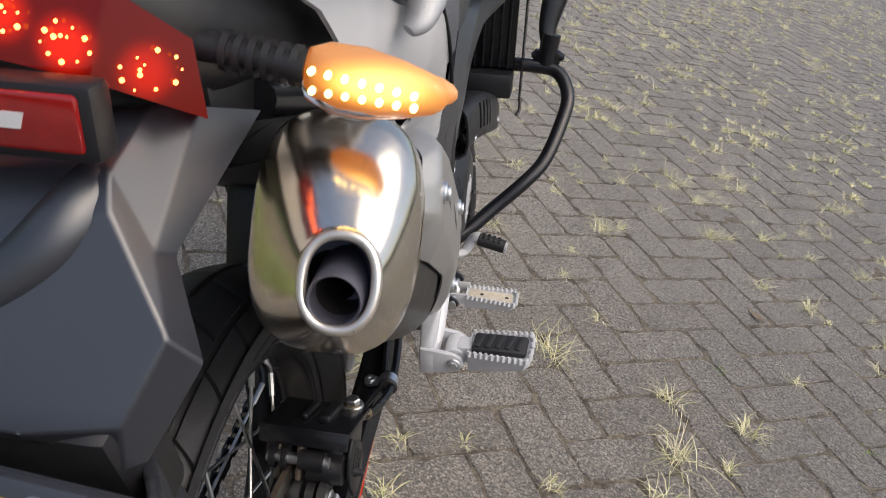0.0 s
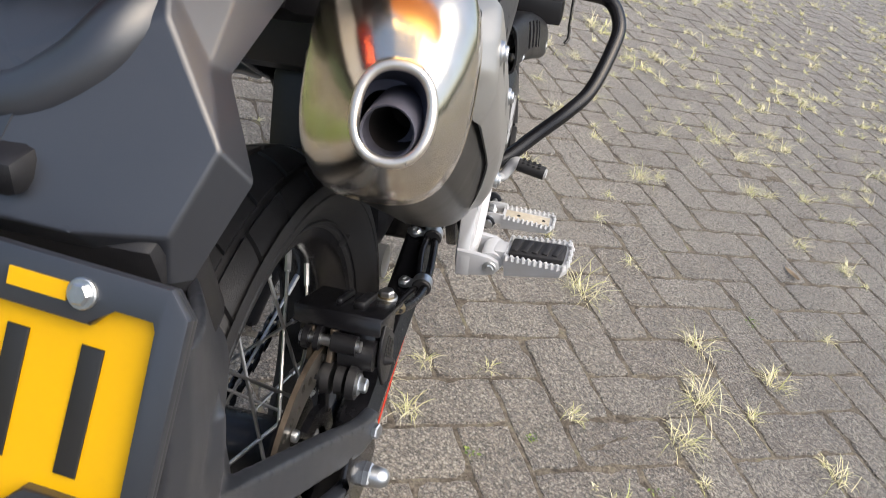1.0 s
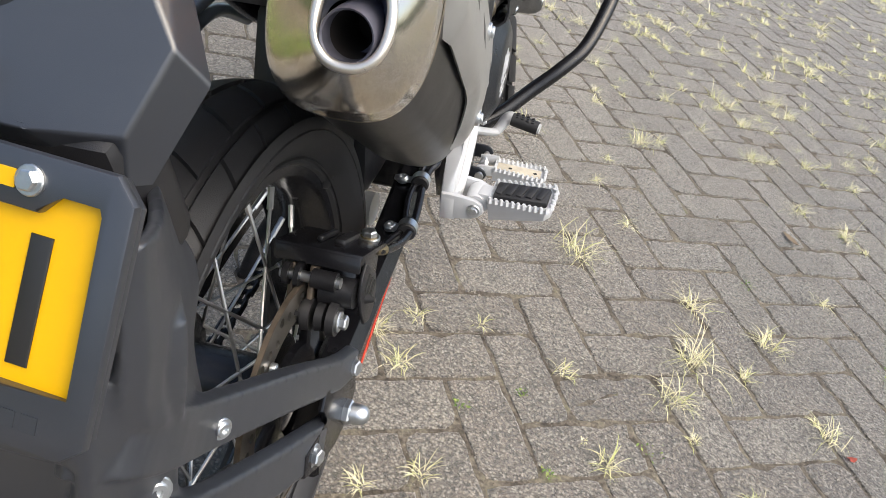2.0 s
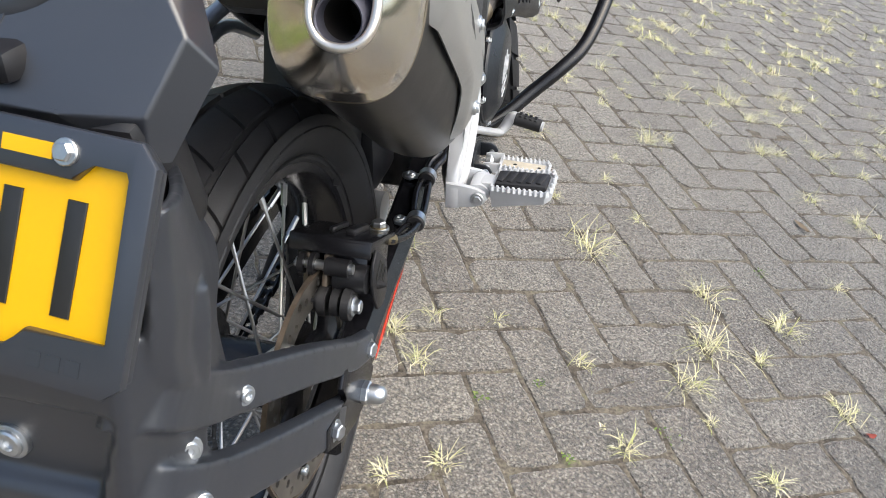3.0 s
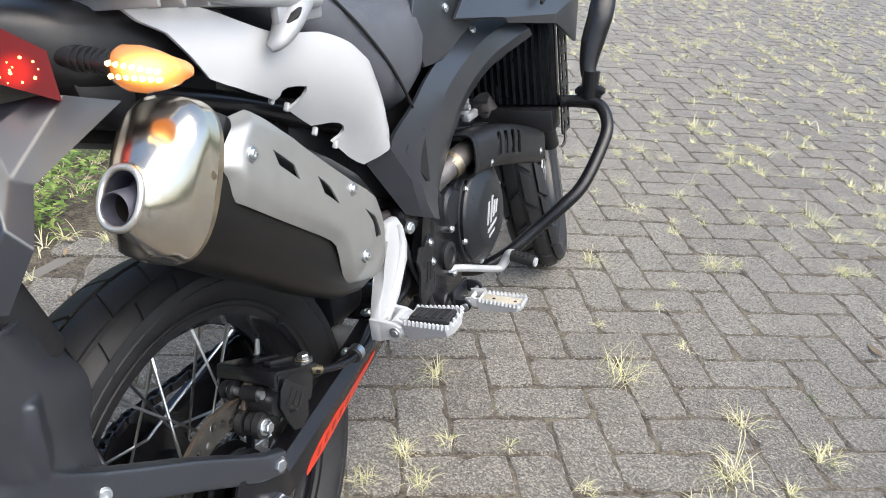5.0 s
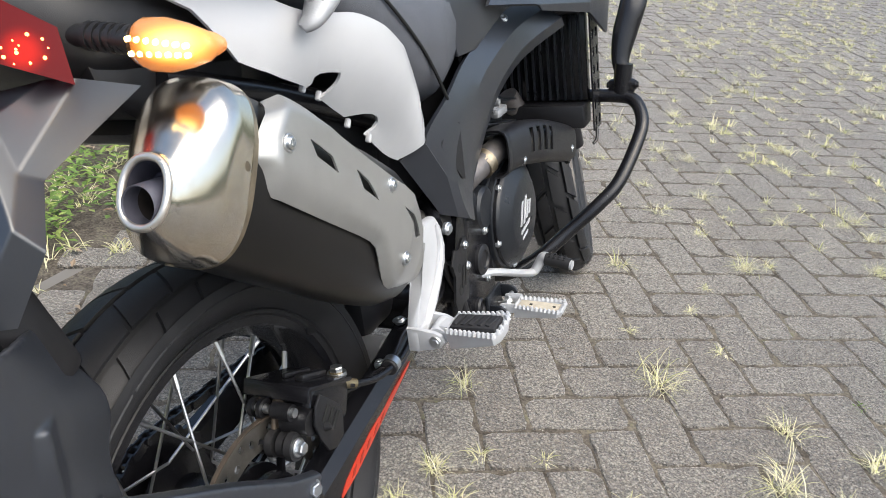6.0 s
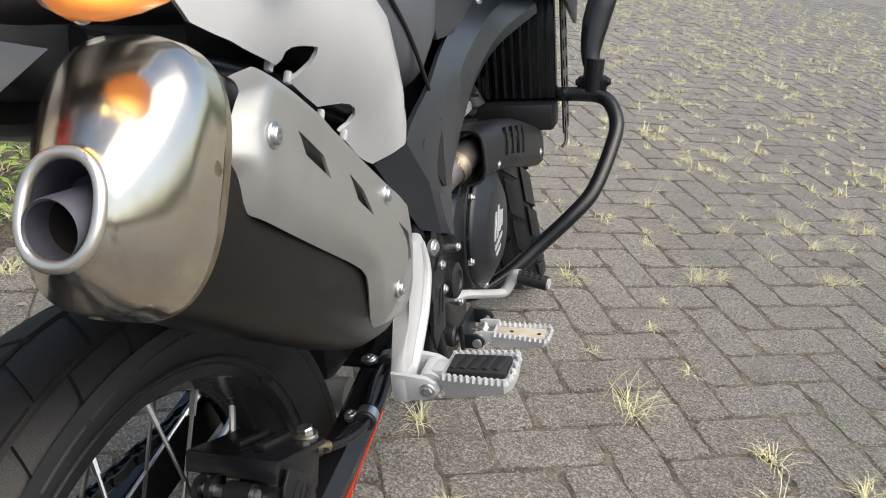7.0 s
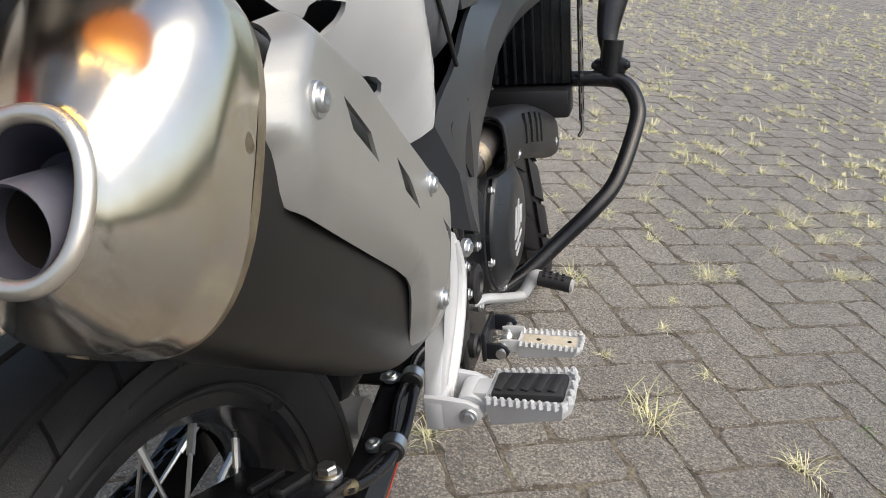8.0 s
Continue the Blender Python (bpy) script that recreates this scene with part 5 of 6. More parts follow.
for y, z, w, h in ((0.46, 0.80, 0.09, 0.05), (0.55, 0.83, 0.13, 0.10), (0.68, 0.86, 0.15, 0.13), (0.85, 0.88, 0.15, 0.13), (0.98, 0.87, 0.11, 0.09)):
    rings.append([V(w * math.copysign(abs(math.cos(a)) ** 0.8, math.cos(a)), y, z + h * math.copysign(abs(math.sin(a)) ** 0.8, math.sin(a))) for a in [2 * math.pi * i / 24 for i in range(24)]])
skin(bm, rings)
part("fuel_tank", bm, PLASTIC, moto, "dark grey fuel tank")

# seat
bm = bmesh.new()
rings = []
for y, zt, zb, w in ((0.16, 0.905, 0.84, 0.10), (0.21, 0.90, 0.80, 0.135), (0.28, 0.875, 0.745, 0.15), (0.36, 0.85, 0.672, 0.16), (0.43, 0.845, 0.656, 0.162), (0.49, 0.855, 0.672, 0.152), (0.58, 0.87, 0.74, 0.11)):
    mid, h = (zt + zb) / 2, (zt - zb) / 2
    rings.append([V(w * math.copysign(abs(math.cos(a)) ** 0.7, math.cos(a)), y, mid + h * math.copysign(abs(math.sin(a)) ** 0.7, math.sin(a))) for a in [2 * math.pi * i / 28 for i in range(28)]])
skin(bm, rings)
seat = part("seat", bm, SEAT, moto, "black vinyl seat with a stitched seam", 60)
bm = tube(bmesh.new(), [(0.140, 0.262, 0.858), (0.156, 0.306, 0.808), (0.1605, 0.366, 0.745), (0.159, 0.418, 0.676)], 0.0022, 8)
part("seam", bm, SEAM_AND_SHADE, seat)

# white side panel, swept from the tail to its tip beside the frame cover
sp = [((0.118, -0.040, 0.885), (0.120, -0.030, 0.873)), ((0.126, 0.0, 0.882), (0.129, 0.0, 0.855)), ((0.137, 0.04, 0.873), (0.136, 0.035, 0.813)), ((0.147, 0.087, 0.850), (0.147, 0.087, 0.787)), ((0.152, 0.112, 0.838), (0.152, 0.114, 0.765)),
      ((0.155, 0.128, 0.833), (0.153, 0.130, 0.772)), ((0.158, 0.150, 0.829), (0.153, 0.158, 0.770)), ((0.160, 0.165, 0.826), (0.145, 0.166, 0.745)), ((0.162, 0.19, 0.822), (0.130, 0.182, 0.727)), ((0.163, 0.22, 0.812), (0.118, 0.228, 0.704)),
      ((0.163, 0.25, 0.799), (0.112, 0.256, 0.695)), ((0.162, 0.27, 0.786), (0.113, 0.269, 0.690)), ((0.161, 0.283, 0.777), (0.115, 0.283, 0.700)), ((0.160, 0.295, 0.768), (0.115, 0.296, 0.695)), ((0.159, 0.308, 0.752), (0.113, 0.310, 0.672)),
      ((0.159, 0.325, 0.72), (0.112, 0.330, 0.645)), ((0.157, 0.338, 0.69), (0.114, 0.342, 0.625)), ((0.150, 0.350, 0.645), (0.116, 0.350, 0.611))]
sp = [((a[0] + 0.008 * min(1, max(0, (a[1] - 0.06) / 0.12), max(0, (0.345 - a[1]) / 0.05)), a[1], a[2]), b) for a, b in sp]
DROP = ((0.0, 0.0), (0.06, 0.005), (0.10, 0.03), (0.13, 0.045), (0.15, 0.045), (0.19, 0.03), (0.24, 0.029), (0.32, 0.031), (0.36, 0.04), (0.4, 0.04))
# the lower edge with its two leaf-shaped notches, from the tip back to the tail
LOWER = [(0.3456, 0.641), (0.3165, 0.6235), (0.289, 0.6415), (0.263, 0.661), (0.242, 0.6775), (0.2465, 0.680), (0.255, 0.682), (0.2585, 0.688), (0.2525, 0.6965), (0.240, 0.7035), (0.2265, 0.7075), (0.2075, 0.7105), (0.192, 0.7128), (0.1695, 0.7295), (0.153, 0.7425), (0.159, 0.748), (0.1645, 0.754), (0.167, 0.761), (0.1655, 0.7665), (0.151, 0.770),
         (0.139, 0.7713), (0.133, 0.769), (0.133, 0.763), (0.1275, 0.760), (0.103, 0.771), (0.0785, 0.7815), (0.050, 0.7945), (0.029, 0.806), (0.012, 0.832), (-0.005, 0.857), (-0.030, 0.873)]


def between(table, v):
    for (a, p), (b, q) in zip(table, table[1:]):
        if v <= b:
            return p + (q - p) * max(0.0, (v - a) / (b - a))
    return table[-1][1]


def panel():
    """The side panel: one smooth skin, cut along its notched lower edge."""
    top = curve_pts([a for a, b in sp], 2)
    bm = cut_sheet([(p.y, p.z) for p in top] + LOWER, [], 36, 30)
    edge_x, edge_z = [(p.y, p.x) for p in top], [(p.y, p.z) for p in top]
    for v in bm.verts:
        y, z = v.co.x, v.co.y
        d = max(0.0, between(edge_z, y) - z)
        x = between(edge_x, y) - between(DROP, y) * (d / 0.1) ** 1.5 + 0.009 * math.sin(math.pi * min(1.0, d / 0.11))
        v.co = V(x, y, z)
    bmesh.ops.recalc_face_normals(bm, faces=bm.faces)
    bmesh.ops.solidify(bm, geom=list(bm.faces), thickness=0.004)
    return bm


side = part("side_panel", panel(), WHITE, moto, "glossy white side panel with notched lower edge", 50)
for y, z in ((0.130, 0.760), (0.156, 0.745), (0.203, 0.703), (0.2435, 0.674)):
    bm = bmesh.new()
    box(bm, (0.133, y, z), (0.006, 0.007, 0.011), 0.002, pose(0, 0, 0, -35, 0, 0))
    part("panel_clip", bm, WHITE, side)
bolt((0.116, -0.035, 0.822), (1, -0.5, -0.3), 0.005, 0.005, moto, ZINC, socket=True)

# luggage rack
bm = bmesh.new()
box(bm, (0, 0.055, 0.905), (0.29, 0.23, 0.009), 0.004, pose(0, 0, 0, -7, 0, 0))
rack = part("luggage_rack", bm, RACK, moto, "cast silver luggage rack with ribs")
for sx in (-1, 1):
    bm = tube(bmesh.new(), [(sx * 0.140, -0.075, 0.918), (sx * 0.154, -0.04, 0.906), (sx * 0.165, 0.0, 0.894), (sx * 0.170, 0.07, 0.876), (sx * 0.176, 0.13, 0.866), (sx * 0.180, 0.175, 0.858), (sx * 0.165, 0.195, 0.862)], 0.0085, 12)
    part("side_rail", bm, RACK, rack)
    for k in range(7):
        y = -0.045 + 0.032 * k
        bm = bmesh.new()
        box(bm, (sx * 0.118, y, 0.894 - 0.14 * (y + 0.02)), (0.098, 0.0045, 0.026), 0.0018)
        part("rack_rib", bm, RACK, rack)
    bm = tube(bmesh.new(), [(sx * 0.160, 0.175, 0.868), (sx * 0.170, 0.150, 0.858), (sx * 0.1755, 0.125, 0.843), (sx * 0.1745, 0.106, 0.829), (sx * 0.168, 0.096, 0.822)], [0.022, 0.020, 0.017, 0.012, 0.006], 16, flat=0.7)
    foot = part("rack_foot", bm, RACK, rack)
    # solid black piece on the foot, painted shade of a hollow
    bm = tube(bmesh.new(), [(sx * 0.180, 0.112, 0.842), (sx * 0.184, 0.124, 0.849), (sx * 0.184, 0.138, 0.856)], [0.003, 0.0075, 0.004], 12, flat=0.6)
    part("foot_hollow", bm, SEAM_AND_SHADE, foot)
    bm = bmesh.new()
    box(bm, (sx * 0.172, 0.150, 0.850), (0.012, 0.085, 0.022), 0.005, pose(0, 0, 0, -4, 0, 0))
    part("grab_handle", bm, RACK, rack)
bm = tube(bmesh.new(), [(-0.140, -0.075, 0.918), (-0.06, -0.095, 0.925), (0.06, -0.095, 0.925), (0.140, -0.075, 0.918)], 0.012, 12)
part("rear_rail", bm, RACK, rack)

# ---- tail ----
bm = bmesh.new()
rings = []
for y, zc, w, h in ((-0.125, 0.876, 0.055, 0.028), (-0.105, 0.864, 0.080, 0.040), (-0.08, 0.856, 0.096, 0.048), (-0.03, 0.852, 0.106, 0.046), (0.10, 0.835, 0.118, 0.045)):
    rings.append([V(w * math.copysign(abs(math.cos(a)) ** 0.6, math.cos(a)), y, zc + h * math.copysign(abs(math.sin(a)) ** 0.6, math.sin(a))) for a in [2 * math.pi * i / 28 for i in range(28)]])
skin(bm, rings)
tail = part("tail_cover", bm, BLACK, moto, "black tail cover")
bm = bmesh.new()
skin(bm, [[V(x, y, z) for y, z in ((-0.088, 0.835), (-0.080, 0.800), (-0.050, 0.775), (0.02, 0.772), (0.10, 0.775), (0.11, 0.835))] for x in (-0.088, 0.088)])
bmesh.ops.bevel(bm, geom=list(bm.edges), offset=0.006, segments=2, affect="EDGES", profile=0.5)
part("tail_underside", bm, BLACK, tail, "matt black tail underside")
lv = [(0.0, -0.160, 0.862), (0.055, -0.152, 0.850), (0.098, -0.112, 0.820), (0.092, -0.108, 0.862), (0.066, -0.138, 0.893), (0.0, -0.150, 0.906)]
lf = [(0, 1, 4, 5), (1, 2, 3, 4)]
for sx in (1, -1):
    bm = shell([(sx * x, y, z) for x, y, z in lv], lf, 0.012, 0.002, inside=(0, 0, 0.86))
    part("tail_light_lens", bm, DARKRED, tail, "glowing red tail light lens")
rnd_l = random.Random(8)
for sx in (1, -1):
    for k, (x, y, z) in enumerate(LAMPS):
        slope = -0.14 if x < 0.055 else -0.93
        for j in range(12):
            a, r = 2 * math.pi * j / 9 + k, (0.012 if j < 9 else 0.005) * rnd_l.uniform(0.85, 1.1)
            dx, dz = r * math.cos(a), r * 0.85 * math.sin(a)
            c = V(sx * (x + dx), y + 0.0022 - slope * dx, z + dz)
            bm = bmesh.new()
            bmesh.ops.create_icosphere(bm, subdivisions=1, radius=0.0008 + 0.0004 * (j % 3), matrix=Matrix.Translation(c))
            part("lamp_diode", bm, LED, tail)
# red reflector with plain pale bars
bm = bmesh.new()
box(bm, (0, -0.172, 0.838), (0.150, 0.020, 0.040), 0.005)
refl_base = part("reflector_base", bm, BLACK, tail)
bm = bmesh.new()
box(bm, (0, -0.182, 0.839), (0.136, 0.006, 0.029), 0.0025)
part("reflector", bm, REDLENS, refl_base, "red rear reflector with pale emblem bars")
for x0, x1 in ((-0.046, -0.034), (-0.03, -0.014), (-0.008, 0.006), (0.010, 0.022), (0.028, 0.042)):
    bm = sheet([(x0, 0.836), (x1 - 0.003, 0.836), (x1, 0.844), (x0 + 0.003, 0.844)], -0.001, "y", bevel=0)
    part("emblem_bar", moved(bm, Matrix.Translation((0, -0.1852, 0))), MARKWHITE, refl_base)

# grey tail mudguard: facets from the lamp down to its lip
hv = [(0.063, -0.109, 0.824), (0.089, -0.102, 0.823), (0.106, -0.055, 0.806), (0.094, -0.160, 0.761), (0.093, -0.179, 0.772), (0.069, -0.168, 0.811), (0.075, -0.184, 0.797), (0.111, -0.210, 0.743), (0.122, -0.198, 0.722), (0.092, -0.233, 0.702), (0.050, -0.252, 0.709),
      (0.0, -0.205, 0.775), (0.0, -0.254, 0.712), (0.088, -0.232, 0.674), (0.095, -0.219, 0.670), (0.0, -0.150, 0.815), (0.0, -0.238, 0.690), (0.066, -0.234, 0.686)]
hf = [(15, 0, 5, 11), (0, 1, 4, 5), (1, 2, 3, 4), (5, 4, 7, 6), (4, 3, 8, 7), (11, 5, 6), (11, 6, 7, 9, 10, 12), (7, 8, 14, 13, 9), (10, 9, 17), (12, 10, 17, 16), (9, 13, 17)]
bm = bmesh.new()
full_v = [V(*p) for p in hv] + [V(-p[0], p[1], p[2]) for p in hv]
full_f = hf + [tuple(i + len(hv) for i in f[::-1]) for f in hf]
bm.free()
fender_bm = shell(full_v, full_f, 0.004, 0.0025, inside=(0, 0, 0.72))
bmesh.ops.remove_doubles(fender_bm, verts=fender_bm.verts, dist=1e-5)
tail_guard = crisp(part("tail_mudguard", fender_bm, PLASTIC, moto, "faceted dark grey tail mudguard", 60))
bm = tube(bmesh.new(), [(-0.058, -0.105, 0.799), (-0.058, -0.150, 0.797), (-0.052, -0.182, 0.786), (-0.032, -0.199, 0.765), (0.0, -0.208, 0.750), (0.032, -0.199, 0.765), (0.052, -0.182, 0.786), (0.058, -0.150, 0.797), (0.058, -0.105, 0.799)], 0.0175, 16)
part("rolled_edge", bm, PLASTIC, tail_guard)
bm = bmesh.new()
box(bm, (-0.01, -0.232, 0.730), (0.075, 0.04, 0.02), 0.006)
part("plate_lamp", bm, BLACK, tail_guard, "black number plate lamp")

bm = bmesh.new()
box(bm, (0, -0.205, 0.655), (0.18, 0.05, 0.11), 0.012, pose(0, 0, 0, 18, 0, 0))
part("plate_bracket", bm, BLACK, tail_guard, "black bracket under the mudguard")

# right rear indicator, lit
bm = bmesh.new()
tube(bm, [(0.085, -0.085, 0.853), (0.12, -0.089, 0.850), (0.150, -0.092, 0.846)], [0.012, 0.009, 0.011], 16, flat=0.8)
stalk = part("indicator", bm, GRIP, moto, "lit amber indicator with clear lens on a ribbed stalk")
for k in range(6):
    x = 0.10 + 0.008 * k
    bm = cone(bmesh.new(), (x, -0.087 - 0.05 * (x - 0.1), 0.8515 - 0.11 * (x - 0.1)), (x + 0.004, -0.087 - 0.05 * (x - 0.1), 0.851 - 0.11 * (x - 0.1)), 0.0115, n=16)
    part("stalk_rib", bm, GRIP, stalk)


def pod(scale, x0, shift):
    rings = []
    for t, ry, rz in ((0.0, 0.35, 0.45), (0.04, 0.7, 0.75), (0.2, 0.95, 1.0), (0.45, 1.0, 1.0), (0.7, 0.8, 0.8), (0.9, 0.58, 0.55), (0.97, 0.4, 0.35), (1.0, 0.15, 0.15)):
        c = V(x0 + 0.082 * t, -0.092 - 0.010 * t + shift, 0.844 - 0.003 * t)
        rings.append([c + V(0, 0.016 * ry * scale * math.cos(a), 0.0195 * rz * scale * math.sin(a)) for a in [2 * math.pi * i / 20 for i in range(20)]])
    return rings


bm = bmesh.new()
skin(bm, pod(1.0, 0.146, 0.0))
glass = part("indicator_lens", bm, CLEAR, stalk, "clear indicator lens", 60)
glass.visible_shadow = False
bm = bmesh.new()
skin(bm, pod(0.70, 0.150, 0.0055))
part("reflector_bowl", bm, BOWL, stalk)
for k in range(7):
    for j in range(2):
        t = (k + 0.7) / 8
        bm = cone(bmesh.new(), (0.149 + 0.075 * t, -0.1075 - 0.009 * t, 0.840 - 0.003 * t + 0.011 * j * (1 - 0.5 * t)), (0.149 + 0.075 * t, -0.104 - 0.009 * t, 0.840 - 0.003 * t + 0.011 * j * (1 - 0.5 * t)), 0.0021, n=10)
        part("indicator_diode", bm, AMBER, stalk)

# ---- hugger with number plate ----
PN = V(0, -0.086, 0.042).normalized()          # outward normal of the plate: back and up
PU = V(0, 0.042, 0.086).normalized()           # up along the plate
PC = V(-0.001, -0.308, 0.662)
PROLL = radians(4.5)
PX = V(1, 0, 0) * math.cos(PROLL) - PU * math.sin(PROLL)
PU = PU * math.cos(PROLL) + V(1, 0, 0) * math.sin(PROLL)


def onplate(x, u, out=0.0):
    return PC + PX * x + PU * u + PN * out


def plate_sheet(outline, thick, out, bevel=0.001):
    bm = sheet(outline, thick, "z", bevel=bevel)
    m = Matrix((PX, PU, PN)).transposed().to_4x4()
    return moved(bm, Matrix.Translation(PC + PN * out) @ m)


def prong(bm, pts, h, t):
    """A bent flat bar that widens into the carrier."""
    line = curve_pts(pts, 5)
    rings = []
    for i, p in enumerate(line):
        k = i / (len(line) - 1)
        d = (line[min(i + 1, len(line) - 1)] - line[max(i - 1, 0)]).normalized()
        up = (V(0, 0.42, 1) - d * d.dot(V(0, 0.42, 1))).normalized()
        o = d.cross(up).normalized()
        hh = h[0] + (h[1] - h[0]) * k
        rings.append([p + up * hh * a + o * t * b for a, b in ((-0.5, -0.35), (-0.42, 0.5), (0.42, 0.5), (0.5, -0.35), (0.4, -0.5), (-0.4, -0.5))])
    skin(bm, rings)


def carrier():
    """The number plate carrier: a bowed body with a recessed panel, two side wings and two prongs, moulded in one."""
    bm = bmesh.new()
    zs = [0.600 - 0.005 * k for k in range(47)]
    us = [-1 + k / 20 for k in range(41)]
    def step(v, e0, e1):
        t = min(1.0, max(0.0, (v - e0) / (e1 - e0)))
        return t * t * (3 - 2 * t)
    front, back = [], []
    for z in zs:
        w = 0.098 + 0.020 * step(z, 0.44, 0.59)
        y0 = -0.316 + 0.10 * max(0.0, z - 0.57) - 0.05 * max(0.0, 0.42 - z)
        fr, bk = [], []
        for u in us:
            x = w * u
            turn = 0.075 * step(abs(u), 0.80, 1.0) ** 1.5
            half = 0.062 + 0.34 * (z - 0.478)
            dent = 0.015 * (1 - step(abs(x), half - 0.001, half + 0.006)) * step(z, 0.472, 0.480) * (1 - step(z, 0.548, 0.555))
            fr.append(V(x, y0 + turn + dent, z))
            bk.append(V(x * 0.9, y0 + turn + dent + 0.016, z))
        front.append(fr)
        back.append(bk)
    skin(bm, [f + b[::-1] for f, b in zip(front, back)])
    for sx in (1, -1):
        wp = [((0.117, -0.283, 0.674), (0.083, -0.196, 0.661)), ((0.115, -0.288, 0.645), (0.078, -0.172, 0.612)), ((0.113, -0.291, 0.615), (0.076, -0.153, 0.578)), ((0.111, -0.293, 0.600), (0.076, -0.152, 0.550)), ((0.108, -0.294, 0.585), (0.077, -0.167, 0.515)), ((0.104, -0.290, 0.560), (0.080, -0.168, 0.466))]
        b2 = band([((sx * p[0], p[1], p[2]), (sx * q[0], q[1], q[2])) for p, q in finer(wp, 4)], 8, sx * 0.013, 0.008, (0, -0.2, 0.58), 0.7)
        me = bpy.data.meshes.new("wing")
        b2.to_mesh(me)
        b2.free()
        bm.from_mesh(me)
        bpy.data.meshes.remove(me)
    prong(bm, [(0.080, -0.300, 0.560), (0.098, -0.283, 0.545), (0.101, -0.250, 0.514), (0.101, -0.200, 0.478), (0.116, -0.10, 0.420), (0.124, -0.02, 0.368), (0.126, 0.028, 0.345)], (0.052, 0.032), 0.016)
    prong(bm, [(0.066, -0.303, 0.478), (0.088, -0.296, 0.470), (0.098, -0.275, 0.450), (0.103, -0.235, 0.420), (0.113, -0.16, 0.376), (0.122, -0.085, 0.335), (0.122, -0.04, 0.306)], (0.052, 0.044), 0.016)
    web = [(-0.300, 0.530), (-0.250, 0.500), (-0.232, 0.478), (-0.246, 0.440), (-0.300, 0.455)]
    skin(bm, [[V(x, y, z) for y, z in web] for x in (0.076, 0.090)])
    return bm


hug = part("hugger_carrier", carrier(), PLASTIC, moto, "dark grey plastic number plate carrier")
melt = hug.modifiers.new("moulding", "REMESH")
melt.mode, melt.voxel_size, melt.use_smooth_shade = "VOXEL", 0.0022, True
soft = hug.modifiers.new("fillet", "SMOOTH")
soft.factor, soft.iterations = 0.5, 5
bm = sheet([(0.03, 0.345), (0.01, 0.362), (-0.05, 0.375), (-0.06, 0.36), (-0.045, 0.335), (-0.075, 0.345), (-0.10, 0.345), (-0.105, 0.322), (-0.07, 0.300), (-0.03, 0.285), (0.01, 0.285), (0.035, 0.305)], 0.006, bevel=0.002)
part("axle_bracket", moved(bm, Matrix.Translation((0.1245, 0, 0))), PAINT_BLACK, hug)
bolt((0.131, 0.014, 0.351), (1, -0.2, 0.1), 0.0078, 0.009, hug)
bolt((0.129, -0.084, 0.330), (1, -0.2, 0.1), 0.0078, 0.009, hug)
bolt((0.109, -0.199, 0.473), (1, -0.5, 0.2), 0.0055, 0.005, hug, socket=True)
bolt((0.103, -0.252, 0.415), (1, -0.5, 0.2), 0.0055, 0.005, hug, socket=True)
bolt((0.108, -0.272, 0.441), (0.9, -0.6, 0.2), 0.0050, 0.005, hug, socket=True)
bolt((0.0935, -0.258, 0.472), (0.8, -0.6, 0.2), 0.0078, 0.005, hug, socket=True)
bolt((0.002, -0.303, 0.503), (0, -1, 0.1), 0.010, 0.005, hug, socket=True, flange=1.3)
# plate frame with its clamped corners, plate and bars
fo = [(-0.128, -0.052), (-0.120, -0.060), (0.120, -0.060), (0.129, -0.052), (0.131, 0.056), (0.121, 0.067), (-0.121, 0.067), (-0.131, 0.056)]
pf_ = part("plate_frame", plate_sheet(fo, 0.006, -0.004), PLASTIC, hug, "dark grey number plate frame")
bm = plate_sheet([(-0.131, 0.030), (-0.121, 0.030), (-0.119, 0.050), (-0.104, 0.054), (-0.094, 0.044), (-0.045, 0.044), (-0.035, 0.052), (0.035, 0.052), (0.045, 0.044), (0.090, 0.044), (0.100, 0.055), (0.119, 0.055), (0.121, 0.050), (0.121, -0.034), (0.074, -0.034), (0.064, -0.046), (-0.064, -0.046), (-0.074, -0.034), (-0.121, -0.034), (-0.121, 0.0), (-0.131, 0.0), (-0.131, -0.052), (-0.121, -0.061), (0.121, -0.061), (0.131, -0.053), (0.133, 0.058), (0.123, 0.069), (-0.123, 0.069), (-0.133, 0.058)], 0.007, 0.0035, 0.0015)
part("frame_lip", bm, PLASTIC, pf_)
tagged(part("number_plate", plate_sheet([(-0.122, -0.050), (0.122, -0.050), (0.122, 0.058), (-0.122, 0.058)], 0.0016, 0.0032, 0.0), YELLOW, pf_), "yellow number plate with plain black bars")
for x0 in (-0.104, -0.068, -0.030, 0.010, 0.048, 0.084):
    bm = plate_sheet([(x0, -0.026), (x0 + 0.011, -0.026), (x0 + 0.013, 0.034), (x0 + 0.002, 0.034)], 0.0014, 0.0048, 0.0006)
    part("plate_bar", bm, MARK, pf_)
p = onplate(0.085, 0.057, 0.0105)
bolt(p, PN, 0.0050, 0.005, pf_, ZINC, 1.4)
bm = plate_sheet([(0.050, 0.052), (0.078, 0.052), (0.078, 0.060), (0.050, 0.060)], 0.0012, 0.0102, 0.0)
part("frame_slot", bm, YELLOW, pf_)
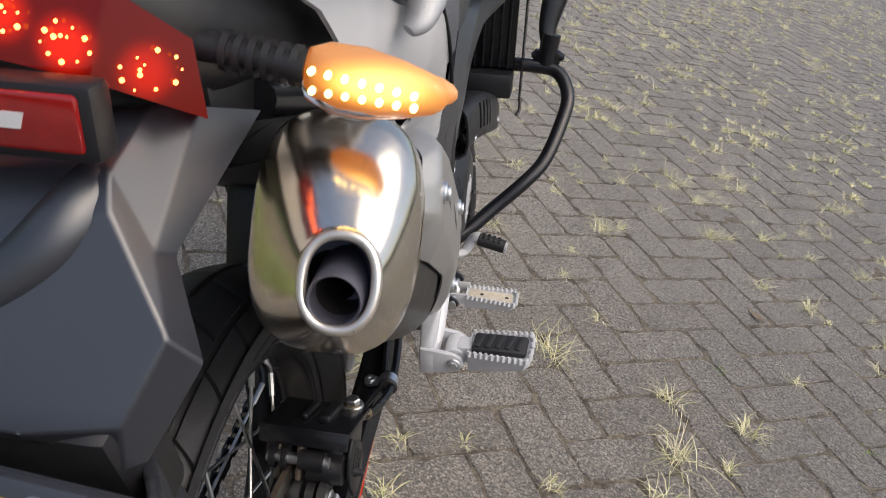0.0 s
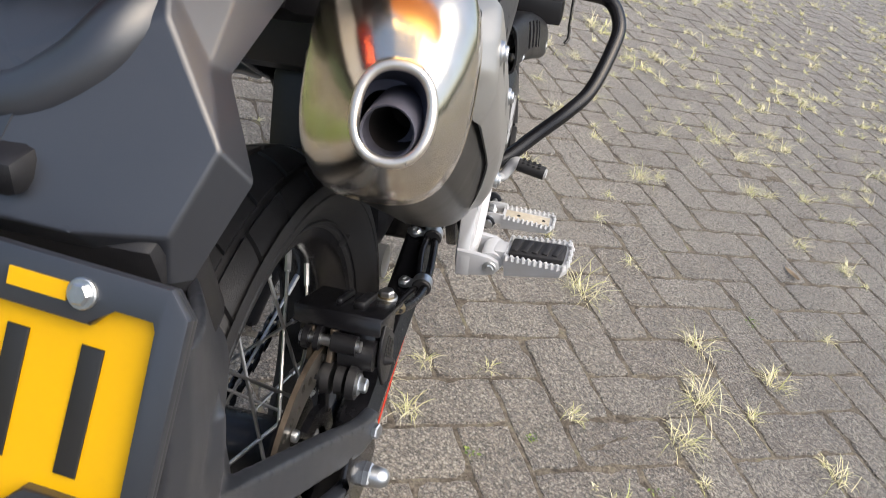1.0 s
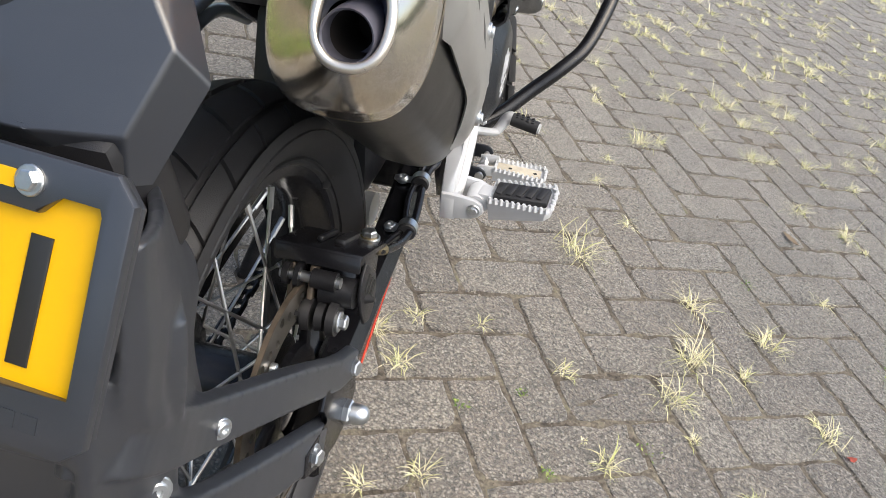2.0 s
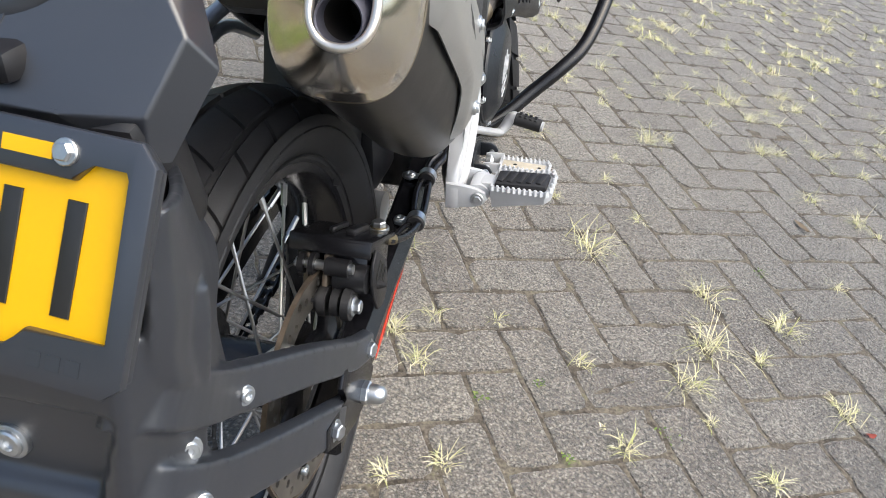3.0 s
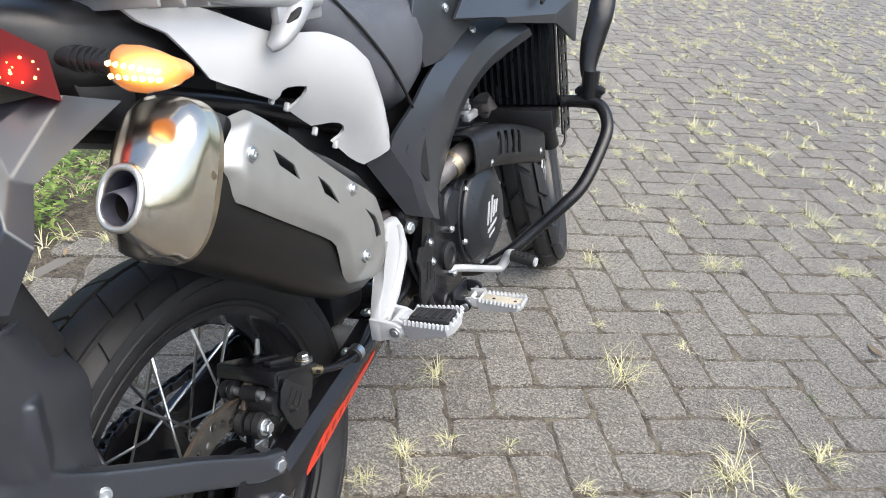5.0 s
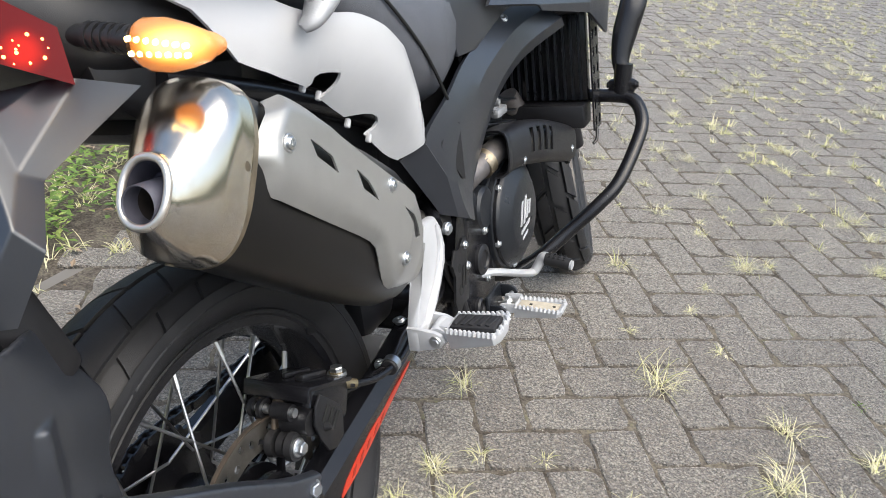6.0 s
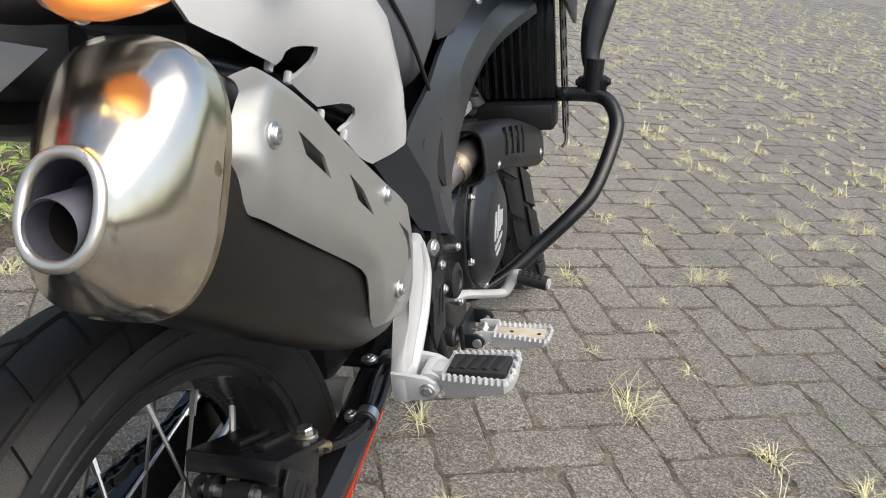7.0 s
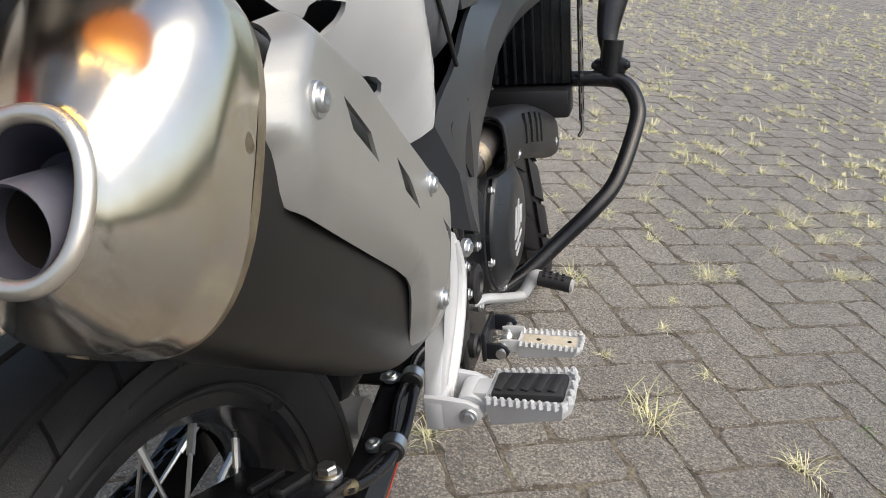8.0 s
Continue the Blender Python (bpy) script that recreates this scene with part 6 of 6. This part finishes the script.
for k in range(3):
    bm = plate_sheet([(0.078 + 0.011 * k, -0.052), (0.086 + 0.011 * k, -0.052), (0.086 + 0.011 * k, -0.044), (0.078 + 0.011 * k, -0.044)], 0.0008, 0.0102, 0.0)
    part("embossed_bar", bm, PLASTIC, pf_)

# ---- front end ----
FX = (-0.014, 1.390, 0.308)
front = wheel("front_wheel", FX, 0.316, 0.052, 0.245, 0.036, 36, 22, 0.045, 0.032, "black spoked front wheel", 0.008, 0.06)
RAKE = radians(26)
STEER = Matrix.Translation(FX) @ Matrix.Rotation(radians(17), 4, V(0, -math.sin(RAKE), math.cos(RAKE))) @ Matrix.Translation(-V(*FX))
front.matrix_local = STEER
for sx in (-1, 1):
    bm = bmesh.new()
    cone(bm, (FX[0] + sx * 0.062, FX[1], FX[2]), (FX[0] + sx * 0.062, FX[1] - 0.16, FX[2] + 0.38), 0.023, 0.023, 20)
    cone(bm, (FX[0] + sx * 0.062, FX[1] - 0.16, FX[2] + 0.38), (FX[0] + sx * 0.062, FX[1] - 0.22, FX[2] + 0.52), 0.02, 0.02, 20)
    part("fork_leg", moved(bm, STEER), BLACK, moto, "black fork leg")

bm = bmesh.new()
tube(bm, [(0.05, 1.015, 0.530), (0.15, 1.02, 0.531), (0.235, 1.024, 0.530), (0.278, 1.018, 0.522), (0.300, 0.985, 0.492), (0.295, 0.950, 0.455), (0.272, 0.892, 0.398), (0.240, 0.858, 0.364), (0.190, 0.824, 0.322), (0.140, 0.785, 0.282), (0.090, 0.75, 0.262), (0.03, 0.74, 0.26)], 0.0128, 16)
bar = part("crash_bar", bm, PAINT_BLACK, moto, "black tubular crash bar")
bm = bmesh.new()
cone(bm, (0.252, 1.028, 0.535), (0.258, 1.034, 0.590), 0.017, 0.018, 18)
box(bm, (0.254, 1.03, 0.548), (0.05, 0.016, 0.026), 0.004)
part("bar_clamp", bm, PAINT_BLACK, bar)
bolt((0.280, 1.030, 0.55), (1, 0, 0), 0.006, 0.006, bar, PAINT_BLACK)
bolt((0.230, 1.030, 0.55), (-1, 0, 0), 0.006, 0.006, bar, PAINT_BLACK)
bm = tube(bmesh.new(), [(0.252, 1.036, 0.570), (0.249, 1.045, 0.60), (0.256, 1.06, 0.645), (0.270, 1.08, 0.70), (0.272, 1.12, 0.76), (0.25, 1.17, 0.81), (0.20, 1.22, 0.84)], [0.0125, 0.018, 0.024, 0.026, 0.024, 0.018, 0.013], 18, flat=0.6)
part("upper_bar", bm, PAINT_BLACK, bar, "broad flattened upper bar")

# radiator with upright ribs, tank and side guard
RM = Matrix.Translation((0.0, 0.985, 0.0))
bm = bmesh.new()
box(bm, (0.06, 0.018, 0.615), (0.27, 0.022, 0.17), 0.003)
rad = part("radiator", moved(bm, RM), PAINT_BLACK, moto, "black radiator with upright ribs")
for k in range(17):
    bm = bmesh.new()
    box(bm, (-0.065 + 0.0155 * k, 0.002, 0.615), (0.0035, 0.010, 0.165), 0.001)
    part("radiator_rib", moved(bm, RM), ENGINE, rad)
bm = bmesh.new()
box(bm, (0.06, 0.000, 0.505), (0.27, 0.056, 0.046), 0.005)
part("radiator_tank", moved(bm, RM), BLACK, rad)
bm = bmesh.new()
box(bm, (0.06, 0.004, 0.712), (0.27, 0.05, 0.03), 0.01)
part("radiator_tank", moved(bm, RM), BLACK, rad)
def pierced(x, y0, y1, z0, z1, ny, nz, thick):
    """A thin plate with rows of eight-sided holes."""
    bm = bmesh.new()
    dy, dz = (y1 - y0) / ny, (z1 - z0) / nz
    for i in range(ny):
        for j in range(nz):
            a, b = y0 + dy * i, z0 + dz * j
            o = [(0, 0), (0.5, 0), (1, 0), (1, 0.5), (1, 1), (0.5, 1), (0, 1), (0, 0.5)]
            ov = [bm.verts.new((x, a + dy * p, b + dz * q)) for p, q in o]
            hv_ = [bm.verts.new((x, a + dy * (0.5 + 0.46 * (p - 0.5)), b + dz * (0.5 + (0.44 if p != 0.5 else 0.58) * (q - 0.5)))) for p, q in o]
            for k in range(8):
                bm.faces.new((ov[k], ov[(k + 1) % 8], hv_[(k + 1) % 8], hv_[k]))
    bmesh.ops.remove_doubles(bm, verts=bm.verts, dist=1e-5)
    bmesh.ops.solidify(bm, geom=list(bm.faces), thickness=thick)
    return bm


guard_r = part("radiator_guard", pierced(0.212, 0.968, 1.022, 0.475, 0.708, 2, 7, 0.003), PAINT_BLACK, rad, "black pierced radiator guard")
bm = tube(bmesh.new(), [(0.212, 0.985, 0.478), (0.213, 0.975, 0.458), (0.208, 0.967, 0.450)], 0.003, 8)
part("guard_hook", bm, PAINT_BLACK, guard_r)
bm = tube(bmesh.new(), [(0.10, 0.94, 0.68), (0.11, 0.90, 0.665), (0.10, 0.86, 0.66), (0.06, 0.83, 0.66)], 0.019, 14)
part("radiator_hose", bm, GRIP, moto, "black radiator hose")

# side stand under the far side
bm = tube(bmesh.new(), [(-0.10, 0.52, 0.27), (-0.18, 0.50, 0.14), (-0.245, 0.48, -0.035)], 0.011, 12)
stand = part("side_stand", bm, PAINT_BLACK, moto, "black side stand")
bm = bmesh.new()
cone(bm, (-0.245, 0.48, -0.055), (-0.245, 0.48, -0.046), 0.024, 0.02, 16)
part("stand_foot", bm, PAINT_BLACK, stand)
peg((0, 0, 0), 0.075, 0.050, 0.030, True, pose(-0.214, 0.224, 0.447, 6, 5, 180), "cast aluminium passenger foot rest with rubber pad")
bm = tube(bmesh.new(), [(-0.178, 0.215, 0.435), (-0.175, 0.235, 0.500), (-0.165, 0.275, 0.560), (-0.160, 0.330, 0.578), (-0.155, 0.39, 0.585)], 0.011, 12)
part("far_hanger", bm, WHITE, hanger)
bm = tube(bmesh.new(), [(-0.175, 0.225, 0.470), (-0.168, 0.262, 0.525), (-0.160, 0.300, 0.552), (-0.160, 0.36, 0.552), (-0.158, 0.43, 0.520)], 0.009, 12)
part("far_hanger_strut", bm, WHITE, hanger)


# ---- fallen leaf, weeds, grass ----
def blade(vs, fs, base, tip, width, bend, rnd):
    d = tip - base
    side = Vector((-d.y, d.x, 0))
    side = side.normalized() if side.length > 1e-5 else V(1, 0, 0)
    k0 = len(vs)
    for t, w in ((0.0, 1.0), (0.4, 0.9), (0.75, 0.6)):
        p = base + d * t + V(0, 0, bend * math.sin(t * math.pi))
        vs.append(p - side * width * w)
        vs.append(p + side * width * w)
    vs.append(tip)
    fs += [(k0, k0 + 1, k0 + 3, k0 + 2), (k0 + 2, k0 + 3, k0 + 5, k0 + 4), (k0 + 4, k0 + 5, k0 + 6)]


def tuft(vs, fs, x, y, size, count, rnd, width=0.0011):
    for k in range(count):
        a = rnd.uniform(0, 2 * math.pi)
        ln = size * rnd.uniform(0.35, 1.15)
        rise = rnd.uniform(0.03, 0.45) if k % 5 else rnd.uniform(0.4, 0.85)
        b = V(x + rnd.gauss(0, size * 0.16), y + rnd.gauss(0, size * 0.16), -0.004)
        blade(vs, fs, b, b + V(math.cos(a) * ln * (1 - rise * 0.5), math.sin(a) * ln * (1 - rise * 0.5), ln * rise), width * rnd.uniform(0.7, 1.5), ln * 0.18, rnd)


def mesh_thing(name, vs, fs, material):
    me = bpy.data.meshes.new(name)
    me.from_pydata([tuple(v) for v in vs], [], fs)
    me.materials.append(material)
    return new(name, me)


TH = radians(30.5)
P = 0.1035
U0, V0 = 0.67, 0.09


def on_joint(i, j, du=0.0, dv=0.0):
    u, v = U0 + P * i + du, V0 + P * j + dv
    return u * math.cos(TH) - v * math.sin(TH), u * math.sin(TH) + v * math.cos(TH)


TUFTS = [(0.335, 0.945, 9), (0.600, 0.912, 7), (0.604, 0.738, 10), (0.560, 0.601, 7), (0.707, 0.750, 4), (0.768, 0.882, 7), (0.451, 0.393, 5), (0.173, 0.236, 4), (0.080, 0.426, 5), (0.079, 0.556, 4), (0.190, 0.603, 3), (0.350, 0.566, 4), (0.600, 0.523, 3), (0.869, 0.668, 6), (0.701, 0.426, 5), (0.445, 1.145, 4), (0.918, 1.555, 6),
         (1.053, 1.507, 6), (0.796, 1.790, 6), (0.857, 1.812, 5), (0.453, 1.605, 7), (0.515, 1.658, 4), (0.312, 1.769, 4), (0.525, 1.985, 6), (0.745, 2.140, 6), (0.925, 2.320, 7), (0.978, 2.263, 4), (0.665, 2.567, 6), (0.097, 0.178, 4), (0.023, 0.489, 4), (-0.028, 0.733, 6), (0.372, 1.433, 3), (0.927, 1.135, 4), (0.239, 1.127, 3), (0.139, 1.434, 6),
         (0.355, 1.291, 3), (-0.015, 0.383, 5), (0.015, 0.484, 5), (0.089, 2.052, 5), (0.283, 2.052, 6), (0.189, 2.376, 6), (0.219, 2.813, 6), (0.488, 2.711, 6), (0.661, 4.334, 9), (0.050, 2.895, 6), (0.232, 3.452, 8), (0.830, 3.536, 8), (0.517, 2.479, 6), (0.388, 2.586, 6)]


def grass():
    rnd = random.Random(5)
    vs, fs = [], []
    for x, y, s in TUFTS:
        tuft(vs, fs, x, y, 0.0104 * s, 14 + 5 * s, rnd, 0.0007)
    for k in range(5200):
        r = rnd.random()
        i, j = rnd.randint(-14, 62), rnd.randint(-12, 62)
        x, y = on_joint(i, j, rnd.uniform(-0.5, 0.5) * P if r < 0.5 else 0, 0 if r < 0.5 else rnd.uniform(-0.5, 0.5) * P)
        if x < -0.9 or x > 5.5 or y < -0.6 or y > 8:
            continue
        near = x < 1.1 and y < 1.75
        if near and rnd.random() < 0.93 or x + y < 2.4 and rnd.random() < 0.5 or abs(x) < 0.25 and y < 1.7:
            continue
        s = rnd.choice((2, 2, 3, 3, 4, 5, 6)) * (0.006 if near else 0.0115)
        tuft(vs, fs, x, y, s, rnd.randint(10, 26), rnd, 0.0008 if y < 2.5 else 0.0015)
    # verge beside the far edge of the paving
    for k in range(900):
        x, y = rnd.uniform(-2.6, -0.98), rnd.uniform(-1.5, 5.0)
        tuft(vs, fs, x, y, rnd.uniform(0.03, 0.09), rnd.randint(8, 24), rnd, 0.0014)
    return tagged(mesh_thing("grass", vs, fs, GRASS), "dry yellow-green grass tufts growing from the paving joints", "grass", kind="stuff")


SPRIGS = [(0.198, 0.39, 0.008), (0.523, 0.449, 0.012), (0.353, 0.326, 0.006), (1.05, 0.95, 0.01), (0.74, 1.08, 0.008), (0.29, 0.47, 0.006)]


def weeds():
    rnd = random.Random(9)
    vs, fs = [], []
    for x, y, r in SPRIGS:
        for q in range(16):
            a = rnd.uniform(0, 2 * math.pi)
            c = V(x + rnd.gauss(0, r), y + rnd.gauss(0, r), rnd.uniform(-0.001, 0.008))
            d, n = V(math.cos(a), math.sin(a), rnd.uniform(0, 0.5)).normalized(), V(-math.sin(a), math.cos(a), rnd.uniform(-0.3, 0.3))
            s = rnd.uniform(0.002, 0.0045)
            i = len(vs)
            vs += [c, c + d * s + n * s * 0.5 + V(0, 0, 0.001), c + d * s * 2.0, c + d * s - n * s * 0.5 + V(0, 0, 0.001)]
            fs += [(i, i + 1, i + 2), (i, i + 2, i + 3)]
    for k in range(1900):
        x, y = -1.08 - abs(rnd.gauss(0, 0.4)), rnd.uniform(-0.6, 4.5)
        h = rnd.uniform(0.02, 0.16)
        for q in range(6):
            a = rnd.uniform(0, 2 * math.pi)
            c = V(x + rnd.gauss(0, 0.02), y + rnd.gauss(0, 0.02), h * rnd.uniform(0.3, 1))
            d, n = V(math.cos(a), math.sin(a), rnd.uniform(-0.3, 0.5)).normalized(), V(-math.sin(a), math.cos(a), rnd.uniform(-0.3, 0.3))
            s = rnd.uniform(0.007, 0.02)
            i = len(vs)
            vs += [c, c + d * s + n * s * 0.42 + V(0, 0, 0.002), c + d * s * 2.1, c + d * s - n * s * 0.42 + V(0, 0, 0.002)]
            fs += [(i, i + 1, i + 2), (i, i + 2, i + 3)]
    return tagged(mesh_thing("weeds", vs, fs, WEED), "low green leafy weeds along the edge of the paving", "weeds", kind="stuff")


def litter():
    rnd = random.Random(3)
    vs, fs = [], []
    for k in range(260):
        x, y = rnd.uniform(-2.3, -0.8), rnd.uniform(0.3, 2.6)
        a, s = rnd.uniform(0, 6.28), rnd.uniform(0.008, 0.03)
        d, n = V(math.cos(a), math.sin(a), rnd.uniform(-0.2, 0.3)), V(-math.sin(a), math.cos(a), rnd.uniform(-0.2, 0.2))
        c = V(x, y, 0.006)
        i = len(vs)
        vs += [c, c + d * s * 0.6 + n * s * 0.3 + V(0, 0, 0.004), c + d * s * 1.4, c + d * s * 0.6 - n * s * 0.3 + V(0, 0, 0.003)]
        fs += [(i, i + 1, i + 2), (i, i + 2, i + 3)]
    return tagged(mesh_thing("leaf_litter", vs, fs, DEAD), "dry brown leaf litter on the verge", "leaves", kind="stuff")


def crumbs():
    """Sand grains, crumbs and stray straws on the paving, thickest along the joints."""
    rnd = random.Random(14)
    vs, fs = [], []
    for k in range(9000):
        r = rnd.random()
        x, y = on_joint(rnd.randint(-9, 24), rnd.randint(-8, 24), rnd.uniform(-0.5, 0.5) * P if r < 0.5 else rnd.gauss(0, 0.006), rnd.gauss(0, 0.006) if r < 0.5 else rnd.uniform(-0.5, 0.5) * P)
        if r > 0.75:
            x, y = rnd.uniform(-0.8, 2.4), rnd.uniform(-0.5, 3.0)
        s = rnd.uniform(0.0005, 0.0015) * (2.0 if rnd.random() < 0.03 else 1.0)
        a = rnd.uniform(0, 6.28)
        c = V(x, y, 0.0)
        i = len(vs)
        vs += [c + V(math.cos(a + q) * s * rnd.uniform(0.7, 1.5), math.sin(a + q) * s, -0.0012) for q in (0, 1.6, 3.1, 4.7)] + [c + V(0, 0, s * 0.9)]
        fs += [(i, i + 1, i + 4), (i + 1, i + 2, i + 4), (i + 2, i + 3, i + 4), (i + 3, i, i + 4)]
    for k in range(170):
        x, y, a, ln = rnd.uniform(-0.3, 2.4), rnd.uniform(-0.4, 3.0), rnd.uniform(0, 6.28), rnd.uniform(0.012, 0.05)
        d = V(math.cos(a), math.sin(a), 0)
        blade(vs, fs, V(x, y, 0.0012), V(x, y, 0.0014) + d * ln, 0.0006, 0.002, rnd)
    return tagged(mesh_thing("crumbs", vs, fs, CRUMB), "sand grains and stray straws on the paving", "debris", kind="stuff")


grass(), weeds(), litter(), crumbs()


def fallen_leaf(x, y, turn, size):
    bm = bmesh.new()
    pts = [(-1, 0, 0), (-0.5, 0.22, 0.05), (0.1, 0.28, 0.1), (0.7, 0.12, 0.16), (1, 0, 0.25), (0.6, -0.16, 0.12), (0, -0.26, 0.05), (-0.6, -0.18, 0.02)]
    ring = [bm.verts.new(V(*p) * size) for p in pts]
    mid = [bm.verts.new(V(q, 0, -0.03 + 0.08 * q) * size) for q in (-0.5, 0.1, 0.65)]
    for f in ((0, 1, 8), (1, 2, 9, 8), (2, 3, 10, 9), (3, 4, 10), (4, 5, 10), (5, 6, 9, 10), (6, 7, 8, 9), (7, 0, 8)):
        allv = ring + mid
        bm.faces.new([allv[i] for i in f])
    bmesh.ops.solidify(bm, geom=list(bm.faces), thickness=0.0008)
    ob = part("fallen_leaf", bm, DEAD)
    ob.matrix_world = pose(x, y, 0.004, 0, 0, turn)
    return tagged(ob, "curled dry brown leaf on the paving", "leaf")


fallen_leaf(0.875, 1.38, -62, 0.034)


def petal_scrap(x, y, turn):
    bm = bmesh.new()
    ring = [bm.verts.new(V(0.011 * math.cos(a) * (1 + 0.3 * math.sin(3 * a)), 0.006 * math.sin(a), 0.003 + 0.002 * math.cos(2 * a))) for a in [2 * math.pi * k / 9 for k in range(9)]]
    mid = bm.verts.new((0, 0, 0.0015))
    for a, b in zip(ring, ring[1:] + ring[:1]):
        bm.faces.new((mid, a, b))
    bmesh.ops.solidify(bm, geom=list(bm.faces), thickness=0.0006)
    ob = part("petal", bm, PETAL)
    ob.matrix_world = pose(x, y, 0.001, 0, 0, turn)
    return tagged(ob, "small faded red petal on the paving", "petal")


petal_scrap(0.906, 0.635, 20)


# plain unseen hedge banks, added to close the place and cut low skylight
def bank(name, x0, y0, x1, y1, h):
    rnd = random.Random(int(abs(x0 * 7 + y0 * 3)))
    d = V(x1 - x0, y1 - y0, 0)
    n = max(2, int(d.length / 0.8))
    side = V(-d.y, d.x, 0).normalized()
    bm = bmesh.new()
    rings = []
    for k in range(n + 1):
        c = V(x0, y0, 0) + d * k / n
        rings.append([c + side * (0.5 * a + rnd.uniform(-0.05, 0.05)) + V(0, 0, h * b * rnd.uniform(0.96, 1.03)) for a, b in ((-1, -0.02), (-1, 0.5), (-0.7, 0.9), (0, 1), (0.7, 0.9), (1, 0.5), (1, -0.02))])
    skin(bm, rings)
    return tagged(part(name, bm, ADDED_HEDGE), "dense dark green hedge, added unseen to cut low skylight", "hedge", kind="structure")


bank("wall_west", -4.2, -9, -4.2, 16, 1.5)
bank("wall_south", -4.2, -8, 13, -8, 1.5)
bank("wall_east", 13, -8, 13, 16, 1.4)
bank("wall_north", -4.2, 16, 13, 16, 1.5)


# ---- paving: blocks laid in herringbone ----
def block_mesh(name, rnd):
    """A paver with a worn, uneven rim."""
    L, W, H = P - 0.0008, P / 2 - 0.0008, 0.05
    rim = []
    for (x0, y0), (x1, y1), n in (((-L, -W), (L, -W), 8), ((L, -W), (L, W), 4), ((L, W), (-L, W), 8), ((-L, W), (-L, -W), 4)):
        rim += [(x0 + (x1 - x0) * k / n, y0 + (y1 - y0) * k / n, k == 0) for k in range(n)]
    bm = bmesh.new()
    low, mid, top = [], [], []
    for x, y, corner in rim:
        wear = abs(rnd.gauss(0, 0.0016)) + (rnd.uniform(0.001, 0.006) if corner else 0) + (rnd.uniform(0.002, 0.007) if rnd.random() < 0.13 else 0)
        kx, ky = 1 - wear / L, 1 - wear / W
        chamfer = rnd.uniform(0.0012, 0.0046)
        low.append(V(x, y, -H))
        mid.append(V(x * kx, y * ky, -0.0025 - rnd.uniform(0, 0.002)))
        top.append(V(x * (kx - chamfer / L), y * (ky - chamfer / W), rnd.uniform(-0.0006, 0.0002)))
    skin(bm, [low, mid, top])
    for f in bm.faces:
        f.smooth = False
    me = bpy.data.meshes.new(name)
    bm.to_mesh(me)
    bm.free()
    me.materials.append(PAVER)
    return me


def joint_soil():
    """Soil that fills the joints unevenly, almost flush in places."""
    rnd = random.Random(4)
    def lump(x, y):
        return math.sin(x * 31 + 2.1 * math.sin(y * 17)) * math.sin(y * 27 + 1.7 * math.sin(x * 23))
    vs, fs = [], []
    xs = [-1.0, -0.7] + [-0.45 + 0.03 * k for k in range(75)] + [2.0, 2.6, 3.4, 4.4, 6.2]
    ys = [-2.5, -1.2, -0.7] + [-0.4 + 0.03 * k for k in range(95)] + [2.6, 3.0, 4.0, 5.5, 9.0]
    for y in ys:
        for x in xs:
            vs.append((x, y, 0.0043 + 0.0010 * lump(x, y) + rnd.uniform(-1, 1) * 0.0006))
    n = len(xs)
    for j in range(len(ys) - 1):
        for i in range(n - 1):
            k = j * n + i
            fs.append((k, k + 1, k + 1 + n, k + n))
    return mesh_thing("pavement", vs, fs, SOIL)


def paving():
    rnd = random.Random(21)
    kinds = [block_mesh("paver", rnd) for k in range(12)]
    spots = []
    for i in range(-70, 100):
        for j in range(-70, 100):
            q = (i - j) % 4
            if q == 0:
                c, turn = on_joint(i, j, P / 2, 0), 90
            elif q == 2:
                c, turn = on_joint(i, j, P, P / 2), 0
            else:
                continue
            if -1.02 < c[0] < 6.2 and -2.5 < c[1] < 9.0:
                spots.append((c, turn))
    spots.sort(key=lambda s: (s[0][0] - 0.5) ** 2 + (s[0][1] - 0.75) ** 2)
    base = tagged(joint_soil(), "block paving in herringbone with grassy joints", "paving", kind="structure")
    base.location = (0, 0, -0.0075)
    vs, fs = [], []
    for k, (c, turn) in enumerate(spots):
        m = pose(c[0], c[1], rnd.gauss(0, 0.0006) - 0.0005 + 0.0075, rnd.gauss(0, 0.18), rnd.gauss(0, 0.18), math.degrees(TH) + turn + rnd.gauss(0, 0.35))
        me = kinds[rnd.randrange(12)]
        if k < 300:
            ob = new("paver", me)
            ob.parent = base
            ob.matrix_local = m
        else:
            i0 = len(vs)
            vs += [m @ v.co for v in me.vertices]
            fs += [tuple(i0 + i for i in p.vertices) for p in me.polygons]
    rest = mesh_thing("far_pavers", vs, fs, PAVER)
    rest.parent = base
    tagged(rest, "weathered concrete paving blocks", kind="stuff")


paving()
